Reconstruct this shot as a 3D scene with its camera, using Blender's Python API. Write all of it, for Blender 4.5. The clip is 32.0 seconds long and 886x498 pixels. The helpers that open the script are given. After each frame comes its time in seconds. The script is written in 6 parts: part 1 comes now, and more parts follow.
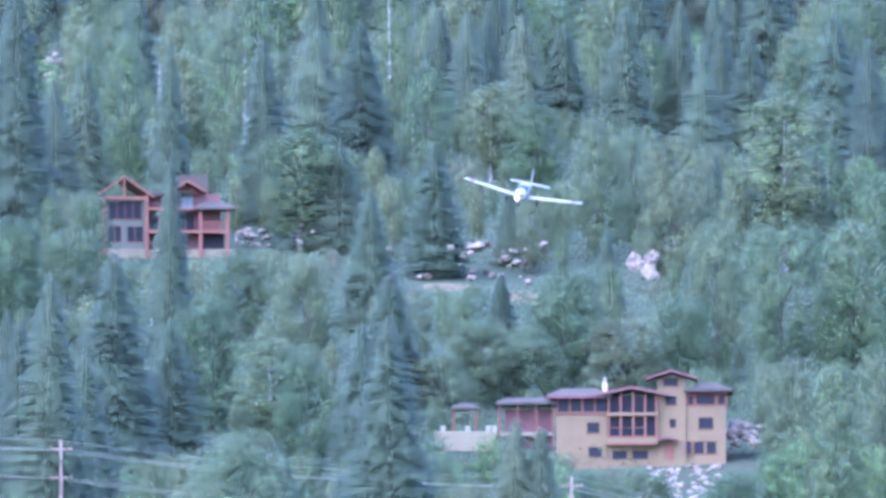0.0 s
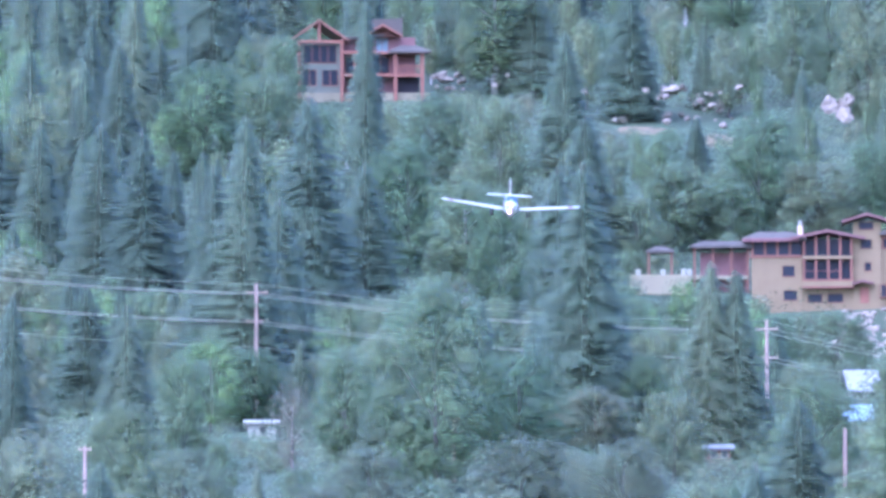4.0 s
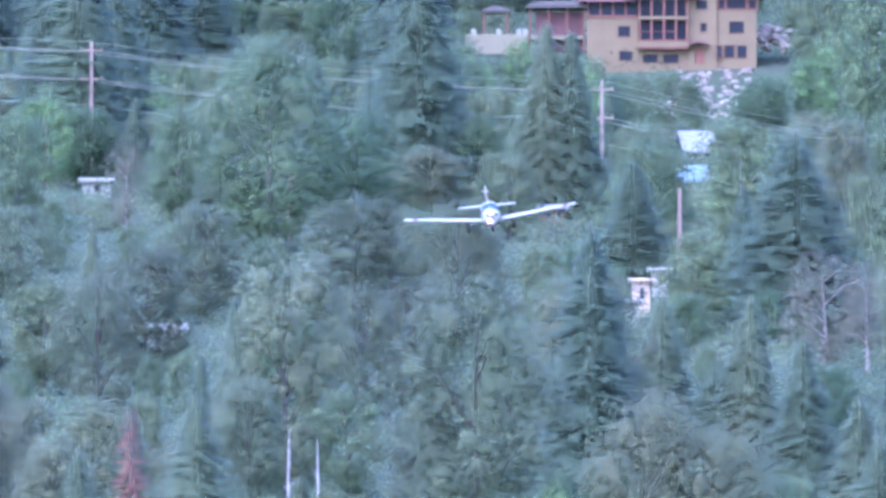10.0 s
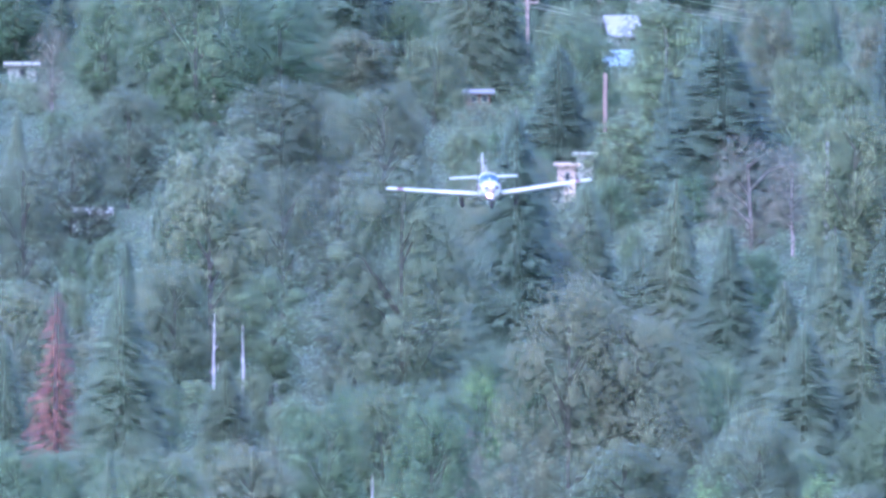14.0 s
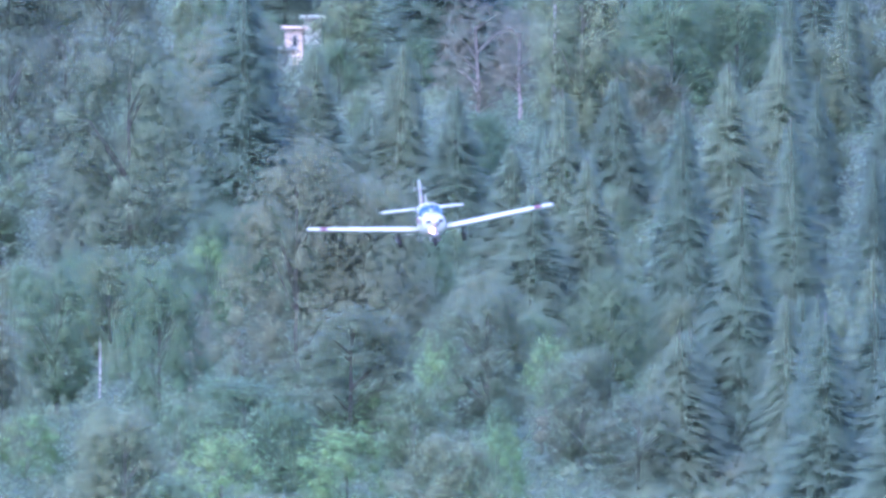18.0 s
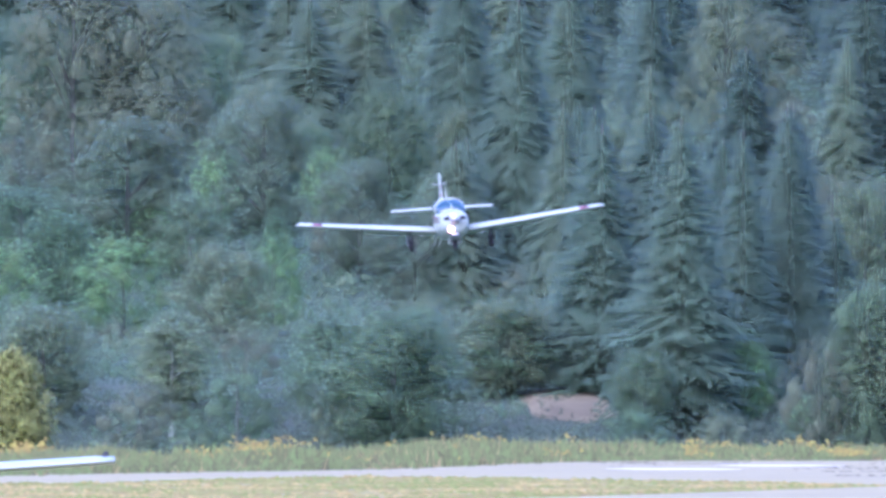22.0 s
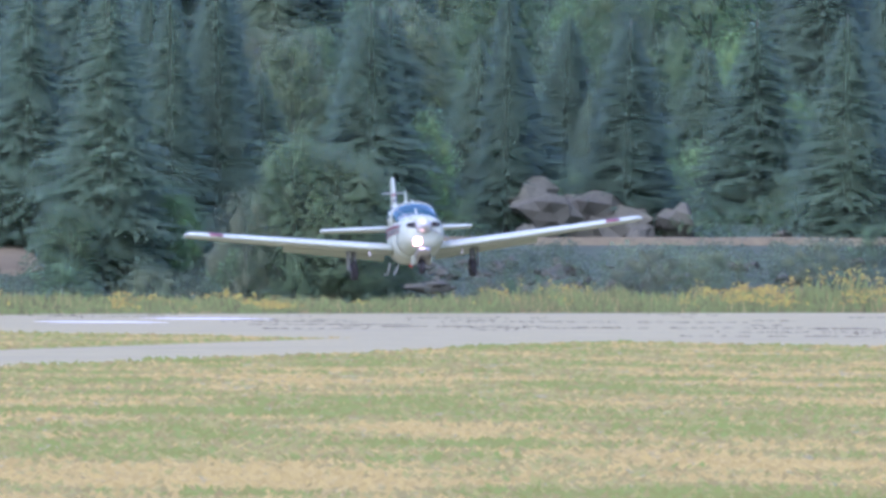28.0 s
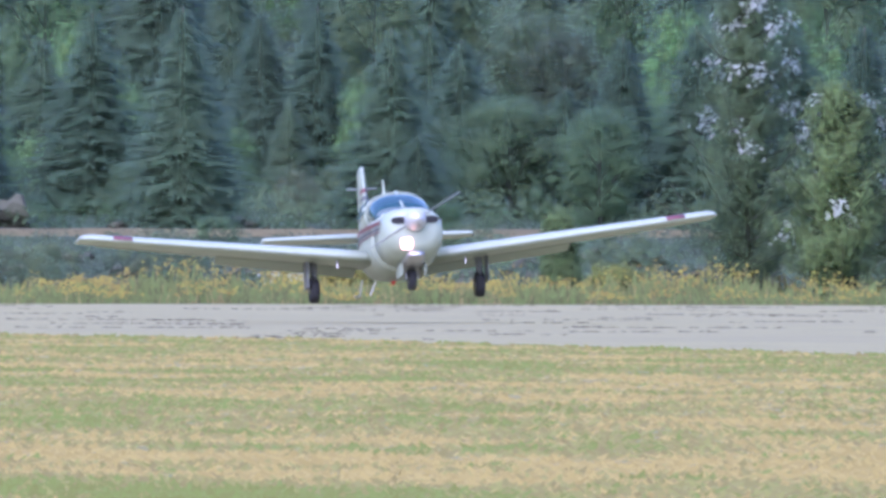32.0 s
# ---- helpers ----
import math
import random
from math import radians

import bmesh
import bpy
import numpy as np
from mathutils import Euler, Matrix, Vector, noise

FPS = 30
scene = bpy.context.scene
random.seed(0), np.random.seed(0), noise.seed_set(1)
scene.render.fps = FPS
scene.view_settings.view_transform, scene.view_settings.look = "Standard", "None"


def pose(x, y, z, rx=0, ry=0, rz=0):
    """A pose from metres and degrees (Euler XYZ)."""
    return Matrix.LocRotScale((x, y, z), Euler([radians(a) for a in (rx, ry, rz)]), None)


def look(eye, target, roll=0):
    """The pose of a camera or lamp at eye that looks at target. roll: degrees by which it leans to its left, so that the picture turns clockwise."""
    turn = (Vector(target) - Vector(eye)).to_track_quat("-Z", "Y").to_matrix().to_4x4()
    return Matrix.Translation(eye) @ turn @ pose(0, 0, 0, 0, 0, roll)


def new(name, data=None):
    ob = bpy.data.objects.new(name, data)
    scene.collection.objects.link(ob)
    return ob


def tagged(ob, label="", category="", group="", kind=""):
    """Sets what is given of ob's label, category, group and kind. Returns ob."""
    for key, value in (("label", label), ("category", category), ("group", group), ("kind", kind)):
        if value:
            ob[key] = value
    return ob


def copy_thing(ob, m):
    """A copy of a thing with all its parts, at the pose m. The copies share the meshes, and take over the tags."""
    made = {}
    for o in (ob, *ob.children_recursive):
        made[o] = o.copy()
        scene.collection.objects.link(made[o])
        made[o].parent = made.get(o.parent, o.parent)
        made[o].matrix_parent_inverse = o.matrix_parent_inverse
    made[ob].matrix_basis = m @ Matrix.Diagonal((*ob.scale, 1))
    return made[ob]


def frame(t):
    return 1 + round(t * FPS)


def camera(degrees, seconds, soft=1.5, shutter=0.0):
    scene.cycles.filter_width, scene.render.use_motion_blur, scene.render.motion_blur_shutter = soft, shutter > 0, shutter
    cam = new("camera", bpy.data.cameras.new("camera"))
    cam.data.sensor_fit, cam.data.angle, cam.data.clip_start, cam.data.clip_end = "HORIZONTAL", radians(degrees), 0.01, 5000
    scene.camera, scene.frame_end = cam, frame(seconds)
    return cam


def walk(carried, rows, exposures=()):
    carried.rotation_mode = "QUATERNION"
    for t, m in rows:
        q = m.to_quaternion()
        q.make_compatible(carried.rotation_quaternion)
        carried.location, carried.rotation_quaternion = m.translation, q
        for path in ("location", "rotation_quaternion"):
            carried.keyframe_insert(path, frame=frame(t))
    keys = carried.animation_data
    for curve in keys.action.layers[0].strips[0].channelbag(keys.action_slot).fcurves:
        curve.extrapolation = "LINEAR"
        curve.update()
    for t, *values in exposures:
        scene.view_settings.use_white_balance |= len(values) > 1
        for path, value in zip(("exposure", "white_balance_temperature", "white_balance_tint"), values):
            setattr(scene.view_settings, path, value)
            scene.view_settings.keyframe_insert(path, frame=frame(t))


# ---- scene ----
EYE = (0.0, 0.0, 0.9)
# seconds, pan to the right of the runway's line, tilt, roll in degrees
PATH = [
    (0, 2.2349, 3.3182, -0.23),
    (0.5, 2.0840, 3.2320, -0.23),
    (1, 1.9533, 3.1986, -0.23),
    (1.5, 1.8466, 3.1476, -0.24),
    (2, 1.7451, 3.0973, -0.25),
    (2.5, 1.6542, 3.0552, -0.26),
    (3, 1.5985, 2.9785, -0.26),
    (3.5, 1.5713, 2.8896, -0.26),
    (5.5, 1.7892, 2.5801, -0.09),
    (6, 1.8364, 2.4885, -0.08),
    (6.5, 1.8605, 2.4006, -0.07),
    (7, 1.8958, 2.3520, -0.06),
    (7.5, 1.9505, 2.3089, -0.05),
    (8, 1.9841, 2.2670, -0.04),
    (8.5, 2.0141, 2.2161, -0.03),
    (9, 2.0484, 2.1699, -0.01),
    (9.5, 2.0903, 2.1058, -0.00),
    (10, 2.1322, 2.0200, 0.01),
    (10.5, 2.1770, 1.9483, 0.02),
    (11, 2.2046, 1.8987, 0.04),
    (11.5, 2.2429, 1.8806, 0.05),
    (12, 2.2726, 1.8444, 0.06),
    (12.5, 2.3068, 1.8181, 0.06),
    (13, 2.3377, 1.7621, 0.06),
    (13.5, 2.3574, 1.6925, 0.06),
    (15.5, 2.5800, 1.5504, -0.03),
    (16, 2.7492, 1.5041, -0.04),
    (16.5, 2.8822, 1.4462, -0.05),
    (17, 3.0116, 1.3699, -0.05),
    (17.5, 3.1344, 1.2825, -0.05),
    (18, 3.2677, 1.1950, -0.04),
    (18.5, 3.4038, 1.1067, -0.03),
    (19, 3.5206, 1.0194, -0.02),
    (19.5, 3.6016, 0.9031, -0.00),
    (20, 3.6699, 0.8242, 0.01),
    (20.5, 3.7474, 0.7413, 0.03),
    (21, 3.8294, 0.6541, 0.05),
    (21.5, 3.9125, 0.6140, 0.08),
    (22, 3.9984, 0.5746, 0.10),
    (22.5, 4.0996, 0.4990, 0.12),
    (23, 4.2162, 0.4491, 0.13),
    (23.5, 4.3577, 0.3780, 0.14),
    (24, 4.5297, 0.3315, 0.14),
    (24.5, 4.6662, 0.2779, 0.14),
    (26.5, 5.2601, 0.1670, 0.09),
    (27, 5.4781, 0.1416, 0.09),
    (27.5, 5.6674, 0.1121, 0.09),
    (28, 5.8732, 0.0971, 0.10),
    (28.5, 6.1343, 0.0937, 0.11),
    (29, 6.3828, 0.0937, 0.12),
    (29.5, 6.6112, 0.1091, 0.12),
    (30, 6.8517, 0.0888, 0.13),
    (30.5, 7.1448, 0.0960, 0.13),
    (31, 7.4211, 0.1075, 0.13),
    (31.5, 7.7245, 0.0942, 0.12),
    (32, 8.0473, 0.0721, 0.12),
]


def aim(pan, tilt, roll):
    """A pose at the eye: degrees to the right of the runway's line, up, and of roll."""
    a, e = radians(pan), radians(tilt)
    way = Vector((math.sin(a) * math.cos(e), math.cos(a) * math.cos(e), math.sin(e)))
    return look(EYE, Vector(EYE) + way * 100.0, roll)


cam = camera(2.8967, 32.0, soft=3.5)
walk(cam, [(t, aim(p, e, r)) for t, p, e, r in PATH], [(0.0, 2.45, 4770, 49), (13.0, 2.33, 4770, 51), (19.0, 2.3, 4770, 51), (21.5, 1.97, 4870, 48), (24.0, 1.68, 4960, 44), (27.0, 1.52, 5110, 40), (32.0, 1.45, 5200, 38)])

# ---- light: high hazy sun behind the eye, over a bright summer sky ----
world = bpy.data.worlds.new("sky")
scene.world = world
world.use_nodes = True
nt = world.node_tree
nt.nodes.clear()
sky = nt.nodes.new("ShaderNodeTexSky")
sky.sky_type, sky.sun_disc = "NISHITA", False
SUN_UP, SUN_ROUND = 47.0, 216.0
sky.sun_elevation, sky.sun_rotation = radians(SUN_UP), radians(SUN_ROUND)
sky.air_density, sky.dust_density, sky.ozone_density = 1.3, 1.5, 3.0
bg = nt.nodes.new("ShaderNodeBackground")
bg.inputs["Strength"].default_value = 0.12
out = nt.nodes.new("ShaderNodeOutputWorld")
nt.links.new(sky.outputs[0], bg.inputs[0])
nt.links.new(bg.outputs[0], out.inputs[0])
sun_data = bpy.data.lights.new("sun", "SUN")
sun_data.energy, sun_data.angle, sun_data.color = 1.7, radians(90), (1.0, 0.96, 0.92)
sun = new("sun", sun_data)
_a, _e = radians(SUN_ROUND), radians(SUN_UP)
sun.matrix_world = look((0, 0, 400), Vector((0, 0, 400)) - Vector((math.sin(_a) * math.cos(_e), math.cos(_a) * math.cos(_e), math.sin(_e))))

# ---- materials ----
def material(name, color, rough=0.6, metal=0.0, spec=0.5, vary=0.0, grain=0.0, scale=1.0, detail_scale=8.0, dark=None, bump=0.0, island=0.0,
             per_object=0.0, emit=0.0, through_light=0.0, alt=None, transmission=0.0, hue=0.0):
    """A procedural surface: base colour with large stains (vary), fine grain, a bump, and shifts by object and by island."""
    m = bpy.data.materials.new(name)
    m.use_nodes = True
    t = m.node_tree
    N, L = t.nodes, t.links
    p = N["Principled BSDF"]
    p.inputs["Roughness"].default_value, p.inputs["Metallic"].default_value = rough, metal
    p.inputs["Specular IOR Level"].default_value = spec
    p.inputs["Base Color"].default_value = (*color, 1)
    if transmission:
        p.inputs["Transmission Weight"].default_value = transmission
    col = None
    geo = N.new("ShaderNodeNewGeometry")
    tex = N.new("ShaderNodeTexCoord")

    def rgb(c):
        n = N.new("ShaderNodeRGB")
        n.outputs[0].default_value = (*c, 1)
        return n.outputs[0]

    def mix(fac, a, b, kind="MIX"):
        n = N.new("ShaderNodeMix")
        n.data_type, n.blend_type = "RGBA", kind
        for socket, v in ((n.inputs[0], fac), (n.inputs[6], a), (n.inputs[7], b)):
            if isinstance(v, (int, float)):
                socket.default_value = v
            else:
                L.new(v, socket)
        return n.outputs[2]

    def noise_tex(s, det=4.0, rough_=0.6):
        n = N.new("ShaderNodeTexNoise")
        n.inputs["Scale"].default_value, n.inputs["Detail"].default_value, n.inputs["Roughness"].default_value = s, det, rough_
        L.new(tex.outputs["Object"], n.inputs["Vector"])
        return n.outputs[0]

    def ramp(v, lo, hi):
        n = N.new("ShaderNodeMapRange")
        n.inputs[1].default_value, n.inputs[2].default_value = lo, hi
        L.new(v, n.inputs[0])
        return n.outputs[0]

    col = rgb(color)
    if alt is not None:
        info = N.new("ShaderNodeObjectInfo")
        col = mix(info.outputs["Random"], col, rgb(alt))
    if vary:
        d = dark or tuple(c * 0.55 for c in color)
        col = mix(ramp(noise_tex(scale, 5.0), 0.42, 0.68), col, mix(1.0 - vary, rgb(d), col))
    if grain:
        f = ramp(noise_tex(detail_scale, 6.0, 0.7), 0.25, 0.75)
        hi = mix(1.0, col, rgb((1 + grain,) * 3), "MULTIPLY")
        lo = mix(1.0, col, rgb((1 - grain,) * 3), "MULTIPLY")
        col = mix(f, lo, hi)
    if per_object:
        info = N.new("ShaderNodeObjectInfo")
        hsv = N.new("ShaderNodeHueSaturation")
        mr = N.new("ShaderNodeMapRange")
        mr.inputs[3].default_value, mr.inputs[4].default_value = 1 - per_object, 1 + per_object
        L.new(info.outputs["Random"], mr.inputs[0])
        L.new(mr.outputs[0], hsv.inputs["Value"])
        L.new(col, hsv.inputs["Color"])
        col = hsv.outputs[0]
    if island:
        hsv = N.new("ShaderNodeHueSaturation")
        mr = N.new("ShaderNodeMapRange")
        mr.inputs[3].default_value, mr.inputs[4].default_value = 1 - island, 1 + island
        L.new(geo.outputs["Random Per Island"], mr.inputs[0])
        L.new(mr.outputs[0], hsv.inputs["Value"])
        if hue:
            mh = N.new("ShaderNodeMapRange")
            mh.inputs[3].default_value, mh.inputs[4].default_value = 0.5 - hue, 0.5 + hue
            L.new(geo.outputs["Random Per Island"], mh.inputs[0])
            L.new(mh.outputs[0], hsv.inputs["Hue"])
        L.new(col, hsv.inputs["Color"])
        col = hsv.outputs[0]
    L.new(col, p.inputs["Base Color"])
    if bump:
        b = N.new("ShaderNodeBump")
        b.inputs["Strength"].default_value, b.inputs["Distance"].default_value = 0.6, bump
        L.new(noise_tex(detail_scale, 6.0, 0.7), b.inputs["Height"])
        L.new(b.outputs[0], p.inputs["Normal"])
    if emit:
        p.inputs["Emission Color"].default_value, p.inputs["Emission Strength"].default_value = (*color, 1), emit
    if through_light:
        tr = N.new("ShaderNodeBsdfTranslucent")
        L.new(col, tr.inputs[0])
        mx = N.new("ShaderNodeMixShader")
        mx.inputs[0].default_value = through_light
        L.new(p.outputs[0], mx.inputs[1])
        L.new(tr.outputs[0], mx.inputs[2])
        L.new(mx.outputs[0], N["Material Output"].inputs[0])
    return m


def leaf(name, a, b, island=0.12, hue=0.012, gaps=0.43):
    m = material(name, a, rough=0.7, spec=0.25, alt=b, island=island, hue=hue, through_light=0.5, per_object=0.12)
    p = m.node_tree.nodes["Principled BSDF"]
    # faint blue sheen lays a veil of haze into the leaf surface
    p.inputs["Sheen Weight"].default_value, p.inputs["Sheen Roughness"].default_value = 0.15, 0.6
    p.inputs["Sheen Tint"].default_value = (0.6, 0.8, 1.0, 1)
    # each leaf face stands for a spray with gaps between its leaflets
    t = m.node_tree
    clear, mx, end = t.nodes.new("ShaderNodeBsdfTransparent"), t.nodes.new("ShaderNodeMixShader"), t.nodes["Material Output"].inputs[0]
    # this see-through share also lifts the crowns' shade, in place of haze
    mx.inputs[0].default_value = gaps
    t.links.new(end.links[0].from_socket, mx.inputs[1])
    t.links.new(clear.outputs[0], mx.inputs[2])
    t.links.new(mx.outputs[0], end)
    return m


M = {
    "fir": leaf("fir needles", (0.098, 0.162, 0.092), (0.112, 0.174, 0.092), gaps=0.44),
    "cedar": leaf("cedar sprays", (0.118, 0.192, 0.104), (0.148, 0.204, 0.102), gaps=0.46),
    "broad": leaf("broad leaves", (0.120, 0.212, 0.088), (0.161, 0.208, 0.094)),
    "birch": leaf("birch leaves", (0.143, 0.238, 0.094), (0.182, 0.236, 0.100)),
    "scrub": leaf("scrub leaves", (0.072, 0.140, 0.054), (0.084, 0.138, 0.056), island=0.08, hue=0.02),
    "bramble": leaf("dark bank brambles", (0.074, 0.124, 0.056), (0.086, 0.122, 0.060), island=0.1),
    "willow": leaf("willow leaves", (0.171, 0.202, 0.102), (0.158, 0.208, 0.096)),
    "cotton": leaf("cottonwood leaves", (0.133, 0.172, 0.090), (0.124, 0.176, 0.084)),
    "lime": leaf("light green leaves", (0.152, 0.276, 0.088), (0.173, 0.278, 0.092)),
    "withered": leaf("withered grey-brown leaves", (0.205, 0.215, 0.130), (0.190, 0.200, 0.120), gaps=0.62),
    "rust": leaf("rust brown needles", (0.30, 0.145, 0.095), (0.27, 0.13, 0.085), gaps=0.5),
    "poplar": leaf("poplar leaves", (0.112, 0.165, 0.075), (0.128, 0.18, 0.075)),
    "poplar_light": leaf("yellow-green poplar leaves", (0.15, 0.215, 0.075), (0.165, 0.225, 0.075)),
    "poplar_white": leaf("white leaf undersides", (0.62, 0.65, 0.60), (0.66, 0.68, 0.62), island=0.2),
    "twig": material("grey twigs", (0.20, 0.175, 0.15), 0.9, grain=0.3, per_object=0.1),
    "bark": material("bark", (0.075, 0.068, 0.06), 0.95, grain=0.4, detail_scale=5.0, per_object=0.15),
    "pale_bark": material("pale birch bark", (0.38, 0.365, 0.35), 0.9, grain=0.35, detail_scale=4.0, vary=0.6, scale=1.5),
    "pole": material("weathered pole timber", (0.26, 0.19, 0.15), 0.9, grain=0.3, detail_scale=6.0),
    "wire": material("power wire", (0.2, 0.21, 0.17), 0.5, 0.6),
    "forest_floor": material("forest floor", (0.034, 0.066, 0.026), 0.95, vary=0.7, scale=0.05, grain=0.2, detail_scale=0.5, dark=(0.042, 0.056, 0.026)),
    "bank_soil": material("stony dark bank soil", (0.036, 0.058, 0.024), 0.95, vary=0.6, scale=0.25, grain=0.45, detail_scale=1.2, dark=(0.056, 0.060, 0.036), bump=0.15),
    "rock": material("grey rock", (0.080, 0.081, 0.050), 0.9, vary=0.8, scale=0.9, grain=0.35, detail_scale=3.0, bump=0.1, per_object=0.25),
    "pale_rock": material("pale blasted rock", (0.235, 0.215, 0.158), 0.9, vary=0.7, scale=0.6, grain=0.35, detail_scale=3.0, per_object=0.25),
    "soil": material("bare brown soil", (0.130, 0.108, 0.050), 0.95, vary=0.6, scale=0.3, grain=0.3, detail_scale=2.0),
    "stucco": material("tan stucco", (0.165, 0.132, 0.064), 0.9, vary=0.3, scale=0.4, grain=0.08, detail_scale=4.0),
    "timber": material("red brown timber", (0.150, 0.068, 0.038), 0.75, vary=0.4, scale=0.8, grain=0.25, detail_scale=7.0, per_object=0.12),
    "orange_timber": material("orange stained log timber", (0.20, 0.085, 0.046), 0.7, vary=0.35, scale=0.8, grain=0.2, detail_scale=6.0, per_object=0.15),
    # grey-green paints in the trees that the gable's glass reflects
    "tree_mirror_wall": material("boards coloured as glass mirroring trees", (0.105, 0.125, 0.085), 0.85, vary=0.3, scale=0.6, grain=0.15, detail_scale=5.0),
    "shingle": material("grey roof shingles", (0.080, 0.078, 0.062), 0.95, spec=0.1, vary=0.4, scale=0.5, grain=0.25, detail_scale=5.0, per_object=0.1),
    "brown_roof": material("brown roof edge", (0.15, 0.09, 0.08), 0.9, spec=0.1, vary=0.3, scale=0.5, grain=0.2),
    "pane": material("dark window glass", (0.014, 0.02, 0.026), 0.3, spec=0.15),
    "concrete": material("pale concrete", (0.190, 0.182, 0.104), 0.9, vary=0.5, scale=0.4, grain=0.15),
    "white_paint": material("white paint", (0.215, 0.234, 0.172), 0.6, vary=0.15, scale=0.7),
    "tin": material("bright metal roofing", (0.20, 0.225, 0.205), 0.6, 0.1, vary=0.2, scale=0.6),
    "green_tin": material("pale green metal roof", (0.13, 0.21, 0.215), 0.7, 0.0, vary=0.3, scale=0.5),
    "beige": material("beige siding", (0.42, 0.33, 0.23), 0.8, vary=0.2, scale=0.5),
    "asphalt": material("worn pale asphalt", (0.262, 0.234, 0.098), 0.9, vary=0.5, scale=0.12, grain=0.25, detail_scale=1.5, dark=(0.19, 0.168, 0.088)),
    "marking": material("worn white marking", (0.6, 0.6, 0.6), 0.85, vary=0.5, scale=0.8),
    "aircraft_white": material("aircraft white enamel", (0.34, 0.382, 0.295), 0.35, spec=0.5, vary=0.08, scale=1.5),
    "aircraft_red": material("maroon trim paint", (0.15, 0.04, 0.05), 0.4, vary=0.15, scale=2.0),
    "aircraft_grey": material("grey trim paint", (0.10, 0.10, 0.11), 0.5),
    "blade_grey": material("grey propeller paint", (0.16, 0.17, 0.17), 0.5),
    "canopy": material("tinted canopy glass", (0.02, 0.06, 0.07), 0.06, spec=0.8),
    "rubber": material("tyre rubber", (0.02, 0.02, 0.022), 0.85, grain=0.2),
    "steel": material("bare steel", (0.45, 0.45, 0.46), 0.35, 0.9, grain=0.15),
    "chrome": material("polished spinner metal", (0.5, 0.5, 0.51), 0.4, 0.3),
    # near black, painted in for the shade inside openings
    "black": material("black for shaded openings", (0.012, 0.012, 0.014), 0.8),
    # white lamp; the pink fringe of its glare is put into the emission colour
    "lamp": material("landing lamp", (1.0, 0.50, 0.38), emit=3.4),
    "beacon": material("red beacon glass", (0.35, 0.03, 0.02), 0.3, emit=0.1),
    "yellow_bush": leaf("yellow-green leaves", (0.30, 0.275, 0.06), (0.23, 0.26, 0.065)),
    "grass_mid": material("fading grass", (0.190, 0.170, 0.045), 0.9, island=0.12, hue=0.02),
    "grass_green": material("green grass", (0.138, 0.158, 0.026), 0.9, island=0.15, hue=0.02),
    "grass_straw": material("bleached straw", (0.276, 0.212, 0.058), 0.9, island=0.15),
    "crack": material("brown crack weeds", (0.075, 0.066, 0.048), 0.95, island=0.3),
    "goldenrod": material("goldenrod flowers", (0.206, 0.158, 0.022), 0.8, island=0.25, hue=0.02),
    "weed": material("green weeds", (0.084, 0.102, 0.021), 0.8, island=0.4, hue=0.025),
    "dry": material("dry straw", (0.176, 0.148, 0.053), 0.9, island=0.3, through_light=0.2),
}


# ---- helpers for building ----
def mesh_of(name, verts, faces, mats=(), smooth=False, normals=None, face_mats=None):
    me = bpy.data.meshes.new(name)
    me.from_pydata(verts, [], faces)
    for m in mats:
        me.materials.append(m)
    if face_mats is not None:
        me.polygons.foreach_set("material_index", face_mats)
    if smooth or normals is not None:
        me.polygons.foreach_set("use_smooth", [True] * len(me.polygons))
    me.update()
    if normals is not None:
        me.normals_split_custom_set_from_vertices(normals)
    return me


def bm_mesh(name, bm, mat, smooth=False):
    me = bpy.data.meshes.new(name)
    bmesh.ops.recalc_face_normals(bm, faces=bm.faces)
    bm.to_mesh(me)
    bm.free()
    me.materials.append(M[mat])
    if smooth:
        me.polygons.foreach_set("use_smooth", [True] * len(me.polygons))
    return me


def part(name, bm, mat, parent, label="", smooth=False):
    """Links a bmesh, or a mesh, as one object under a thing or a part."""
    ob = new(name, bm if isinstance(bm, bpy.types.Mesh) else bm_mesh(name, bm, mat, smooth))
    ob.parent = parent
    if label:
        ob["label"] = label
    return ob


def box(bm, x0, x1, y0, y1, z0, z1, bevel=0.0):
    r = bmesh.ops.create_cube(bm, size=1.0)["verts"]
    for v in r:
        v.co = Vector((x0 + (v.co.x + 0.5) * (x1 - x0), y0 + (v.co.y + 0.5) * (y1 - y0), z0 + (v.co.z + 0.5) * (z1 - z0)))
    if bevel:
        edges = list({e for v in r for e in v.link_edges})
        bmesh.ops.bevel(bm, geom=edges, offset=bevel, segments=1, affect="EDGES")
    return bm


def boxed(x0, x1, y0, y1, z0, z1, bevel=0.02):
    return box(bmesh.new(), x0, x1, y0, y1, z0, z1, bevel)


def tube(bm, points, radii, sides=6):
    """A tapered tube along points."""
    rings = []
    for i, p in enumerate(points):
        a = Vector(points[max(i - 1, 0)])
        b = Vector(points[min(i + 1, len(points) - 1)])
        d = (b - a).normalized() if (b - a).length > 1e-6 else Vector((0, 0, 1))
        u = d.orthogonal().normalized()
        w = d.cross(u)
        rings.append([bm.verts.new(Vector(p) + (u * math.cos(k * math.tau / sides) + w * math.sin(k * math.tau / sides)) * radii[i]) for k in range(sides)])
    for r0, r1 in zip(rings, rings[1:]):
        for k in range(sides):
            bm.faces.new((r0[k], r0[(k + 1) % sides], r1[(k + 1) % sides], r1[k]))
    bm.faces.new(rings[0][::-1])
    bm.faces.new(rings[-1])
    return bm


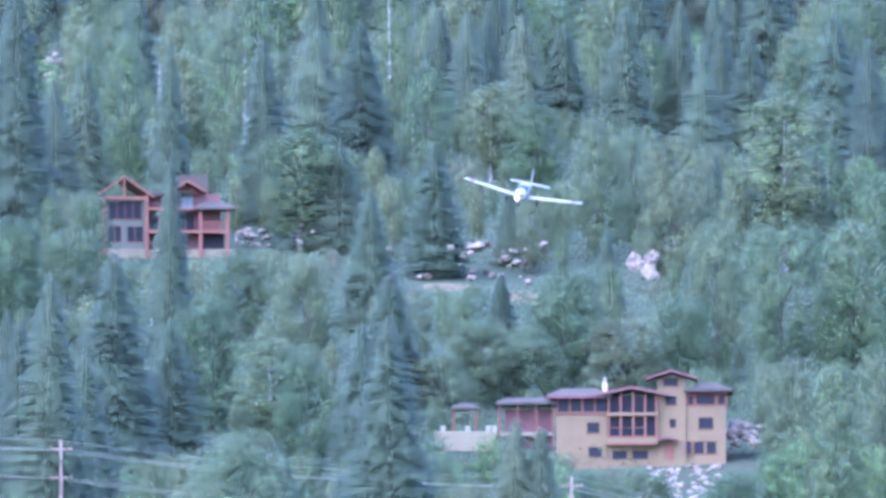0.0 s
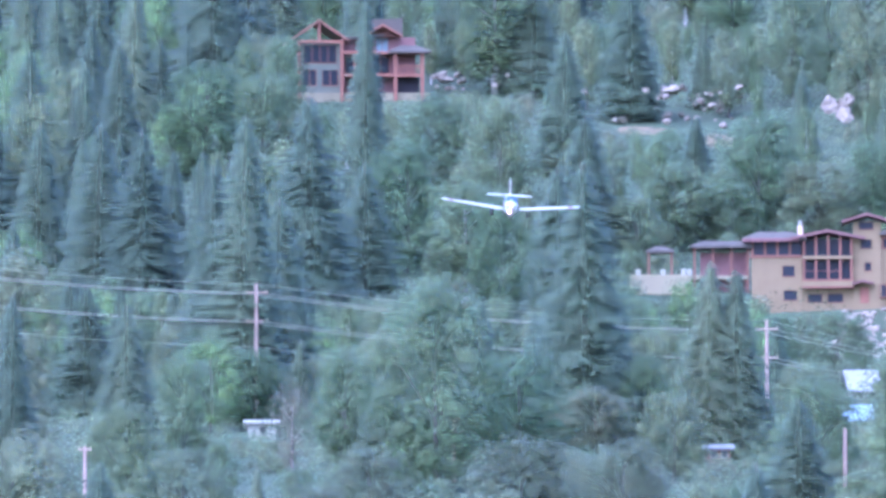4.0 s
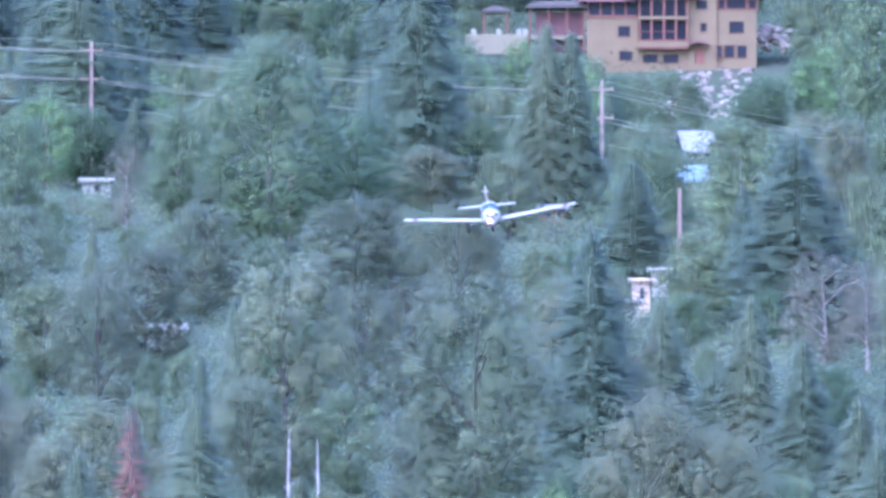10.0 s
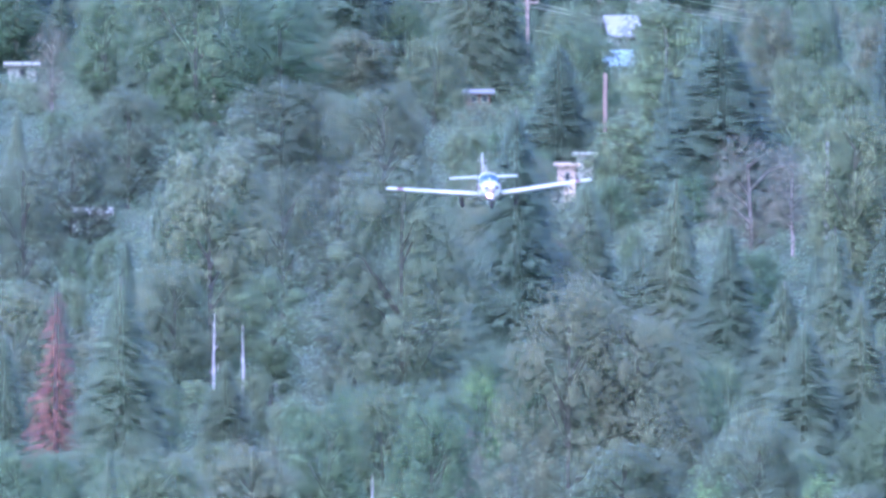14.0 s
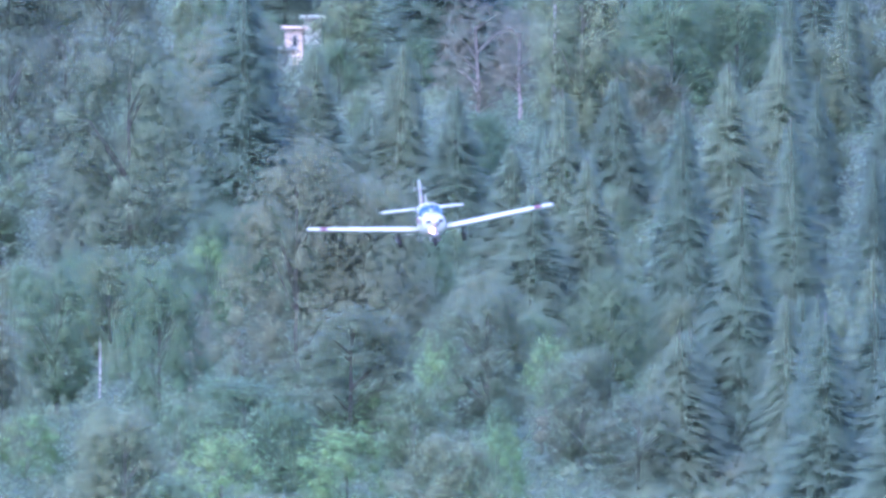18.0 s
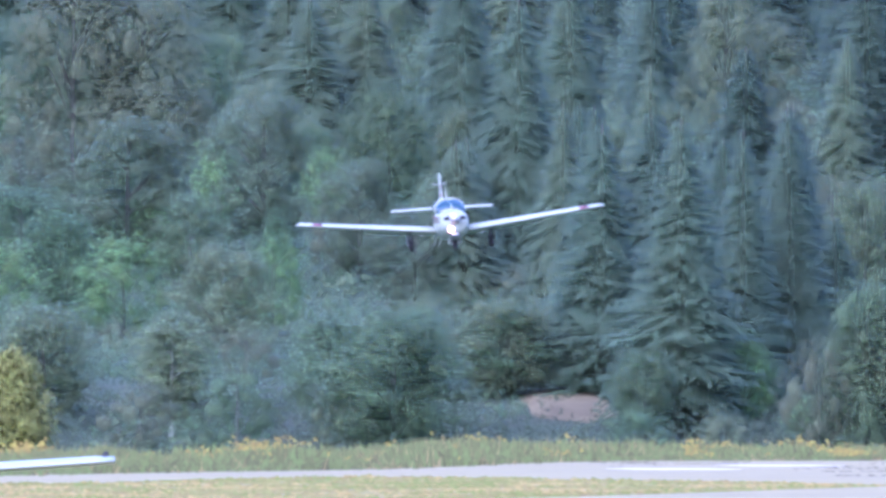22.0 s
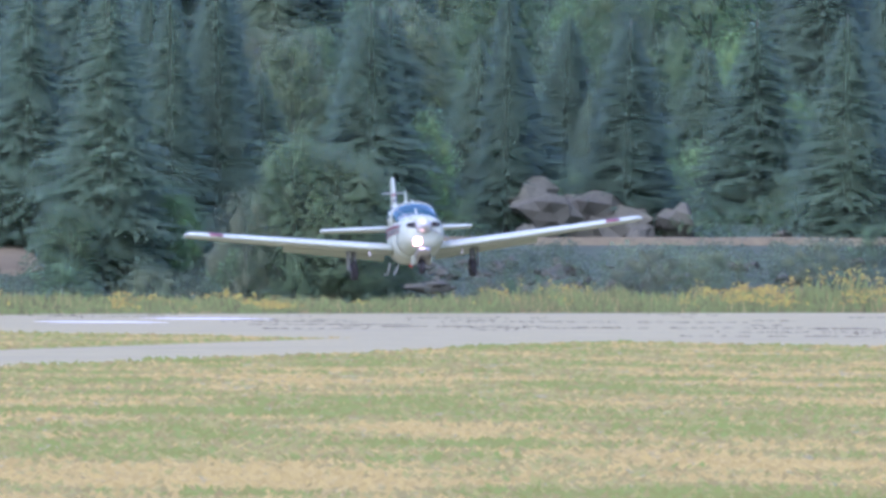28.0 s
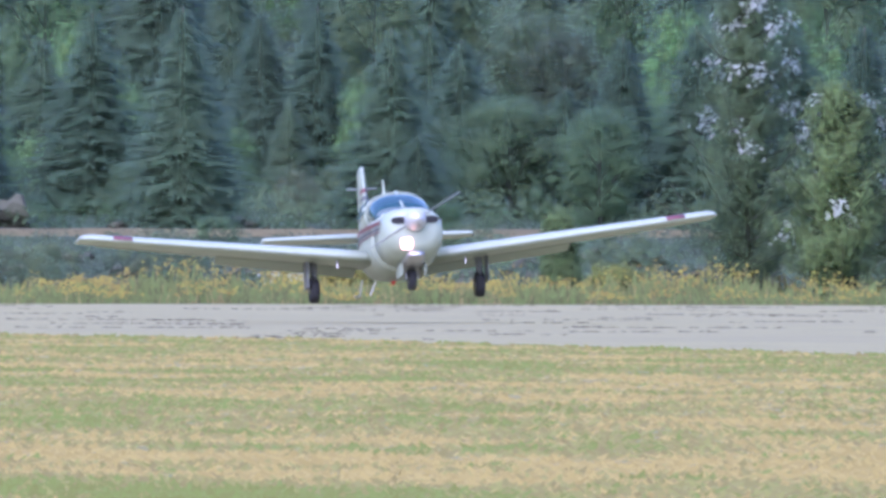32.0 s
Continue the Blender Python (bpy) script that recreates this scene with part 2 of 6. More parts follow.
def prism(bm, outline, y0, y1):
    """An outline of (x, z) drawn along y."""
    a = [bm.verts.new((x, y0, z)) for x, z in outline]
    b = [bm.verts.new((x, y1, z)) for x, z in outline]
    n = len(outline)
    bm.faces.new(a)
    bm.faces.new(b[::-1])
    for i in range(n):
        bm.faces.new((a[i], b[i], b[(i + 1) % n], a[(i + 1) % n]))
    return bm


def thing(name, label, category, m=None, group="", kind=""):
    ob = new(name)
    ob.empty_display_size = 0.2
    if m is not None:
        ob.matrix_basis = m
    return tagged(ob, label, category, group, kind)


# ---- the lie of the land: a flat airfield, a river bed, and a hillside ----
PROFILE = ((0, 0), (470, 0), (520, -1.2), (600, -4.5), (860, -4.5), (900, -1.6), (925, 0.8), (945, 2.9), (962, 3.1), (1000, 5), (1100, 12), (1300, 27), (1500, 46),
           (1700, 66), (1879, 81), (1897, 87), (2080, 120), (2400, 176), (3000, 330), (4000, 620))


def height(x, y):
    d = y
    z = 0.0
    for (d0, z0), (d1, z1) in zip(PROFILE, PROFILE[1:]):
        if d0 <= d <= d1:
            z = z0 + (z1 - z0) * (d - d0) / (d1 - d0)
            break
    if d > 980:
        k = min((d - 980) / 200, 1.0)
        z += k * 2.5 * noise.noise((x / 70, y / 90, 1.7))
    if d > 2500:
        z += (d - 2500) * 0.12 * noise.noise((x / 600, y / 600, 0.2))
    return z


def far_place(az, d):
    """A place d metres up the runway's line, az degrees to its right."""
    x = d * math.tan(radians(az))
    return x, d


def make_ground():
    ys = [-3000, -1000, -200, 0, 40, 80, 150, 250, 350, 430, 470, 495, 520, 560, 600, 700, 800, 860, 880, 905, 915, 925, 945, 962, 980]
    ys += list(range(1000, 1880, 20)) + [1879, 1888, 1897] + list(range(1900, 2500, 20)) + list(range(2500, 4001, 100))
    xs = [-3500, -2000, -1000, -500, -250, -120] + list(range(-60, 320, 15)) + [340, 450, 600, 1000, 2000, 3500]
    verts = [(x, y, height(x, y)) for y in ys for x in xs]
    n = len(xs)
    faces = [(j * n + i, j * n + i + 1, (j + 1) * n + i + 1, (j + 1) * n + i) for j in range(len(ys) - 1) for i in range(n - 1)]
    idx = [0 if ys[f[0] // n] < 470 else (2 if 860 <= ys[f[0] // n] < 960 else 1) for f in faces]
    ob = new("ground", mesh_of("ground", verts, faces, (M["field"], M["forest_floor"], M["bank_soil"]), True, face_mats=idx))
    tagged(ob, "dry mown airfield grass running into a wooded hillside", "ground", kind="structure")


def field_material():
    """Mown grass, straw coloured with green streaks."""
    m = bpy.data.materials.new("dry mown grass")
    m.use_nodes = True
    t = m.node_tree
    N, L = t.nodes, t.links
    p = N["Principled BSDF"]
    p.inputs["Roughness"].default_value = 0.95
    tex = N.new("ShaderNodeTexCoord")

    def streaks(sx, sy, det):
        mp = N.new("ShaderNodeMapping")
        mp.inputs["Scale"].default_value = (sx, sy, 1)
        L.new(tex.outputs["Object"], mp.inputs[0])
        n = N.new("ShaderNodeTexNoise")
        n.inputs["Scale"].default_value, n.inputs["Detail"].default_value, n.inputs["Roughness"].default_value = 1.0, det, 0.62
        L.new(mp.outputs[0], n.inputs["Vector"])
        return n.outputs[0]

    def ramp(v, stops):
        r = N.new("ShaderNodeValToRGB")
        e = r.color_ramp.elements
        e[0].position, e[0].color = stops[0]
        e[1].position, e[1].color = stops[-1]
        for pos, c in stops[1:-1]:
            k = e.new(pos)
            k.color = c
        L.new(v, r.inputs[0])
        return r.outputs[0]

    def mix(fac, a, b, kind):
        n = N.new("ShaderNodeMix")
        n.data_type, n.blend_type = "RGBA", kind
        n.inputs[0].default_value = fac
        L.new(a, n.inputs[6])
        L.new(b, n.inputs[7])
        return n.outputs[2]

    base = ramp(streaks(0.45, 0.085, 4.0), ((0.40, (0.110, 0.136, 0.028, 1)), (0.5, (0.160, 0.146, 0.042, 1)), (0.6, (0.228, 0.180, 0.056, 1))))
    fine = ramp(streaks(1.25, 0.24, 4.0), ((0.38, (0.100, 0.130, 0.026, 1)), (0.5, (0.168, 0.150, 0.044, 1)), (0.62, (0.258, 0.206, 0.064, 1))))
    both = mix(0.5, base, fine, "MIX")
    grain = ramp(streaks(2.6, 0.9, 4.0), ((0.3, (0.40, 0.40, 0.40, 1)), (0.7, (0.60, 0.60, 0.60, 1))))
    L.new(mix(0.6, both, grain, "OVERLAY"), p.inputs["Base Color"])
    return m


M["field"] = field_material()
make_ground()


def slab(name, outline, z0, z1, mat, label, category, kind="structure"):
    bm = bmesh.new()
    a = [bm.verts.new((x, y, z0)) for x, y in outline]
    b = [bm.verts.new((x, y, z1)) for x, y in outline]
    bm.faces.new(b)
    n = len(outline)
    for i in range(n):
        bm.faces.new((a[i], a[(i + 1) % n], b[(i + 1) % n], b[i]))
    ob = new(name, bm_mesh(name, bm, mat))
    return tagged(ob, label, category, kind=kind)


PAVED = ((33, -600), (33, 120), (30, 225), (27.5, 247), (20.5, 209), (12.8, 172), (7.6, 156), (2, 146), (-30, 110), (-60, 90), (-60, 106), (-20, 140), (2, 160), (8.4, 174.4),
         (19.3, 229), (25.1, 259), (22.8, 284), (19.4, 300), (12.5, 262), (4, 240), (4, 252), (15, 312), (21.8, 343), (30, 409), (34, 430), (46, 447), (57, 462), (75, 458), (110, 455), (110, -600))
slab("runway", PAVED, -0.3, 0.012, "asphalt", "worn pale grey asphalt runway with a taxiway joining it", "runway")
for x0, x1, y0, y1 in ((28.3, 30.4, 349, 357), (33.2, 35.4, 380, 389)):
    slab("runway_marking", ((x0, y0), (x1, y0), (x1, y1), (x0, y1)), 0.0, 0.016, "marking", "worn white painted runway marking", "marking")


# ---- trees: each kind is built in a few forms, then copied with its own turn and size ----
def leaf_cloud(name, rng, centers, normals, sizes, mat, stretch=1.6, along=None, mats=None, face_mats=None, core=None):
    """One small triangle for each spray of leaves, shaded by the side of the crown on which it sits; core: (verts, faces, normals) of leafy masses behind them."""
    n = len(centers)
    rnd = rng.normal(size=(n, 3))
    nrm = normals / np.maximum(np.linalg.norm(normals, axis=1, keepdims=True), 1e-6)
    face = nrm + 0.7 * rnd / np.linalg.norm(rnd, axis=1, keepdims=True) + (0, 0, 0.45)
    face /= np.linalg.norm(face, axis=1, keepdims=True)
    a = rng.normal(size=(n, 3)) * 0.6 if along is None else along + 0.25 * rng.normal(size=(n, 3))
    a -= face * (a * face).sum(1, keepdims=True)
    a /= np.maximum(np.linalg.norm(a, axis=1, keepdims=True), 1e-6)
    b = np.cross(face, a)
    s = sizes[:, None]
    v = np.empty((n, 3, 3))
    v[:, 0] = centers - a * s * stretch * 0.5 - b * s * 0.45
    v[:, 1] = centers - a * s * stretch * 0.4 + b * s * 0.45
    v[:, 2] = centers + a * s * stretch * 0.6
    soft = 0.9 * nrm + 0.14 * face
    soft /= np.linalg.norm(soft, axis=1, keepdims=True)
    verts, faces, norms = v.reshape(-1, 3), np.arange(3 * n).reshape(-1, 3)[:, ::-1].tolist(), np.repeat(soft, 3, axis=0)
    if core is not None:
        cv, cf, cn = core
        faces += (np.asarray(cf) + len(verts)).tolist()
        verts, norms = np.concatenate((verts, cv)), np.concatenate((norms, cn / np.linalg.norm(cn, axis=1, keepdims=True)))
        if face_mats is not None:
            face_mats = face_mats + [0] * len(cf)
    return mesh_of(name, verts.tolist(), faces, mats or (M[mat],), normals=norms.tolist(), face_mats=face_mats)


def unit_ball():
    bm = bmesh.new()
    bmesh.ops.create_icosphere(bm, subdivisions=1, radius=1.0)
    v = np.array([x.co[:] for x in bm.verts])
    f = np.array([[x.index for x in q.verts] for q in bm.faces])
    bm.free()
    return v, f


BALL = unit_ball()


def conifer(name, label, mat, seed, tall=16.0, wide=3.9, droop=0.45, branches=660, lean=0.0, leaves=10, start=0.04, size=0.215, ragged=0.38, bark="bark", solid=0.6):
    """A spire of drooping branches, each a small bent fan of twigs with sprays about it, round a thin leafy heart."""
    rng = np.random.default_rng(seed)
    tree = thing(name, label, "tree")
    bm = bmesh.new()
    tube(bm, [(0, 0, -0.6), (0, 0, tall * 0.35), (lean, 0, tall * 0.99)], [tall * 0.016, tall * 0.011, 0.02], 6)
    cs, ns, ss, al = [], [], [], []
    cv, cf, cn = [], [], []
    for i in range(branches):
        f = start + (0.985 - start) * (1 - (1 - (i + rng.random()) / branches) ** 0.72)
        z = tall * f
        swell = 1 + 0.28 * noise.noise((f * 9.0, seed, i * 0.02))
        r = wide * (1 - f) ** 0.8 * swell * (0.78 if f < 0.12 else 1.0)
        a = i * 2.39996 + rng.normal() * 0.3
        rr = r * (1.08 - ragged * rng.random() ** 1.5) + 0.24
        d = np.array((math.cos(a), math.sin(a), 0.0))
        side = np.array((-math.sin(a), math.cos(a), 0.0))
        fall = droop * (0.6 + 0.8 * rng.random()) * (1 - 0.5 * f)

        def on(t, q=0.0, up=0.0):
            """A place t along the branch and q across it."""
            p = d * (t * rr) + side * q
            p[2] = z - fall * t * rr + 0.14 * rr * t * t + up - abs(q) * 0.5
            p[0] += lean * f
            return p

        wd = 0.075 * rr + 0.11
        up = d * 0.85 + (0, 0, 0.5)
        n0 = len(cv)
        cv.extend((on(0.15), on(0.52, -wd), on(0.55, 0.0, 0.09), on(0.52, wd), on(0.93, rng.normal() * 0.12)))
        cn.extend([up + side * q for q in (0, -0.4, 0, 0.4, 0)])
        cf.extend([(n0 + x, n0 + y, n0 + w) for x, y, w in ((0, 1, 2), (0, 2, 3), (1, 4, 2), (2, 4, 3))])
        m = max(3, int(leaves * (0.4 + 0.8 * rr / wide)))
        t = 0.2 + 0.9 * rng.random(m)
        q = rng.normal(size=m) * wd * 0.95
        cs.append(np.array([on(x, y, -0.12 * rng.random()) for x, y in zip(t, q)]))
        ns.append(np.tile(up, (m, 1)) + side * (q / wd)[:, None] * 0.3)
        ss.append(size * (0.6 + 0.7 * rng.random(m)) * (0.65 + 0.35 * (1 - f)))
        al.append(np.tile(d + (0, 0, -droop - 0.1), (m, 1)) + side * (q / wd)[:, None] * 0.5)
    if solid:
        n0, k, rows_ = len(cv), 9, 18
        for j in range(rows_ + 1):
            f = start + (0.95 - start) * j / rows_
            for i in range(k):
                a = (i + 0.5 * (j % 2)) * math.tau / k
                r = wide * solid * (1 - f) ** 0.85 * (0.5 + 0.9 * rng.random()) + 0.03
                cv.append(np.array((r * math.cos(a) + lean * f, r * math.sin(a), tall * f)))
                cn.append(np.array((math.cos(a), math.sin(a), 0.45)))
        for j in range(rows_):
            for i in range(k):
                p, q = n0 + j * k + i, n0 + j * k + (i + 1) % k
                cf.extend(((p, q, p + k), (q, q + k, p + k)))
    part("trunk", bm, bark, tree)
    part("crown", leaf_cloud("crown", rng, np.concatenate(cs), np.concatenate(ns), np.concatenate(ss), mat, 2.0, np.concatenate(al), core=(np.array(cv), cf, np.array(cn))), None, tree)
    return tree


def broadleaf(name, label, mat, seed, tall=12.0, wide=4.0, lobes=34, leaves=250, low=0.07, size=0.215, lobe=0.34, bark="bark", upright=0.0, mats=None, second=0.0, solid=0.39):
    rng = np.random.default_rng(seed)
    tree = thing(name, label, "tree")
    bm = bmesh.new()
    fork = tall * max(low, 0.12) * 1.2
    tube(bm, [(0, 0, -0.6), (0.05, 0, fork * 0.6), (0.1, 0.1, fork * 1.3), (0, 0, tall * 0.8)], [tall * 0.015, tall * 0.011, tall * 0.007, 0.02], 6)
    cs, ns, ss = [], [], []
    cv, cf, cn = [], [], []
    ball_v, ball_f = BALL
    for i in range(lobes):
        f = (i + rng.random()) / lobes
        zc = tall * (low + (0.9 - low) * f)
        env = math.sin(math.pi * min(max(0.14 + 0.78 * f ** (0.9 + upright), 0), 1)) ** 0.7
        rr = wide * env * (0.3 + 0.55 * rng.random()) * (1 - 0.3 * upright)
        a = i * 2.399 + rng.normal() * 0.4
        c = np.array((rr * math.cos(a), rr * math.sin(a), zc))
        if i % 3 == 0:
            tube(bm, [(0.05, 0.05, max(fork * 0.8, zc - rr * 1.1)), tuple(c * (0.6, 0.6, 1) - (0, 0, 0.3)), tuple(c)], [tall * 0.004, tall * 0.0025, 0.015], 4)
        ext = wide * lobe * (0.8 + 0.65 * rng.random())
        squash = np.array((1, 1, 1.0 + 0.4 * upright))
        m = int(leaves * (0.7 + 0.6 * rng.random()))
        d = rng.normal(size=(m, 3))
        d /= np.linalg.norm(d, axis=1, keepdims=True)
        d[:, 2] = np.where(d[:, 2] < -0.7, -d[:, 2], d[:, 2])
        wob = np.array([noise.noise(Vector(x) * 2.2 + Vector((i * 1.3, seed, 0))) for x in d.tolist()])
        rad = ext * (0.72 + 0.5 * wob + 0.45 * rng.random(m))
        p = c + d * rad[:, None] * squash
        mid = np.array((0, 0, tall * (low + 0.35)))
        out = p - mid
        cs.append(p)
        ns.append(d + 0.5 * out / np.linalg.norm(out, axis=1, keepdims=True) + (0, 0, 0.25))
        ss.append(size * (0.65 + 0.7 * rng.random(m)))
        if solid:
            wob = np.array([noise.noise(Vector(x) * 2.2 + Vector((i * 1.3, seed, 0))) + 0.8 * noise.noise(Vector(x) * 6.0 + Vector((i, 2.0, seed))) for x in ball_v.tolist()])
            q = c + ball_v * (ext * solid * (0.95 + 0.7 * wob))[:, None] * squash
            out = q - mid
            cf.append(ball_f + sum(len(x) for x in cv))
            cv.append(q)
            cn.append(ball_v + 0.5 * out / np.linalg.norm(out, axis=1, keepdims=True) + (0, 0, 0.25))
    part("trunk", bm, bark, tree)
    cs, ns, ss = np.concatenate(cs), np.concatenate(ns), np.concatenate(ss)
    fm = None
    if mats:
        patch = np.array([noise.noise(Vector(c) * 1.3) for c in cs.tolist()])
        fm = (patch > second).astype(int).tolist()
    core = (np.concatenate(cv), np.concatenate(cf), np.concatenate(cn)) if solid else None
    part("crown", leaf_cloud("crown", rng, cs, ns, ss, mat, 1.35, None, mats, fm, core), None, tree)
    return tree


def bare_tree(name, label, seed, tall=10.0, wide=2.2, bark="twig", limbs=16, thick=0.012):
    rng = np.random.default_rng(seed)
    tree = thing(name, label, "tree")
    bm = bmesh.new()
    tube(bm, [(0, 0, -0.5), (0.1, 0, tall * 0.5), (0.0, 0.1, tall)], [tall * thick * 1.4, tall * thick, 0.02], 6)
    part("trunk", bm, bark, tree)
    for i in range(limbs):
        bm = bmesh.new()
        f = 0.25 + 0.7 * (i + rng.random()) / limbs
        a = rng.random() * 6.28
        r = wide * (1.15 - f) * (0.5 + 0.6 * rng.random())
        p0 = Vector((0.05, 0, tall * f))
        p1 = p0 + Vector((math.cos(a) * r, math.sin(a) * r, r * 1.5))
        tube(bm, [p0, (p0 + p1) / 2 + Vector((0, 0, 0.1)), p1], [tall * thick * 0.45, tall * thick * 0.3, 0.015], 4)
        for j in range(3):
            q = p0.lerp(p1, 0.4 + 0.2 * j)
            b = a + rng.normal() * 0.9
            tube(bm, [q, q + Vector((math.cos(b) * r * 0.4, math.sin(b) * r * 0.4, r * 0.5))], [tall * thick * 0.2, 0.012], 3)
        part("limb", bm, bark, tree)
    return tree


FIR_TEXT = "dark blue-green fir tree with drooping layered branches"
CEDAR_TEXT = "mid green conifer with feathery hanging sprays"
BROAD_TEXT = "bushy green broadleaf tree with a rounded crown"
BIRCH_TEXT = "slender green birch with a pale trunk"
COTTON_TEXT = "tall grey-green cottonwood with an uneven billowing crown"
WILLOW_TEXT = "grey-green broadleaf tree with a wide soft crown"
FORMS = {
    "fir": [conifer("fir_tree", FIR_TEXT, "fir", 11, wide=3.6), conifer("fir_tree", FIR_TEXT, "fir", 12, wide=3.2, ragged=0.45), conifer("fir_tree", FIR_TEXT, "fir", 13, wide=4.3, droop=0.35, lean=0.3), conifer("fir_tree", FIR_TEXT, "fir", 14, wide=4.0, droop=0.3, ragged=0.55, lean=-0.2)],
    "cedar": [conifer("cedar_tree", CEDAR_TEXT, "cedar", 21, wide=3.3, droop=0.75), conifer("cedar_tree", CEDAR_TEXT, "cedar", 22, wide=4.1, droop=0.6, ragged=0.45), conifer("cedar_tree", CEDAR_TEXT, "cedar", 23, wide=3.7, droop=0.85, ragged=0.5, lean=0.25)],
    "pine": [conifer("pine_tree", "green pine tree with an open uneven crown", "cedar", 25, wide=3.8, droop=0.3, branches=280, ragged=0.6, start=0.15), conifer("pine_tree", "green pine tree with an open uneven crown", "fir", 26, wide=4.2, droop=0.3, branches=280, ragged=0.6, start=0.12)],
    "broad": [broadleaf("broadleaf_tree", BROAD_TEXT, "broad", 31, lobes=34, lobe=0.3), broadleaf("broadleaf_tree", BROAD_TEXT, "broad", 32, wide=3.6, lobes=36, lobe=0.29, upright=0.5), broadleaf("broadleaf_tree", BROAD_TEXT, "broad", 33, wide=4.6, lobes=40, lobe=0.25), broadleaf("broadleaf_tree", BROAD_TEXT, "broad", 34, wide=4.2, lobes=44, lobe=0.23, upright=0.3)],
    "willow": [broadleaf("willow_tree", WILLOW_TEXT, "willow", 41, wide=5.0, lobes=44, lobe=0.23), broadleaf("willow_tree", WILLOW_TEXT, "willow", 42, wide=4.2, lobes=40, lobe=0.25, upright=0.3)],
    "cotton": [broadleaf("cottonwood_tree", COTTON_TEXT, "cotton", 45, tall=16, wide=4.8, lobes=46, lobe=0.25, upright=0.35, low=0.1), broadleaf("cottonwood_tree", COTTON_TEXT, "cotton", 46, tall=16, wide=4.2, lobes=44, lobe=0.26, upright=0.6, low=0.1), broadleaf("cottonwood_tree", COTTON_TEXT, "cotton", 47, tall=16, wide=5.2, lobes=52, lobe=0.22, upright=0.2, low=0.08)],
    "birch": [broadleaf("birch_tree", BIRCH_TEXT, "birch", 35, wide=2.7, lobes=28, lobe=0.33, leaves=180, upright=0.6, low=0.12, bark="bark"), broadleaf("birch_tree", BIRCH_TEXT, "broad", 36, wide=3.2, lobes=30, lobe=0.3, leaves=180, upright=0.4, low=0.12, bark="bark"), broadleaf("birch_tree", BIRCH_TEXT, "birch", 37, wide=2.3, lobes=26, lobe=0.36, leaves=180, upright=0.8, low=0.12, bark="pale_bark")],
    "lime": [broadleaf("young_tree", "light green young broadleaf tree", "lime", 51, tall=7, wide=2.4, lobes=26, leaves=170, low=0.1, size=0.14), broadleaf("young_tree", "light green young broadleaf tree", "lime", 52, tall=7, wide=3.0, lobes=30, leaves=170, low=0.08, size=0.14, lobe=0.27)],
    "bush": [broadleaf("bush", "low dense green bush", "broad", 61, tall=4, wide=2.4, lobes=16, leaves=150, low=0.05, size=0.13), broadleaf("bush", "low dense grey-green bush", "willow", 62, tall=4, wide=2.6, lobes=16, leaves=150, low=0.05, size=0.13)],
    "rust": [conifer("dead_fir_tree", "dying fir tree with rust red needles", "rust", 71, tall=12, wide=2.4, branches=200, leaves=6, ragged=0.7, size=0.26, solid=0.0)],
    "snag": [bare_tree("dead_tree", "bare grey dead tree with twiggy limbs", 81), bare_tree("dead_tree", "bare pale dead trunk with short limbs", 82, tall=12, wide=0.9, bark="pale_bark", limbs=7, thick=0.011)],
    "haze": [broadleaf("withered_tree", "half-dead tree with grey-brown leaves and bare upright limbs", "withered", 83, tall=10, wide=2.6, lobes=26, lobe=0.28, leaves=110, upright=0.7, low=0.2, bark="twig", solid=0.0), broadleaf("withered_tree", "half-dead tree with grey-brown leaves and bare upright limbs", "withered", 84, tall=10, wide=2.3, lobes=24, lobe=0.3, leaves=100, upright=0.8, low=0.25, bark="twig", solid=0.0)],
}
TALL = {"fir": 16.0, "cedar": 16.0, "pine": 16.0, "broad": 12.0, "willow": 12.0, "cotton": 16.0, "birch": 12.0, "lime": 7.0, "bush": 4.0, "rust": 12.0, "snag": 12.0, "haze": 10.0}
USED = {k: 0 for k in FORMS}
STANDING = []
tree_rng = random.Random(5)


# (from az, to az, distance, degrees up): nothing in front of these buildings and rocks grows higher than that
SIGHTS = ((0.955, 1.0, 1700, 2.215), (1.19, 1.215, 1490, 1.71), (2.92, 3.015, 1798, 2.335), (2.93, 2.98, 1732, 2.25), (2.45, 2.525, 1664, 2.125), (2.765, 2.805, 1530, 1.85), (2.82, 2.862, 1556, 1.905), (2.738, 2.765, 1520, 1.80),
          (2.74, 2.752, 1455, 1.635), (2.553, 2.573, 1342, 1.305), (0.385, 0.45, 1484, 1.72), (2.945, 3.16, 1900, 2.52), (3.17, 3.23, 1900, 2.71), (2.80, 3.20, 1900, 2.60), (2.69, 2.735, 1900, 2.60), (2.19, 2.27, 1900, 2.72), (2.642, 2.663, 1700, 2.33), (0.972, 0.992, 1700, 2.47), (2.10, 2.60, 2062, 3.24), (2.86, 2.93, 2048, 3.23), (1.50, 1.82, 2085, 3.33),
          (4.30, 4.55, 936, 0.02), (6.13, 6.30, 962, 0.16), (6.31, 6.47, 962, 0.135), (6.60, 6.70, 960, 0.13))


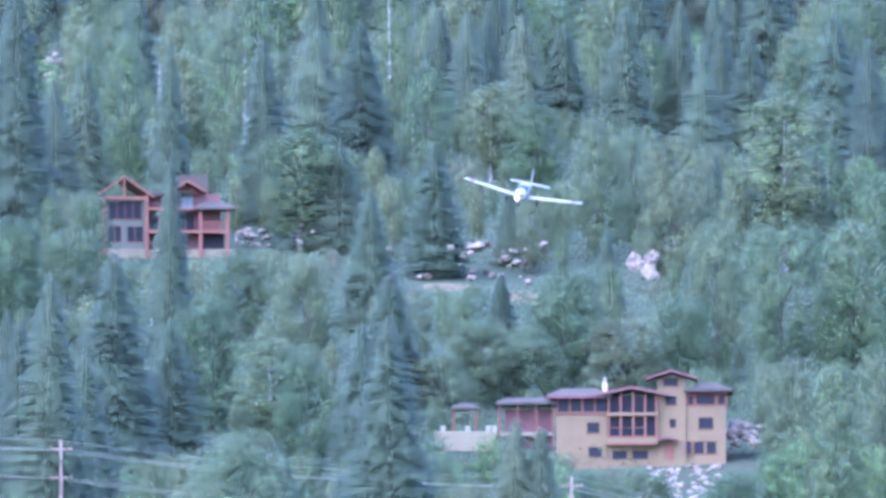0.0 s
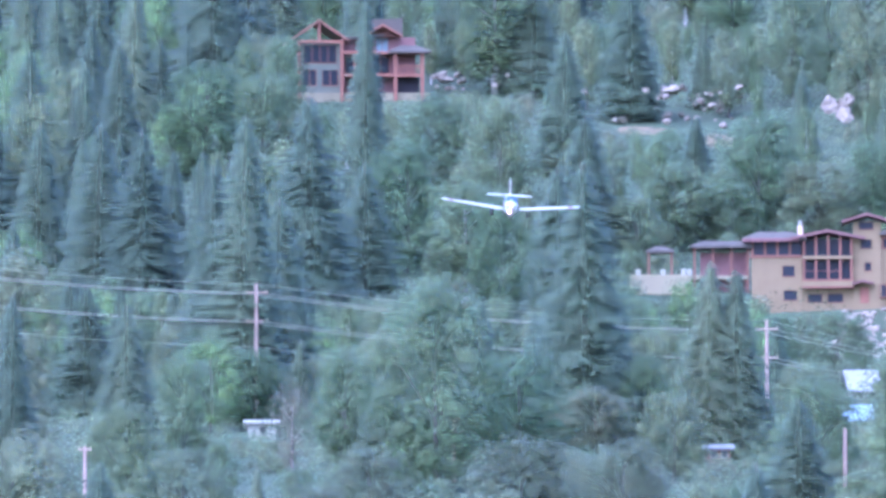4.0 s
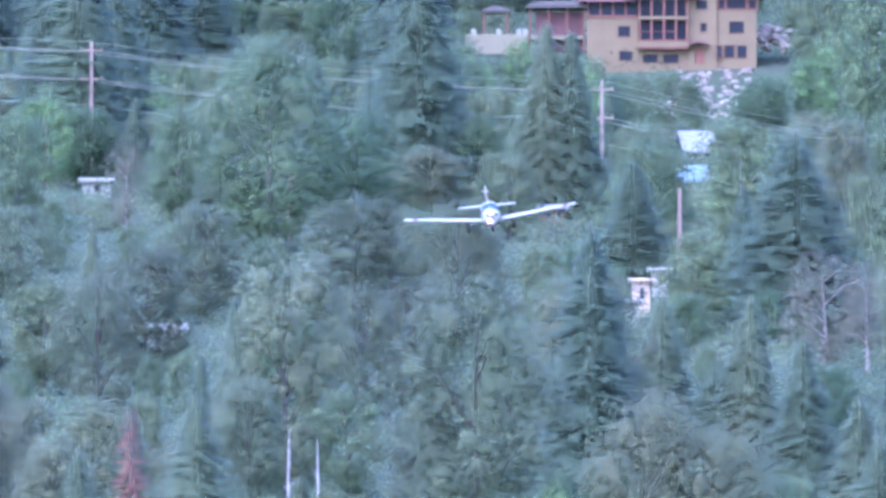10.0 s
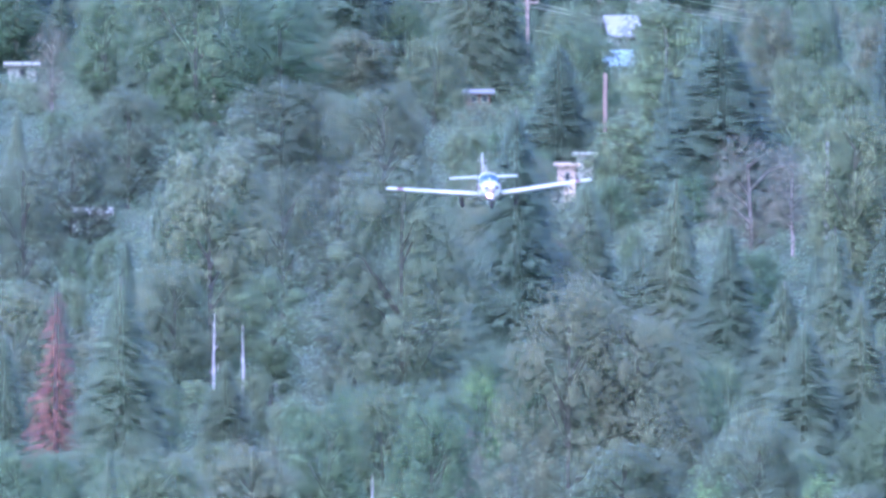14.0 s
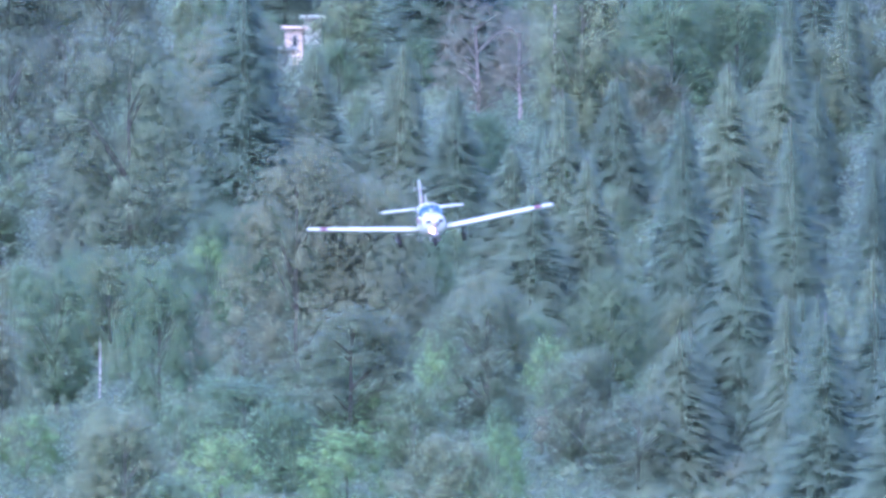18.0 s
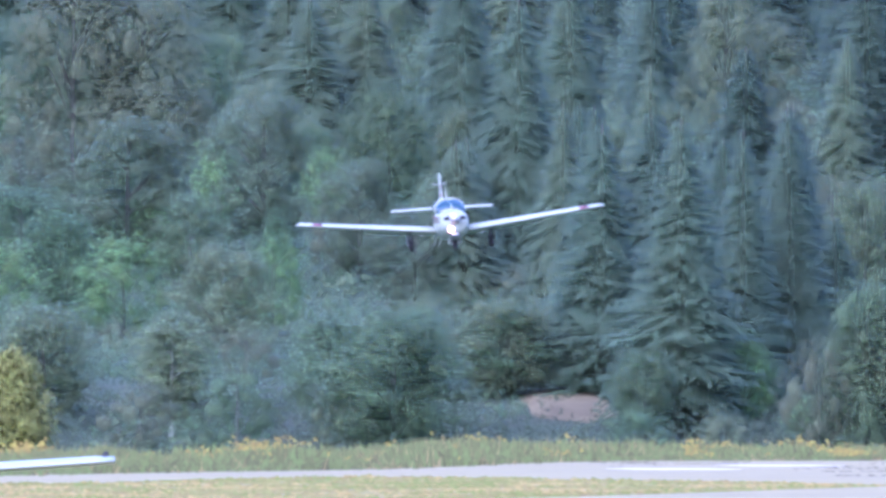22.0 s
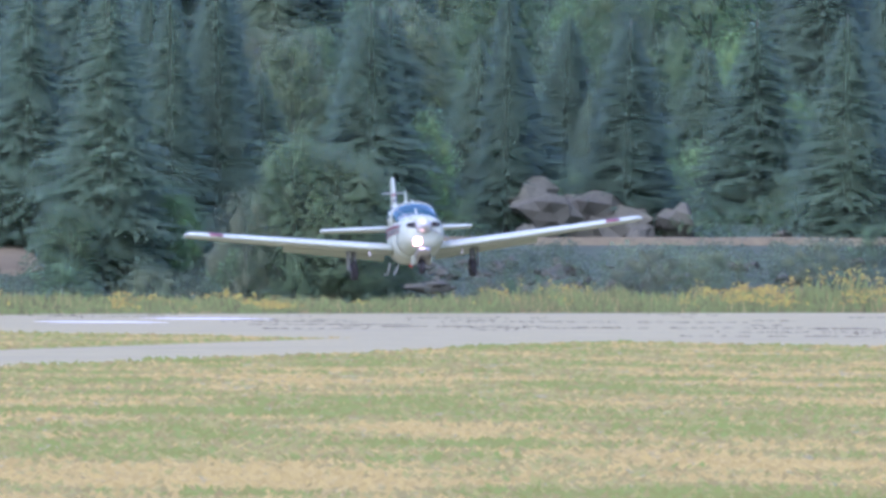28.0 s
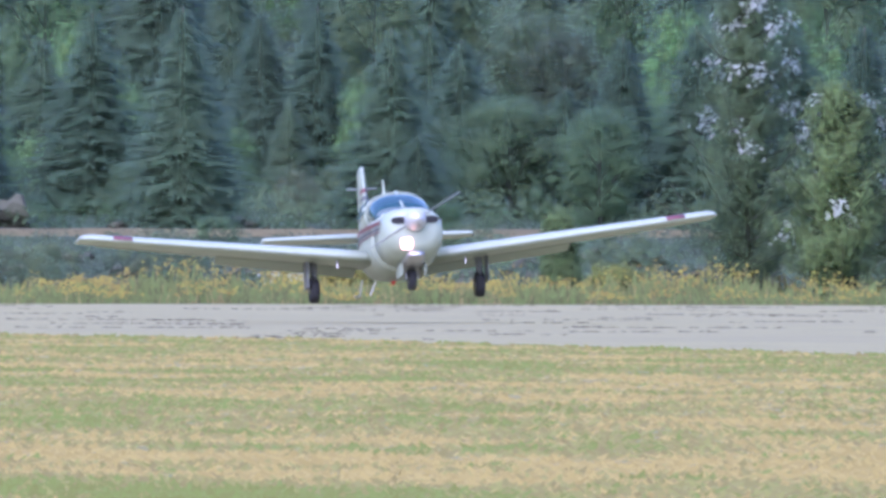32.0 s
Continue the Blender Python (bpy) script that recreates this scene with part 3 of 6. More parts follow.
def plant(kind, x, y, tall, wide=1.0, form=None, turn=None, z=None, free=False):
    """One tree of that kind at a place, so tall; the first ones are the built forms themselves."""
    az, reach = math.degrees(math.atan2(x, y)), math.degrees(0.2 * tall * wide / y)
    for a0, a1, d, up in () if free else SIGHTS:
        if y < d - 0.5 and a0 - reach < az < a1 + reach:
            tall = min(tall, EYE[2] + y * math.tan(radians(up)) - height(x, y))
    if tall < 1.3:
        return None
    if tall < 4.0 and not free and kind not in ("bush", "snag", "haze"):
        kind, wide = "bush", 1.0
    forms = FORMS[kind]
    i = USED[kind]
    USED[kind] += 1
    f = forms[(i if form is None else form) % len(forms)]
    s = tall / (4.0 if kind == "bush" and f.name.startswith("bush") else TALL[kind] if not (kind == "snag" and f is forms[0]) else 10.0)
    w = s * wide
    m = pose(x, y, height(x, y) if z is None else z, 0, 0, tree_rng.random() * 360 if turn is None else turn) @ Matrix.Diagonal((w, w, s, 1))
    STANDING.append((x, y))
    if not f.get("stands"):
        f["stands"] = 1
        f.matrix_basis = m
        return f
    return copy_thing(f, m @ Matrix.Diagonal((1 / f.scale.x, 1 / f.scale.y, 1 / f.scale.z, 1)))


OPEN_FRONT = []
def where_stands(az, up, tall, d0=904.0, d1=2700.0):
    """How far up the slope something so tall must stand for its top to be seen at that height."""
    for _ in range(40):
        d = (d0 + d1) / 2
        x, y = far_place(az, d)
        if height(x, y) + tall > EYE[2] + d * math.tan(radians(up)):
            d1 = d
        else:
            d0 = d
    return d0


def spread_of(f):
    """How broad the crown of a built form is."""
    for o in f.children:
        if o.name.startswith("crown"):
            v = np.empty(len(o.data.vertices) * 3)
            o.data.vertices.foreach_get("co", v)
            v = v.reshape(-1, 3)
            return 2 * float(np.quantile(np.hypot(v[:, 0], v[:, 1]), 0.95))
    return 2.0 if "pale" in f["label"] else 6.0


SPREAD = {f.name: spread_of(f) for forms in FORMS.values() for f in forms}


def stand(kind, az, top, breadth, bottom):
    """A tree az degrees to the right of the runway's line, its top and its breadth in degrees; its foot is hidden by what grows below bottom."""
    d = min(max(where_stands(az, bottom - (0.22 if kind in ("lime", "bush", "snag") else 0.34) * (top - bottom), 0.0), 906.0), 2460.0)
    if 941 < d < 954:
        d = 941 if kind == "bush" else 956
    x, y = far_place(az, d)
    tall = max(EYE[2] + d * math.tan(radians(top)) - height(x, y), 1.5)
    for a0, a1, ds, up in SIGHTS:
        if a1 - a0 > 0.03 and ds - 90 < d < ds and up < bottom + 0.04 and a0 - 0.4 * breadth < az < a1 + 0.4 * breadth:
            d = ds + 4.0
            x, y = far_place(az, d)
            tall = EYE[2] + d * math.tan(radians(top)) - height(x, y)
    if tall < 1.5:
        return None
    forms = FORMS[kind]
    f = (USED[kind] * 7 + 3) % len(forms) if kind != "snag" else 1
    s = tall / TALL[kind]
    wide = radians(breadth * (1.25 if kind in ("fir", "cedar", "pine") else 1.0)) * d / (SPREAD[forms[f].name] * s) if kind != "snag" else 1.0
    if kind != "snag":
        OPEN_FRONT.append((az, 0.5 * breadth, d, bottom))
    return plant(kind, x, y, tall, min(max(wide, 0.55), 2.3), f, free=True)


# ---- the airplane: a low-wing single with its wheels down, nose towards -y ----
def ring(y, hw, zb, zt, n=20, p=2.4):
    zc, hh = (zb + zt) / 2, (zt - zb) / 2
    pts = []
    for k in range(n):
        a = k * math.tau / n
        c, s = math.cos(a), math.sin(a)
        pts.append((hw * math.copysign(abs(c) ** (2 / p), c), y, zc + hh * math.copysign(abs(s) ** (2 / p), s)))
    return pts


def loft(bm, rings, caps=True):
    vs = [[bm.verts.new(p) for p in r] for r in rings]
    n = len(vs[0])
    for a, b in zip(vs, vs[1:]):
        for k in range(n):
            bm.faces.new((a[k], a[(k + 1) % n], b[(k + 1) % n], b[k]))
    if caps:
        bm.faces.new(vs[0][::-1])
        bm.faces.new(vs[-1])
    return bm


FOIL = ((0.0, 0.0), (0.012, 0.022), (0.05, 0.048), (0.15, 0.078), (0.35, 0.092), (0.6, 0.066), (0.85, 0.026), (1.0, 0.002), (0.85, -0.008), (0.6, -0.026), (0.35, -0.045), (0.15, -0.045), (0.05, -0.032), (0.012, -0.016))


def foil_ring(x, y0, z, chord, thick=1.0, a=0.0, b=1.0):
    """The wing's section at x; a, b: the stretch of the chord that it takes."""
    pts = []
    for f, t in FOIL:
        g = a + (b - a) * f if (a, b) != (0.0, 1.0) else f
        pts.append((x, y0 + g * chord, z + t * chord * thick * (1.0 if (a, b) == (0.0, 1.0) else 0.55)))
    return pts


def wing_at(x):
    """Leading edge, height and chord of the wing x metres out."""
    f = abs(x) / 5.45
    return -0.62 + 0.10 * f, -0.17 + 0.60 * f, 1.86 - 0.86 * f


def wheel(parent, x, y, z, r=0.22, w=0.15):
    hub = thing("wheel", "", "")
    for k in ("label", "category"):
        if k in hub:
            del hub[k]
    hub.parent = parent
    hub.location = (x, y, z)
    bm = bmesh.new()
    prof = [(-w / 2, r * 0.55), (-w / 2, r * 0.85), (-w * 0.36, r * 0.97), (0, r), (w * 0.36, r * 0.97), (w / 2, r * 0.85), (w / 2, r * 0.55)]
    vs = [[bm.verts.new((px, pr * math.cos(k * math.tau / 20), pr * math.sin(k * math.tau / 20))) for px, pr in prof] for k in range(20)]
    for k in range(20):
        for j in range(len(prof) - 1):
            bm.faces.new((vs[k][j], vs[k][j + 1], vs[(k + 1) % 20][j + 1], vs[(k + 1) % 20][j]))
    part("tyre", bm, "rubber", hub, smooth=True)
    bm = bmesh.new()
    tube(bm, [(-w * 0.42, 0, 0), (-w * 0.3, 0, 0), (w * 0.3, 0, 0), (w * 0.42, 0, 0)], [r * 0.4, r * 0.56, r * 0.56, r * 0.4], 16)
    part("rim", bm, "white_paint", hub)
    return hub


def build_airplane(name, label):
    craft = thing(name, label, "airplane")
    bm = bmesh.new()
    loft(bm, [ring(y, hw, zb, zt) for y, hw, zb, zt in ((-1.30, 0.555, -0.40, 0.62), (-0.9, 0.585, -0.43, 0.67), (0.0, 0.60, -0.43, 0.70), (0.9, 0.54, -0.38, 0.74), (1.8, 0.42, -0.26, 0.74), (2.8, 0.29, -0.06, 0.71),
                                                      (3.8, 0.17, 0.14, 0.68), (4.6, 0.07, 0.36, 0.62), (4.85, 0.02, 0.46, 0.58))])
    body = part("fuselage", bm, "aircraft_white", craft, smooth=True)
    bm = bmesh.new()
    loft(bm, [ring(y, hw, zb, zt) for y, hw, zb, zt in ((-2.44, 0.33, -0.10, 0.44), (-2.40, 0.42, -0.20, 0.49), (-2.2, 0.50, -0.30, 0.54), (-1.8, 0.54, -0.36, 0.58), (-1.30, 0.557, -0.40, 0.622))])
    cowl = part("cowling", bm, "aircraft_white", craft, smooth=True)
    for s in (-1, 1):
        bm = bmesh.new()
        loft(bm, [[(s * 0.27 + px * 0.14, -2.455, 0.30 + pz * 0.062) for px, _, pz in ring(0, 1, -1, 1, 12)], [(s * 0.27 + px * 0.12, -2.38, 0.30 + pz * 0.05) for px, _, pz in ring(0, 1, -1, 1, 12)]])
        # solid black face in place of the shade inside the inlet
        part("air_inlet", bm, "black", cowl, "dark cooling air inlet")
    bm = bmesh.new()
    box(bm, -0.245, -0.065, -2.475, -2.38, -0.185, -0.005, 0.025)
    part("landing_light", bm, "lamp", cowl, "glowing white landing light")
    bm = bmesh.new()
    loft(bm, [ring(-2.43, 0.15, -0.33, -0.23, 12), ring(-1.9, 0.2, -0.46, -0.26, 12), ring(-1.3, 0.18, -0.46, -0.34, 12)])
    part("exhaust_scoop", bm, "steel", cowl, smooth=True)
    bm = bmesh.new()
    tube(bm, [(0.16, -1.6, -0.42), (0.18, -1.45, -0.50), (0.18, -1.2, -0.54)], [0.035, 0.035, 0.035], 8)
    part("exhaust_pipe", bm, "steel", cowl)
    # cabin
    bm = bmesh.new()
    loft(bm, [ring(y, hw, 0.35, zt, 20, 2.2) for y, hw, zt in ((-1.06, 0.47, 0.66), (-0.8, 0.50, 0.80), (-0.5, 0.52, 0.95), (-0.2, 0.53, 1.04))])
    part("windshield", bm, "canopy", craft, "dark tinted windshield", smooth=True)
    bm = bmesh.new()
    loft(bm, [ring(y, hw, 0.35, zt, 20, 2.2) for y, hw, zt in ((-0.2, 0.534, 1.046), (0.3, 0.535, 1.07), (0.9, 0.50, 1.04), (1.6, 0.40, 0.92), (2.4, 0.30, 0.74))])
    part("cabin_roof", bm, "aircraft_white", craft, smooth=True)
    bm = bmesh.new()
    box(bm, -0.02, 0.02, -1.04, -0.15, 0.66, 0.68)
    for v in bm.verts:
        v.co.z = 0.685 + (v.co.y + 1.04) * 0.415 + (0.02 if v.co.z > 0.67 else -0.02)
    part("windshield_post", bm, "aircraft_white", craft)
    for s in (-1, 1):
        for y0, y1 in ((-0.12, 0.42), (0.5, 1.05)):
            bm = bmesh.new()
            x = s * 0.545
            vs = [bm.verts.new(p) for p in ((x, y0 + 0.06, 0.70), (x, y1, 0.70), (s * 0.47, y1 - 0.06, 0.93), (s * 0.47, y0 + 0.14, 0.95))]
            ws = [bm.verts.new((v.co.x - s * 0.06, v.co.y, v.co.z)) for v in vs]
            bm.faces.new(vs)
            for i in range(4):
                bm.faces.new((vs[i], vs[(i + 1) % 4], ws[(i + 1) % 4], ws[i]))
            part("side_window", bm, "canopy", craft, "dark tinted side window")
        for mat, z0, h_ in (("aircraft_red", 0.36, 0.07), ("aircraft_grey", 0.28, 0.035), ("aircraft_red", 0.23, 0.025)):
            bm = bmesh.new()
            stations = ((-1.9, 0.528), (-1.3, 0.566), (-0.9, 0.594), (0.0, 0.609), (0.9, 0.549), (1.8, 0.428), (2.8, 0.296), (3.8, 0.172))
            rows_ = [[bm.verts.new((s * hw, y, z0 + zz + 0.03 * y)) for zz in (0, h_)] for y, hw in stations]
            for a, b in zip(rows_, rows_[1:]):
                bm.faces.new((a[0], b[0], b[1], a[1]))
            part("trim_stripe", bm, mat, body, "painted trim stripe along the fuselage")
    # wings
    for s in (-1, 1):
        xs = (0.45, 1.2, 2.4, 3.6, 4.7, 5.3, 5.42, 5.47)
        bm = bmesh.new()
        rr = []
        for x in xs:
            y0, z, c = wing_at(x)
            sh = 1.0 if x < 5.35 else (0.75 if x < 5.45 else 0.35)
            rr.append([(s * px, py, pz) for px, py, pz in foil_ring(x, y0 + (1 - sh) * 0.18 * c, z, c * (1 if x < 5.35 else 0.92 if x < 5.45 else 0.8), 1.05 * sh)])
        loft(bm, rr)
        wing = part("wing", bm, "aircraft_white", craft, smooth=True)
        bm = bmesh.new()
        rr = []
        for x in (0.62, 1.6, 3.05):
            y0, z, c = wing_at(x)
            y1 = y0 + 0.80 * c
            L_ = 0.24 * c
            dy, dz = L_ * math.cos(radians(16)), -L_ * math.sin(radians(16))
            rr.append([(s * x, y1, z + 0.03), (s * x, y1 - 0.03, z - 0.035), (s * x, y1 + dy, z + dz - 0.035), (s * x, y1 + dy, z + dz - 0.02)])
        loft(bm, rr)
        part("flap", bm, "aircraft_white", wing, "lowered wing flap")
        bm = bmesh.new()
        rr = []
        for x in (3.2, 4.2, 5.1):
            y0, z, c = wing_at(x)
            rr.append([(s * x, y0 + 0.80 * c, z + 0.055), (s * x, y0 + 0.79 * c, z - 0.03), (s * x, y0 + 1.03 * c, z - 0.008), (s * x, y0 + 1.03 * c, z + 0.008)])
        loft(bm, rr)
        part("aileron", bm, "aircraft_white", wing)
        bm = bmesh.new()
        rr = []
        for x in (4.58, 4.90):
            y0, z, c = wing_at(x)
            skin = foil_ring(x, y0, z, c)[:7]
            rr.append([(s * px, py - 0.004, pz + 0.006) for px, py, pz in skin] + [(s * px, py, pz - 0.012) for px, py, pz in skin[:0:-1]])
        loft(bm, rr)
        part("wing_band", bm, "aircraft_red", wing, "maroon painted band near the wing tip", smooth=True)
        y0, z, c = wing_at(5.47)
        bm = bmesh.new()
        tube(bm, [(s * 5.40, y0 + 0.1, z + 0.0), (s * 5.45, y0 + 0.24, z + 0.0)], [0.02, 0.03], 8)
        part("navigation_light", bm, "chrome", wing)
        for x0 in (1.1,):
            bm = bmesh.new()
            tube(bm, [(s * x0, -0.45, -0.12), (s * x0, -0.5, -0.26)], [0.012, 0.012], 6)
            part("pitot_mast" if s > 0 else "vent_mast", bm, "steel", wing)
        # main wheel
        gx = s * 1.42
        y0, z, c = wing_at(1.42)
        leg = part("main_gear_leg", tube(bmesh.new(), [(gx, 0.25, z), (gx, 0.25, -0.34), (gx, 0.29, -0.53)], [0.07, 0.06, 0.05], 10), "blade_grey", craft)
        bm = bmesh.new()
        tube(bm, [(gx - 0.1 * s, 0.29, -0.53), (gx + 0.1 * s, 0.29, -0.53)], [0.03, 0.03], 8)
        part("axle", bm, "steel", leg)
        part("torque_link", tube(bmesh.new(), [(gx, 0.19, -0.30), (gx, 0.10, -0.38), (gx, 0.22, -0.48)], [0.025, 0.025, 0.025], 6), "steel", leg)
        bm = boxed(gx + s * 0.12, gx + s * 0.14, 0.02, 0.46, -0.50, z - 0.03, 0.008)
        part("gear_door", bm, "blade_grey", leg)
        wheel(craft, gx, 0.29, -0.53, 0.225, 0.16)
        # tailplane
        bm = bmesh.new()
        loft(bm, [[(s * px, py, pz) for px, py, pz in foil_ring(x, 3.55 + 0.02 * x, 0.72, c, 0.95)] for x, c in ((0.05, 1.05), (1.0, 0.88), (1.75, 0.72), (1.82, 0.55))])
        stab = part("tailplane", bm, "aircraft_white", craft, smooth=True)
        bm = bmesh.new()
        loft(bm, [[(s * x, 3.55 + 0.7 * c, 0.75), (s * x, 3.55 + 0.7 * c, 0.70), (s * x, 3.57 + c * 1.02, 0.715), (s * x, 3.57 + c * 1.02, 0.73)] for x, c in ((0.2, 1.02), (1.7, 0.74))])
        part("elevator", bm, "aircraft_white", stab)
    # fin: upright leading edge
    bm = bmesh.new()
    loft(bm, [[(pz, py, z) for _, py, pz in foil_ring(0, y0, 0, c, 0.85)] for z, y0, c in ((0.55, 3.45, 1.25), (1.2, 3.72, 0.93), (1.9, 3.98, 0.62), (1.99, 4.05, 0.45))])
    fin = part("fin", bm, "aircraft_white", craft, smooth=True)
    bm = bmesh.new()
    loft(bm, [[(-0.02, 4.42, z), (0.02, 4.42, z), (0.004, 4.42 + c, z), (-0.004, 4.42 + c, z)] for z, c in ((0.5, 0.42), (1.2, 0.34), (1.95, 0.22))])
    part("rudder", bm, "aircraft_white", fin)
    for z0, mat in ((1.52, "aircraft_red"), (1.38, "aircraft_grey"), (1.18, "aircraft_red"), (1.0, "aircraft_red")):
        bm = bmesh.new()
        rr = []
        for z in (z0, z0 + 0.07):
            k = (z - 0.55) / 1.35
            rr.append([(pz * 1.06, py, zz) for py, pz, zz in ((3.45 + 0.53 * k - 0.006 + f * (1.25 - 0.63 * k) * 1.0, t * (1.25 - 0.63 * k) * 0.9, z) for f, t in FOIL)])
        loft(bm, rr)
        part("fin_stripe", bm, mat, fin, "painted stripe across the fin")
    part("fin_antenna", tube(bmesh.new(), [(-0.26, 4.2, 1.62), (0.26, 4.2, 1.62)], [0.012, 0.012], 6), "steel", fin)
    part("roof_antenna", loft(bmesh.new(), [[(-0.018, 1.15, 0.98), (0.018, 1.15, 0.98), (0.018, 1.38, 0.96), (-0.018, 1.38, 0.96)], [(-0.008, 1.36, 1.44), (0.008, 1.36, 1.44), (0.008, 1.44, 1.44), (-0.008, 1.44, 1.44)]]), "aircraft_white", craft)
    part("belly_beacon", tube(bmesh.new(), [(-0.05, 0.3, -0.42), (-0.05, 0.3, -0.49)], [0.045, 0.03], 10), "beacon", craft, "red belly beacon")
    part("belly_antenna", tube(bmesh.new(), [(-0.3, 0.6, -0.36), (-0.42, 0.65, -0.62)], [0.012, 0.008], 6), "steel", craft)
    part("boarding_step", tube(bmesh.new(), [(-0.45, 1.3, -0.28), (-0.5, 1.35, -0.55), (-0.6, 1.35, -0.56)], [0.015, 0.015, 0.015], 6), "steel", craft)
    # nose wheel
    leg = part("nose_gear_leg", tube(bmesh.new(), [(0, -1.55, -0.30), (0, -1.62, -0.44), (0, -1.66, -0.50)], [0.045, 0.04, 0.035], 10), "steel", craft)
    for s in (-1, 1):
        part("fork", tube(bmesh.new(), [(s * 0.01, -1.65, -0.47), (s * 0.095, -1.66, -0.50), (s * 0.095, -1.68, -0.62)], [0.025, 0.025, 0.02], 6), "steel", leg)
        part("nose_gear_door", boxed(s * 0.2 - 0.01, s * 0.2 + 0.01, -2.0, -1.3, -0.58, -0.36, 0.004), "aircraft_white", leg)
    wheel(craft, 0, -1.68, -0.63, 0.185, 0.13)
    return craft


airplane = build_airplane("airplane", "white low-wing single-engine airplane with maroon stripes, wheels down")
propeller = thing("propeller", "", "")
for key in ("label", "category"):
    if key in propeller:
        del propeller[key]
propeller.parent = airplane
bm = bmesh.new()
loft(bm, [[(r * math.cos(k * math.tau / 20), y, r * math.sin(k * math.tau / 20)) for k in range(20)] for y, r in ((0.06, 0.185), (-0.03, 0.185), (-0.16, 0.155), (-0.28, 0.09), (-0.34, 0.02))])
part("spinner", bm, "chrome", propeller, "polished metal spinner", smooth=True)
for s in (-1, 1):
    bm = bmesh.new()
    loft(bm, [[(-c * 0.5, tw, s * r), (0, tw * 0 - 0.018, s * r), (c * 0.5, -tw, s * r), (0, 0.012, s * r)] for r, c, tw in ((0.1, 0.03, 0.02), (0.35, 0.028, 0.02), (0.7, 0.022, 0.014), (0.92, 0.012, 0.008))])
    part("blade", bm, "blade_grey", propeller)


# ---- buildings and other things on the hillside ----
def site(az, up, d):
    """The place d metres up the runway's line, az degrees to its right and up degrees over the eye's level."""
    return Vector((d * math.tan(radians(az)), d, EYE[2] + d * math.tan(radians(up))))


def pane_in(parent, x0, x1, z0, z1, y, bars=1, frame_mat="timber", glass="pane"):
    """A window set in a front wall at y: frame, sill and panes."""
    w = thing("window", "", "")
    for k in ("label", "category"):
        if k in w:
            del w[k]
    w.parent = parent
    f = 0.09
    bm = bmesh.new()
    box(bm, x0 - f, x1 + f, y - 0.10, y + 0.06, z1, z1 + f)
    box(bm, x0 - f, x0, y - 0.10, y + 0.06, z0, z1)
    box(bm, x1, x1 + f, y - 0.10, y + 0.06, z0, z1)
    for i in range(1, bars):
        xx = x0 + (x1 - x0) * i / bars
        box(bm, xx - 0.04, xx + 0.04, y - 0.08, y + 0.04, z0, z1)
    part("frame", bm, frame_mat, w)
    part("sill", boxed(x0 - f - 0.05, x1 + f + 0.05, y - 0.18, y + 0.06, z0 - f, z0), frame_mat, w)
    for i in range(bars):
        a = x0 + (x1 - x0) * i / bars
        part("pane", boxed(a, a + (x1 - x0) / bars, y + 0.02, y + 0.04, z0, z1, 0), glass, w)
    return w


def wall_with_holes(x0, x1, z0, z1, holes, y0, thick=0.3):
    """A front wall with openings cut through: built as bands round the holes."""
    bm = bmesh.new()
    xs = sorted({x0, x1, *(h[0] for h in holes), *(h[1] for h in holes)})
    zs = sorted({z0, z1, *(h[2] for h in holes), *(h[3] for h in holes)})
    for a, b in zip(xs, xs[1:]):
        run = None
        for c, d in zip(zs, zs[1:]):
            mx, mz = (a + b) / 2, (c + d) / 2
            solid = not any(h[0] < mx < h[1] and h[2] < mz < h[3] for h in holes)
            if solid:
                run = (run[0], d) if run else (c, d)
            if run and not solid:
                box(bm, a, b, y0, y0 + thick, run[0], run[1])
                run = None
        if run:
            box(bm, a, b, y0, y0 + thick, run[0], run[1])
    bmesh.ops.remove_doubles(bm, verts=bm.verts, dist=0.001)
    return bm


def gable(bm, xc, half, zeave, rise, y0, y1, thick=0.28):
    """A low gable roof, its ridge running away from the front."""
    prism(bm, [(xc - half, zeave), (xc, zeave + rise), (xc + half, zeave), (xc + half, zeave - thick), (xc, zeave + rise - thick), (xc - half, zeave - thick)], y0, y1)
    return bm


def hip_roof(bm, x0, x1, y0, y1, z, rise, thick=0.25):
    ix, iy = min((x1 - x0) / 2 - 0.05, rise * 2.2), min((y1 - y0) / 2 - 0.05, rise * 2.2)
    r = []
    for zz, dx, dy in ((z, 0, 0), (z + thick, 0, 0), (z + thick + rise, ix, iy)):
        r.append([bm.verts.new(p) for p in ((x0 + dx, y0 + dy, zz), (x1 - dx, y0 + dy, zz), (x1 - dx, y1 - dy, zz), (x0 + dx, y1 - dy, zz))])
    bm.faces.new(r[0][::-1])
    bm.faces.new(r[2])
    for a, b in zip(r, r[1:]):
        for i in range(4):
            bm.faces.new((a[i], a[(i + 1) % 4], b[(i + 1) % 4], b[i]))
    return bm


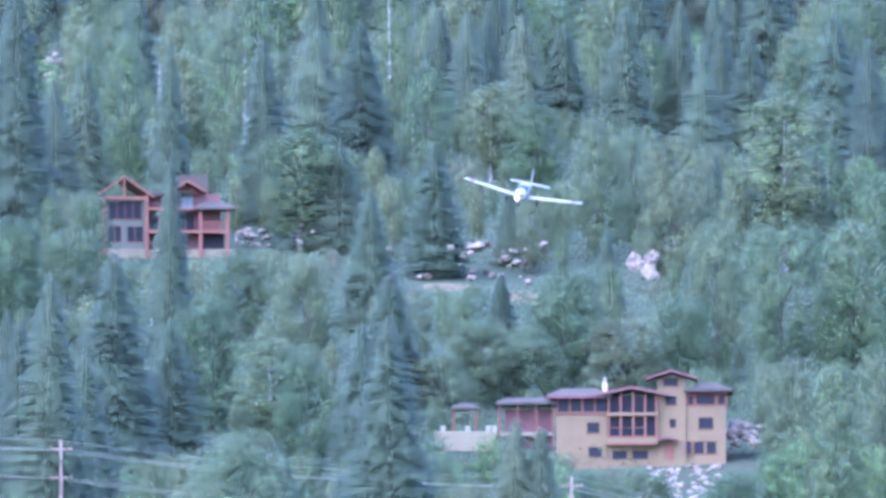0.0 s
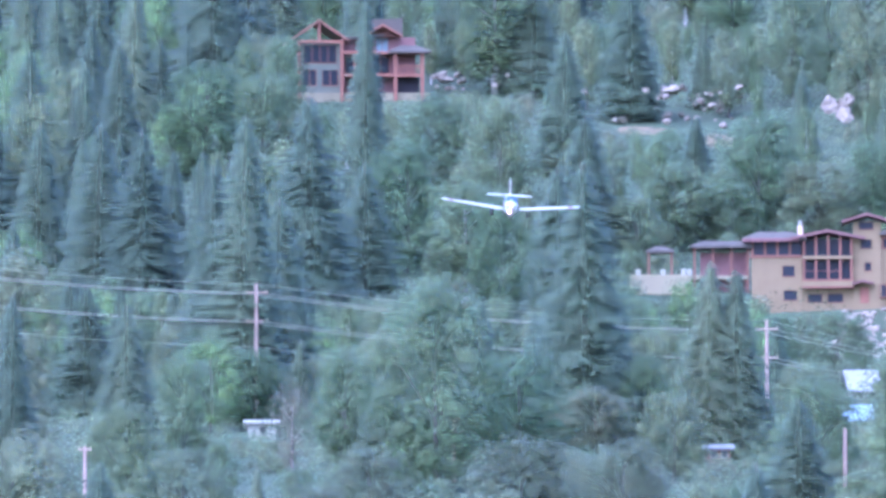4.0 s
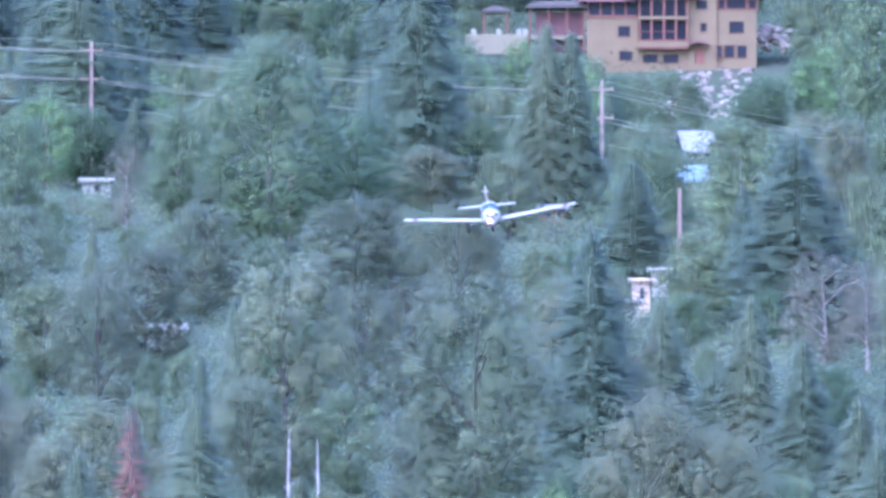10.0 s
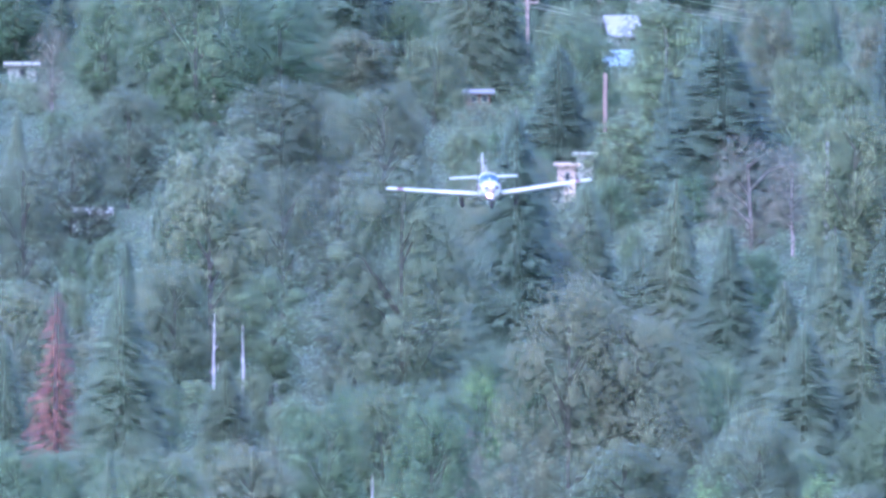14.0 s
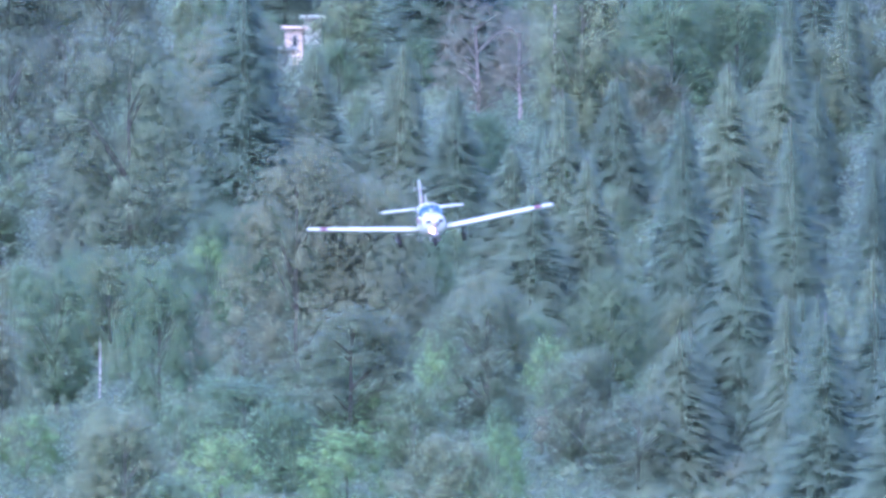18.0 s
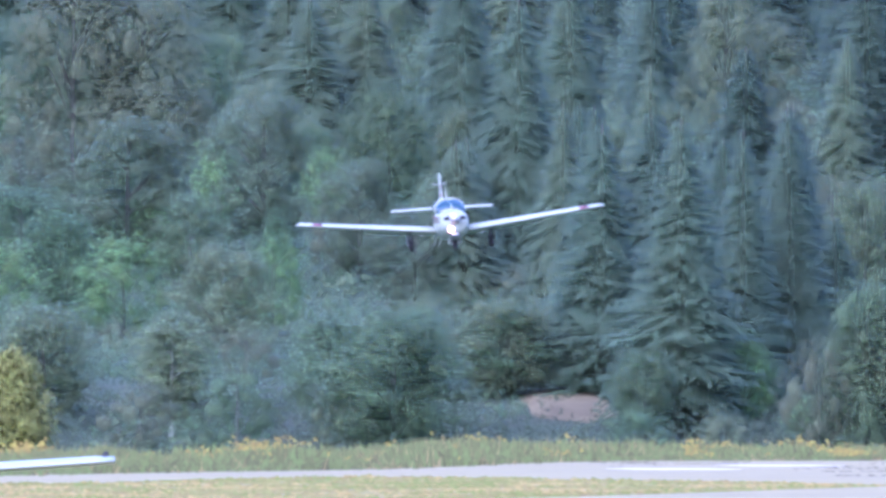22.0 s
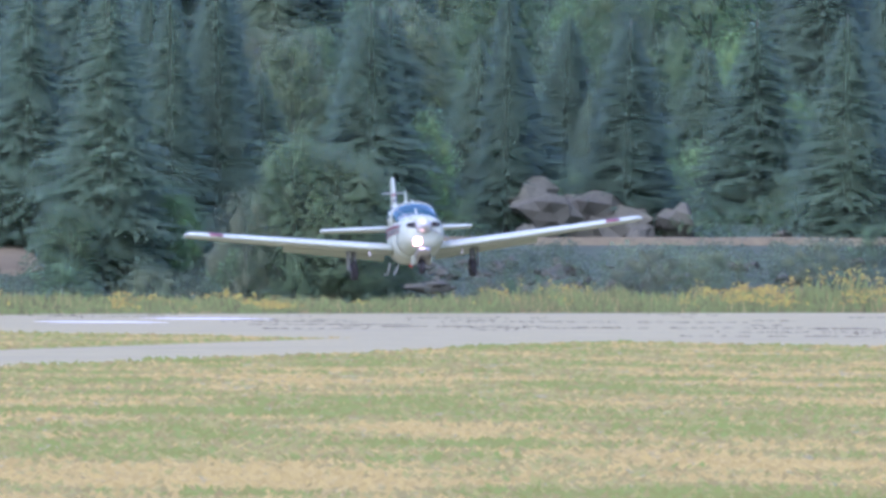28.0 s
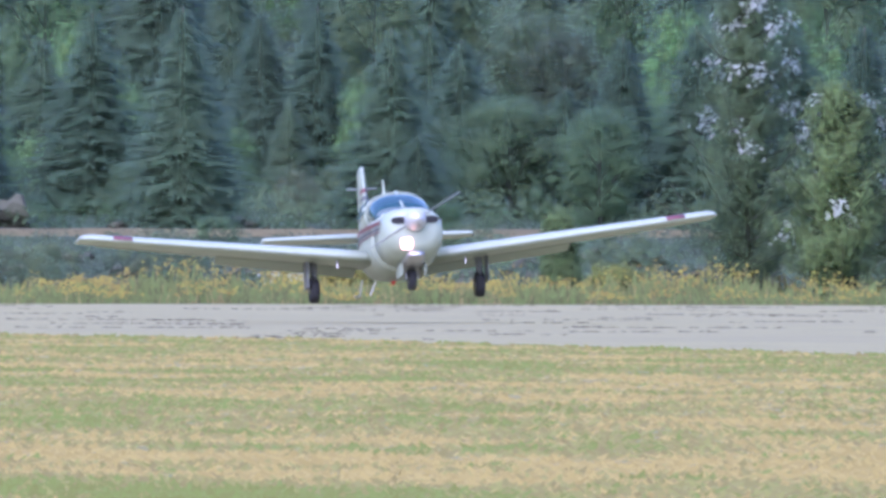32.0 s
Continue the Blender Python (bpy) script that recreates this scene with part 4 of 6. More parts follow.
def build_house():
    """A three-storey tan house with timber upper floors, a tower and a terrace wing."""
    h = thing("house", "large tan stucco house with red-brown timber trim and grey roofs", "house", Matrix.Translation(site(2.6039, 2.6005, 1900)) @ pose(0, 0, 0, 0, 0, -3))
    # left block
    holes = [(3.4, 4.65, 3.9, 5.0), (3.5, 4.9, 1.3, 2.3)]
    part("wall", wall_with_holes(0, 5.5, -2.5, 5.9, holes, 0), "stucco", h)
    part("side_wall", boxed(-0.02, 0.28, 0.3, 9, -2.5, 5.9), "stucco", h)
    part("floor_slab", boxed(0.3, 18.2, 0.35, 9, -2.5, -0.4), "concrete", h)
    part("back_wall", boxed(0.3, 18.4, 8.8, 9.1, -2.5, 8.2), "stucco", h)
    for x0, x1, z0, z1 in holes:
        pane_in(h, x0, x1, z0, z1, 0.1)
    part("side_window", boxed(-0.06, 0.02, 1.5, 2.6, 2.6, 3.7), "pane", h)
    # glazed top storey of the left block
    part("timber_band", boxed(-0.25, 5.5, -0.12, 0.2, 5.9, 6.2), "timber", h, "red-brown timber band")
    for i in range(4):
        x0 = 0.1 + i * 1.36
        part("post", boxed(x0 - 0.13, x0 + 0.13, -0.1, 0.2, 6.2, 7.75), "timber", h)
        part("pane", boxed(x0 + 0.13, x0 + 1.23, 0.05, 0.09, 6.2, 7.7, 0), "pane", h)
    part("side_pane", boxed(0.0, 0.05, 0.4, 8.5, 6.2, 7.7, 0), "pane", h)
    part("roof", hip_roof(bmesh.new(), -1.0, 6.0, -1.2, 9.6, 7.75, 0.75), "shingle", h, "grey shingle roof with brown eaves")
    part("fascia", boxed(-1.04, 5.2, -1.26, -1.14, 7.6, 7.98), "brown_roof", h)
    # centre block with two galleries
    holes = [(6.1, 7.6, 1.05, 1.9), (8.3, 9.9, 1.05, 1.9)]
    part("wall", wall_with_holes(5.5, 11.0, -2.0, 2.5, holes, 0.1), "stucco", h)
    for x0, x1, z0, z1 in holes:
        pane_in(h, x0, x1, z0, z1, 0.2)
    for z0, z1, mat in ((2.5, 2.75, "timber"), (3.3, 3.5, "timber"), (5.7, 6.05, "concrete")):
        part("balcony_slab" if mat == "concrete" else "balcony_beam", boxed(5.5, 11.1, -1.0, 0.1, z0, z1), mat if mat == "timber" else "stucco", h)
    part("balcony_panel", boxed(5.5, 11.0, -0.95, -0.85, 2.75, 3.3), "stucco", h)
    for x in (5.7, 7.0, 8.35, 9.65, 10.85):
        part("post", boxed(x - 0.12, x + 0.12, -0.98, -0.74, 3.5, 5.7), "timber", h)
        part("post", boxed(x - 0.12, x + 0.12, -0.98, -0.74, 6.05, 8.0 + 0.3 * (1 - abs(x - 8.3) / 3)), "timber", h)
    for i in range(4):
        x0 = 5.6 + i * 1.36
        part("pane", boxed(x0, x0 + 1.25, 0.4, 0.45, 3.5, 5.6, 0), "pane", h)
        part("pane", boxed(x0, x0 + 1.25, 0.4, 0.45, 6.1, 7.9, 0), "pane", h)
        part("glass_bar", boxed(x0 + 1.25, x0 + 1.36, 0.36, 0.5, 2.6, 8.0), "timber", h)
    for k, x in enumerate((7.0, 8.35)):
        part("rail", boxed(x - 1.2, x + 1.2, -0.96, -0.9, 4.35, 4.43), "timber", h)
    part("gable_roof", gable(bmesh.new(), 8.25, 4.1, 8.05, 0.85, -1.6, 8.5), "brown_roof", h, "low brown gable roof")
    part("chimney", boxed(5.0, 5.55, 3, 4, 7.8, 9.5), "beige", h)
    part("chimney_cap", tube(bmesh.new(), [(5.28, 3.5, 9.5), (5.28, 3.5, 10.1)], [0.18, 0.22], 8), "white_paint", h)
    # tower
    holes = [(11.9, 13.0, 6.9, 7.8), (12.35, 12.95, 4.45, 5.3), (11.75, 12.75, 0.9, 2.65), (11.7, 13.2, 8.95, 9.7)]
    part("wall", wall_with_holes(11.0, 14.1, -1.5, 9.75, holes, -0.25), "stucco", h)
    part("tower_side", boxed(11.0, 11.3, 0.05, 4.5, 7.5, 9.75), "stucco", h)
    part("tower_side", boxed(13.8, 14.1, 0.05, 4.5, 7.5, 9.75), "stucco", h)
    part("tower_back", boxed(11.3, 13.8, 4.2, 4.5, 7.5, 9.75), "stucco", h)
    for x0, x1, z0, z1 in holes[:2] + holes[3:]:
        pane_in(h, x0, x1, z0, z1, -0.15)
    part("door", boxed(11.77, 12.73, -0.12, -0.05, 0.9, 2.63), "orange_timber", h, "red-stained front door")
    part("door_canopy", gable(bmesh.new(), 12.1, 1.15, 3.1, 0.28, -1.5, -0.2, 0.2), "brown_roof", h)
    part("tower_roof", gable(bmesh.new(), 12.55, 2.75, 9.85, 0.85, -1.4, 5.2, 0.25), "brown_roof", h, "low brown gable roof over the tower")
    # right block
    holes = [(15.5, 17.0, 4.3, 5.45), (13.95, 14.6, 1.6, 2.85), (15.0, 15.95, 1.6, 2.85), (16.35, 17.3, 1.6, 2.85)]
    part("wall", wall_with_holes(14.1, 18.4, -1.5, 6.75, [h_ for h_ in holes if h_[0] > 14.1], 0.0), "stucco", h)
    part("side_wall", boxed(18.1, 18.4, 0.3, 8.8, -1.5, 6.75), "stucco", h)
    for x0, x1, z0, z1 in holes:
        pane_in(h, x0, x1, z0, z1, 0.1 if x0 > 14 else -0.22)
    part("timber_storey", wall_with_holes(14.1, 18.55, 6.75, 8.3, [(15.2, 17.2, 6.95, 7.95), (14.35, 14.9, 6.95, 7.9), (17.6, 18.3, 6.95, 7.9)], -0.06), "timber", h, "red-brown timber clad upper storey")
    for x0, x1 in ((15.2, 17.2), (14.35, 14.9), (17.6, 18.3)):
        part("pane", boxed(x0, x1, 0.1, 0.14, 6.95, 7.95, 0), "pane", h)
    part("roof", hip_roof(bmesh.new(), 13.9, 19.1, -1.1, 9.6, 8.3, 0.75), "shingle", h, "grey shingle roof with brown eaves")
    # terrace wing
    # recess wall: its shade is painted in with the dark roof brown
    part("wing_wall", boxed(-5.6, -0.3, 1.6, 1.9, 2.2, 6.6), "brown_roof", h)
    part("wing_roof", hip_roof(bmesh.new(), -6.6, 0.2, -0.4, 7, 7.0, 0.55), "shingle", h, "grey shingle roof over the terrace wing")
    for x in (-6.2, -4.2, -2.2, -0.4):
        part("post", boxed(x - 0.12, x + 0.12, 0.2, 0.45, 2.2, 7.0), "timber", h)
    part("terrace_wall", boxed(-13.2, -6.6, -0.6, 0.2, 1.9, 4.1, 0.06), "concrete", h, "pale concrete terrace wall")
    part("terrace_floor", boxed(-13.2, -0.3, 0.2, 6, 3.6, 4.0), "concrete", h)
    part("pavilion_roof", hip_roof(bmesh.new(), -11.5, -8.4, -0.3, 3.2, 6.5, 0.5), "shingle", h)
    for x in (-11.2, -8.7):
        for y in (0.0, 2.9):
            part("post", boxed(x - 0.1, x + 0.1, y - 0.1, y + 0.1, 4.0, 6.5), "timber", h)
    for x in (-12.6, -9.9, -7.7, -7.0):
        part("terrace_seat", boxed(x, x + 0.55, 0.4, 0.9, 4.0, 4.75, 0.05), "white_paint", h)
    return h


def build_cabin():
    c = thing("log_cabin", "orange-stained timber frame cabin with grey roofs, half hidden by firs", "house", Matrix.Translation(site(1.1168, 3.3153, 2080)) @ pose(0, 0, 0, 0, 0, 4))
    part("foundation", boxed(-0.5, 16, 0.5, 9, -3, 0.3), "concrete", c)
    # left gable
    # reflected trees are put into this wall's colour
    part("gable_wall", wall_with_holes(0.2, 5.6, 0.3, 6.4, [(0.9, 2.4, 1.2, 3.0), (3.2, 5.0, 1.2, 3.0), (1.0, 4.8, 3.9, 6.0)], 1.0), "tree_mirror_wall", c)
    for x0, x1, z0, z1, b in ((0.9, 2.4, 1.2, 3.0, 2), (3.2, 5.0, 1.2, 3.0, 2), (1.0, 4.8, 3.9, 6.0, 4)):
        pane_in(c, x0, x1, z0, z1, 1.1, b, "orange_timber")
    part("left_roof", gable(bmesh.new(), 2.7, 3.5, 6.6, 2.4, -0.6, 9, 0.3), "orange_timber", c, "steep gable roof with orange bargeboards")
    for x in (0.3, 5.4):
        part("post", boxed(x - 0.18, x + 0.18, -0.3, 0.05, -1.5, 6.6), "orange_timber", c)
    part("cross_beam", boxed(0.3, 5.4, -0.25, 0.0, 6.2, 6.5), "orange_timber", c)
    part("king_post", boxed(2.55, 2.85, -0.25, 0.0, 6.5, 8.6), "orange_timber", c)
    # middle and right
    part("middle_wall", boxed(5.6, 14.4, 2.0, 2.3, -0.2, 7.0), "brown_roof", c)
    part("middle_roof", prism(bmesh.new(), [(5.4, 6.6), (5.4, 6.9), (10.6, 7.3), (10.6, 7.0)], 0.6, 8.8), "shingle", c)
    for z in (2.2, 4.9):
        part("deck_beam", boxed(5.4, 15.2, -0.3, 0.0, z, z + 0.28), "orange_timber", c)
        part("deck", boxed(5.4, 15.2, 0.0, 2.0, z + 0.1, z + 0.25), "timber", c)
    for x in (7.0, 8.9, 11.8, 15.0):
        part("post", boxed(x - 0.2, x + 0.2, -0.35, 0.05, -1.2, 5.2), "orange_timber", c)
    part("rail", boxed(11.9, 15.0, -0.25, -0.15, 3.4, 3.55), "orange_timber", c)
    for i in range(12):
        part("baluster", boxed(12.05 + i * 0.25, 12.13 + i * 0.25, -0.23, -0.17, 2.48, 3.4), "orange_timber", c)
    for x0, x1, z0, z1 in ((9.7, 11.1, 5.3, 6.9), (6.0, 8.4, 2.7, 4.6), (9.2, 11.2, 2.7, 4.6)):
        pane_in(c, x0, x1, z0, z1, 1.95, 2, "orange_timber", "green_tin" if z0 > 5 else "pane")
    part("right_roof", gable(bmesh.new(), 10.3, 2.3, 7.2, 1.3, -0.4, 3.0, 0.28), "orange_timber", c, "small orange gable over the balcony")
    part("gable_face", prism(bmesh.new(), [(8.6, 6.95), (10.3, 8.1), (12.0, 6.95)], 1.2, 1.4), "timber", c)
    part("back_roof", prism(bmesh.new(), [(8.8, 6.6), (9.2, 9.2), (13.0, 9.4), (13.0, 6.6)], 3.0, 8.6), "shingle", c, "grey shingle roof")
    part("porch_roof", hip_roof(bmesh.new(), 10.9, 16.0, -0.9, 4, 5.0, 0.7), "shingle", c)
    # black panel painted as the shade within the open garage
    part("garage_wall", boxed(12.0, 14.8, 1.6, 1.8, -0.5, 2.2), "black", c)
    return c


def rock_mesh(seed, flat=0.7, fine=2):
    rng = random.Random(seed)
    bm = bmesh.new()
    bmesh.ops.create_icosphere(bm, subdivisions=fine, radius=1.0)
    off = Vector((seed * 3.1, seed * 1.7, 0.4))
    for v in bm.verts:
        n = v.co.normalized()
        k = 0.75 + 0.5 * noise.noise(n * 1.3 + off) + 0.22 * noise.noise(n * 3.5 + off) + (0.14 * noise.noise(n * 8.0 + off) if fine > 2 else 0)
        v.co = Vector((n.x * k, n.y * k, n.z * k * flat))
        if fine == 2:
            v.co = Vector([round(c * 3.2) / 3.2 * 0.45 + c * 0.55 for c in v.co])
        else:
            v.co = Vector([round(c * 1.9) / 1.9 * 0.3 + c * 0.7 for c in v.co])
    me = bm_mesh("rock", bm, "pale_rock")
    return me


ROCKS = [rock_mesh(i) for i in range(5)]
GREY_ROCKS = []
for r_ in ROCKS:
    g_ = r_.copy()
    g_.materials.clear()
    g_.materials.append(M["rock"])
    GREY_ROCKS.append(g_)


def rock(x, y, size, grey=False, label="pale blasted boulder on the slope", group="", z=None, stretch=(1, 1, 1)):
    i = random.randrange(5)
    ob = new("boulder", (GREY_ROCKS if grey else ROCKS)[i])
    z0 = height(x, y) if z is None else z
    ob.matrix_basis = pose(x, y, z0 + 0.15 * size, random.uniform(-15, 15), random.uniform(-15, 15), random.random() * 360) @ Matrix.Diagonal((size * stretch[0], size * stretch[1], size * stretch[2], 1))
    return tagged(ob, label, "rock", group)


def drape(name, corners, lift, mat, label, category="ground", steps=14):
    """A patch of bare ground lying on the slope, ragged at its edge; corners: (x, y) of its middle and its half sizes."""
    cx, cy, rx, ry = corners
    bm = bmesh.new()
    mid = bm.verts.new((cx, cy, height(cx, cy) + lift))
    rings = []
    for k in (0.35, 0.7, 1.0):
        row = []
        for i in range(steps * 2):
            a = i * math.pi / steps
            j = k * (1 + (0.35 * noise.noise((math.cos(a) * 1.7, math.sin(a) * 1.7, cx * 0.1)) if k == 1.0 else 0))
            x, y = cx + rx * j * math.cos(a), cy + ry * j * math.sin(a)
            row.append(bm.verts.new((x, y, height(x, y) + (lift if k < 1 else 0.02))))
        rings.append(row)
    n = steps * 2
    for i in range(n):
        bm.faces.new((mid, rings[0][i], rings[0][(i + 1) % n]))
        for a, b in zip(rings, rings[1:]):
            bm.faces.new((a[i], b[i], b[(i + 1) % n], a[(i + 1) % n]))
    ob = new(name, bm_mesh(name, bm, mat, True))
    return tagged(ob, label, category, kind="structure")


build_house()
build_cabin()
# blasted rock round the house and in the clearing beside the cabin
random.seed(8)
hx, hy, hz = site(2.6039, 2.6005, 1900)
for i in range(150):
    f = random.random()
    x_, y_ = hx + 9.6 + 8.2 * random.random() - 2.0 * f, hy - 2.6 - 19 * f
    rock(x_, y_, random.uniform(0.25, 0.6), i % 5 == 0, group="rock bank below the house", label="pale boulder of the rock bank below the house")
for i in range(22):
    f = random.random()
    rock(hx + 19.2 + 3.4 * random.random(), hy + 2 + 7 * f, random.uniform(0.45, 0.9), group="rocks beside the house", z=hz + 2.6 + 2.6 * f)
for i in range(26):
    p = site(1.55 + 0.26 * random.random(), 3.325 + 0.055 * random.random(), 2085 + 10 * random.random())
    rock(p.x, p.y, random.uniform(0.3, 0.75), group="rocks in the clearing", z=p.z)
for i in range(52):
    p = site(2.04 + 0.58 * random.random() ** 0.8, 3.19 + 0.15 * random.random(), 2060 + 14 * random.random())
    rock(p.x, p.y, random.uniform(0.25, 0.7), group="rocks in the clearing", z=p.z, grey=i % 3 == 0)
p = site(2.345, 3.33, 2066)
rock(p.x, p.y, 1.5, z=p.z - 0.3, stretch=(1.2, 1, 0.7), label="large pale boulder in the clearing")
for i in range(7):
    p = site(2.82 + 0.11 * random.random(), 3.23 + 0.09 * random.random(), 2050)
    rock(p.x, p.y, random.uniform(0.6, 1.3), z=p.z, label="pale rock face among the trees", stretch=(0.8, 1, 1.5))
p = site(2.50, 3.24, 2048)
drape("soil_patch", (p.x, p.y, 2.2, 7), 0.3, "soil", "bare pale brown soil slope in the clearing")
p = site(2.25, 3.24, 2058)
drape("soil_patch", (p.x, p.y, 3.6, 4), 0.2, "soil", "bare stony soil in the clearing")
for i in range(9):
    p = site(0.92 + 0.14 * random.random(), 3.86 + 0.1 * random.random(), 2250)
    rock(p.x, p.y, random.uniform(0.4, 0.9), z=p.z, group="rocks on the upper slope")


def small_house(az, up, w, tall, deep, wall, roof, label, pitch=0.25, turn=0.0, windows=2, shed=False):
    """A small building seen through the trees: walls, a pitched roof, a door and windows."""
    d = where_stands(az, up, 0.0)
    b = thing("shed" if shed else "cottage", label, "shed" if shed else "house", Matrix.Translation(site(az, up, d)) @ pose(0, 0, 0, 0, 0, turn))
    holes = [(-w / 2 + w * (i + 0.6) / (windows + 0.4), -w / 2 + w * (i + 0.6) / (windows + 0.4) + min(1.1, w * 0.2), tall * 0.4, tall * 0.78) for i in range(windows)]
    part("front_wall", wall_with_holes(-w / 2, w / 2, -1.0, tall, holes, 0, 0.2), wall, b)
    for s in (-1, 1):
        part("side_wall", boxed(s * w / 2 - 0.1 - s * 0.1, s * w / 2 + 0.1 - s * 0.1, 0.2, deep, -1.0, tall), wall, b)
    part("back_wall", boxed(-w / 2 + 0.2, w / 2 - 0.2, deep - 0.2, deep, -1.0, tall), wall, b)
    for x0, x1, z0, z1 in holes:
        pane_in(b, x0, x1, z0, z1, 0.05, 1, "white_paint")
    rise = deep * pitch
    bm = bmesh.new()
    a = [(-0.5, tall - 0.1), (deep / 2, tall + rise), (deep + 0.5, tall - 0.1), (deep + 0.5, tall + 0.08), (deep / 2, tall + rise + 0.2), (-0.5, tall + 0.08)]
    va = [[bm.verts.new((x, y, z)) for y, z in a] for x in (-w / 2 - 0.4, w / 2 + 0.4)]
    bm.faces.new(va[0])
    bm.faces.new(va[1][::-1])
    for i in range(6):
        bm.faces.new((va[0][i], va[1][i], va[1][(i + 1) % 6], va[0][(i + 1) % 6]))
    part("roof", bm, roof, b)
    return b


small_house(2.972, 2.312, 2.9, 0.9, 4.6, "white_paint", "tin", "white cottage with a bright metal roof among trees", 0.45, turn=8)
small_house(2.95, 2.222, 2.3, 0.7, 3.6, "green_tin", "green_tin", "shed with a pale green metal roof", 0.4, shed=True)
small_house(2.49, 2.108, 2.4, 1.35, 3, "timber", "tin", "dark red shed with a light metal roof", 0.08, shed=True)
small_house(2.782, 1.80, 1.45, 3.2, 2.2, "beige", "beige", "tall beige house behind firs", 0.01, windows=1)
small_house(2.843, 1.87, 1.4, 2.3, 2, "white_paint", "white_paint", "white upper house behind the beige one", 0.01, windows=1)
small_house(2.752, 1.775, 1.1, 2.0, 2, "white_paint", "white_paint", "white sided lean-to beside the beige house", 0.02, windows=1, shed=True)
small_house(0.999, 2.185, 2.7, 1.7, 2.4, "white_paint", "white_paint", "white building half hidden by broadleaf trees", 0.06, windows=1)
small_house(2.746, 1.612, 0.7, 0.8, 2, "white_paint", "shingle", "small white shed among firs", 0.2, windows=1, shed=True)
small_house(2.563, 1.295, 1.0, 0.6, 2.6, "white_paint", "tin", "low shed with a grey metal roof behind a willow", 0.4, windows=1, shed=True)
small_house(0.42, 1.685, 2.2, 2.6, 5, "white_paint", "shingle", "white cottage beside a red shrub", 0.25)
small_house(1.225, 1.672, 3.0, 2.2, 2.0, "white_paint", "white_paint", "long pale building glimpsed through willows", 0.2, windows=3)


def power_pole(az, top, d, tall, arms=((0.9, 1.1), (3.7, 1.1)), label="brown timber power pole with crossarms"):
    p = site(az, top, d)
    b = thing("power_pole", label, "pole", Matrix.Translation((p.x, p.y, p.z - tall)), "power line")
    part("shaft", tube(bmesh.new(), [(0, 0, -3), (0, 0, tall * 0.5), (0, 0, tall)], [0.2, 0.17, 0.13], 10), "pole", b)
    for z, half in arms:
        part("crossarm", boxed(-half, half, -0.2, -0.08, tall - z - 0.07, tall - z + 0.07), "pole", b)
        for x in (-half + 0.1, half - 0.1):
            part("insulator", tube(bmesh.new(), [(x, -0.14, tall - z + 0.07), (x, -0.14, tall - z + 0.3)], [0.06, 0.04], 8), "concrete", b)
    return p


TOPS = [power_pole(az, up, 1712, 15) for az, up in ((-0.6874, 2.861), (0.9819, 2.6987), (2.6524, 2.5749), (4.3206, 2.2972))]


def wire(a, b, sag, thick):
    pts = []
    for i in range(13):
        f = i / 12
        q = a.lerp(b, f)
        q.z -= sag * 4 * f * (1 - f)
        pts.append(q)
    bm = tube(bmesh.new(), pts, [thick] * 13, 4)
    tagged(new("power_wire", bm_mesh("power_wire", bm, "wire")), "thin grey power wire strung between timber poles", "wire", "power line")


for a, b in zip(TOPS, TOPS[1:]):
    for drop, side, thick in ((0.05, 0.0, 0.016), (1.0, -0.9, 0.028), (1.0, 0.9, 0.024), (3.75, -0.9, 0.028), (3.75, 0.9, 0.024), (6.2, 0.0, 0.014)):
        o = Vector((side, 0, -drop))
        wire(a + o, b + o, 0.9, thick)
power_pole(0.4195, 2.1683, 1560, 11, ((0.3, 0.6),), "grey timber pole with one small crossarm")
power_pole(1.6289, 2.2698, 1610, 8, ((0.4, 0.5),), "short pale pole with a crossarm")
power_pole(2.9069, 2.2201, 1560, 9, (), "grey timber pole by the conifers")
# red shrub by the white cottage, standing in the dying fir's form and label
x_, y_ = far_place(0.50, 1470)
plant("rust", x_, y_, 3.4, 2.0)

# ---- the far bank of the river: gravel road, rock outcrops, soil ----
def road_strip():
    bm = bmesh.new()
    rows_ = []
    for i in range(61):
        x = 96 + i * 1.2
        rows_.append([bm.verts.new((x, 944.2 + dy, height(x, 946) + dz + 0.06 * noise.noise((x * 0.3, dy, 0)))) for dy, dz in ((-1.2, -0.5), (-0.3, 0.22), (6.5, 0.28), (7.5, -0.2))])
    for a, b in zip(rows_, rows_[1:]):
        for k in range(3):
            bm.faces.new((a[k], b[k], b[k + 1], a[k + 1]))
    tagged(new("road", bm_mesh("road", bm, "soil", True)), "narrow brown gravel road along the river bank", "road", kind="structure")


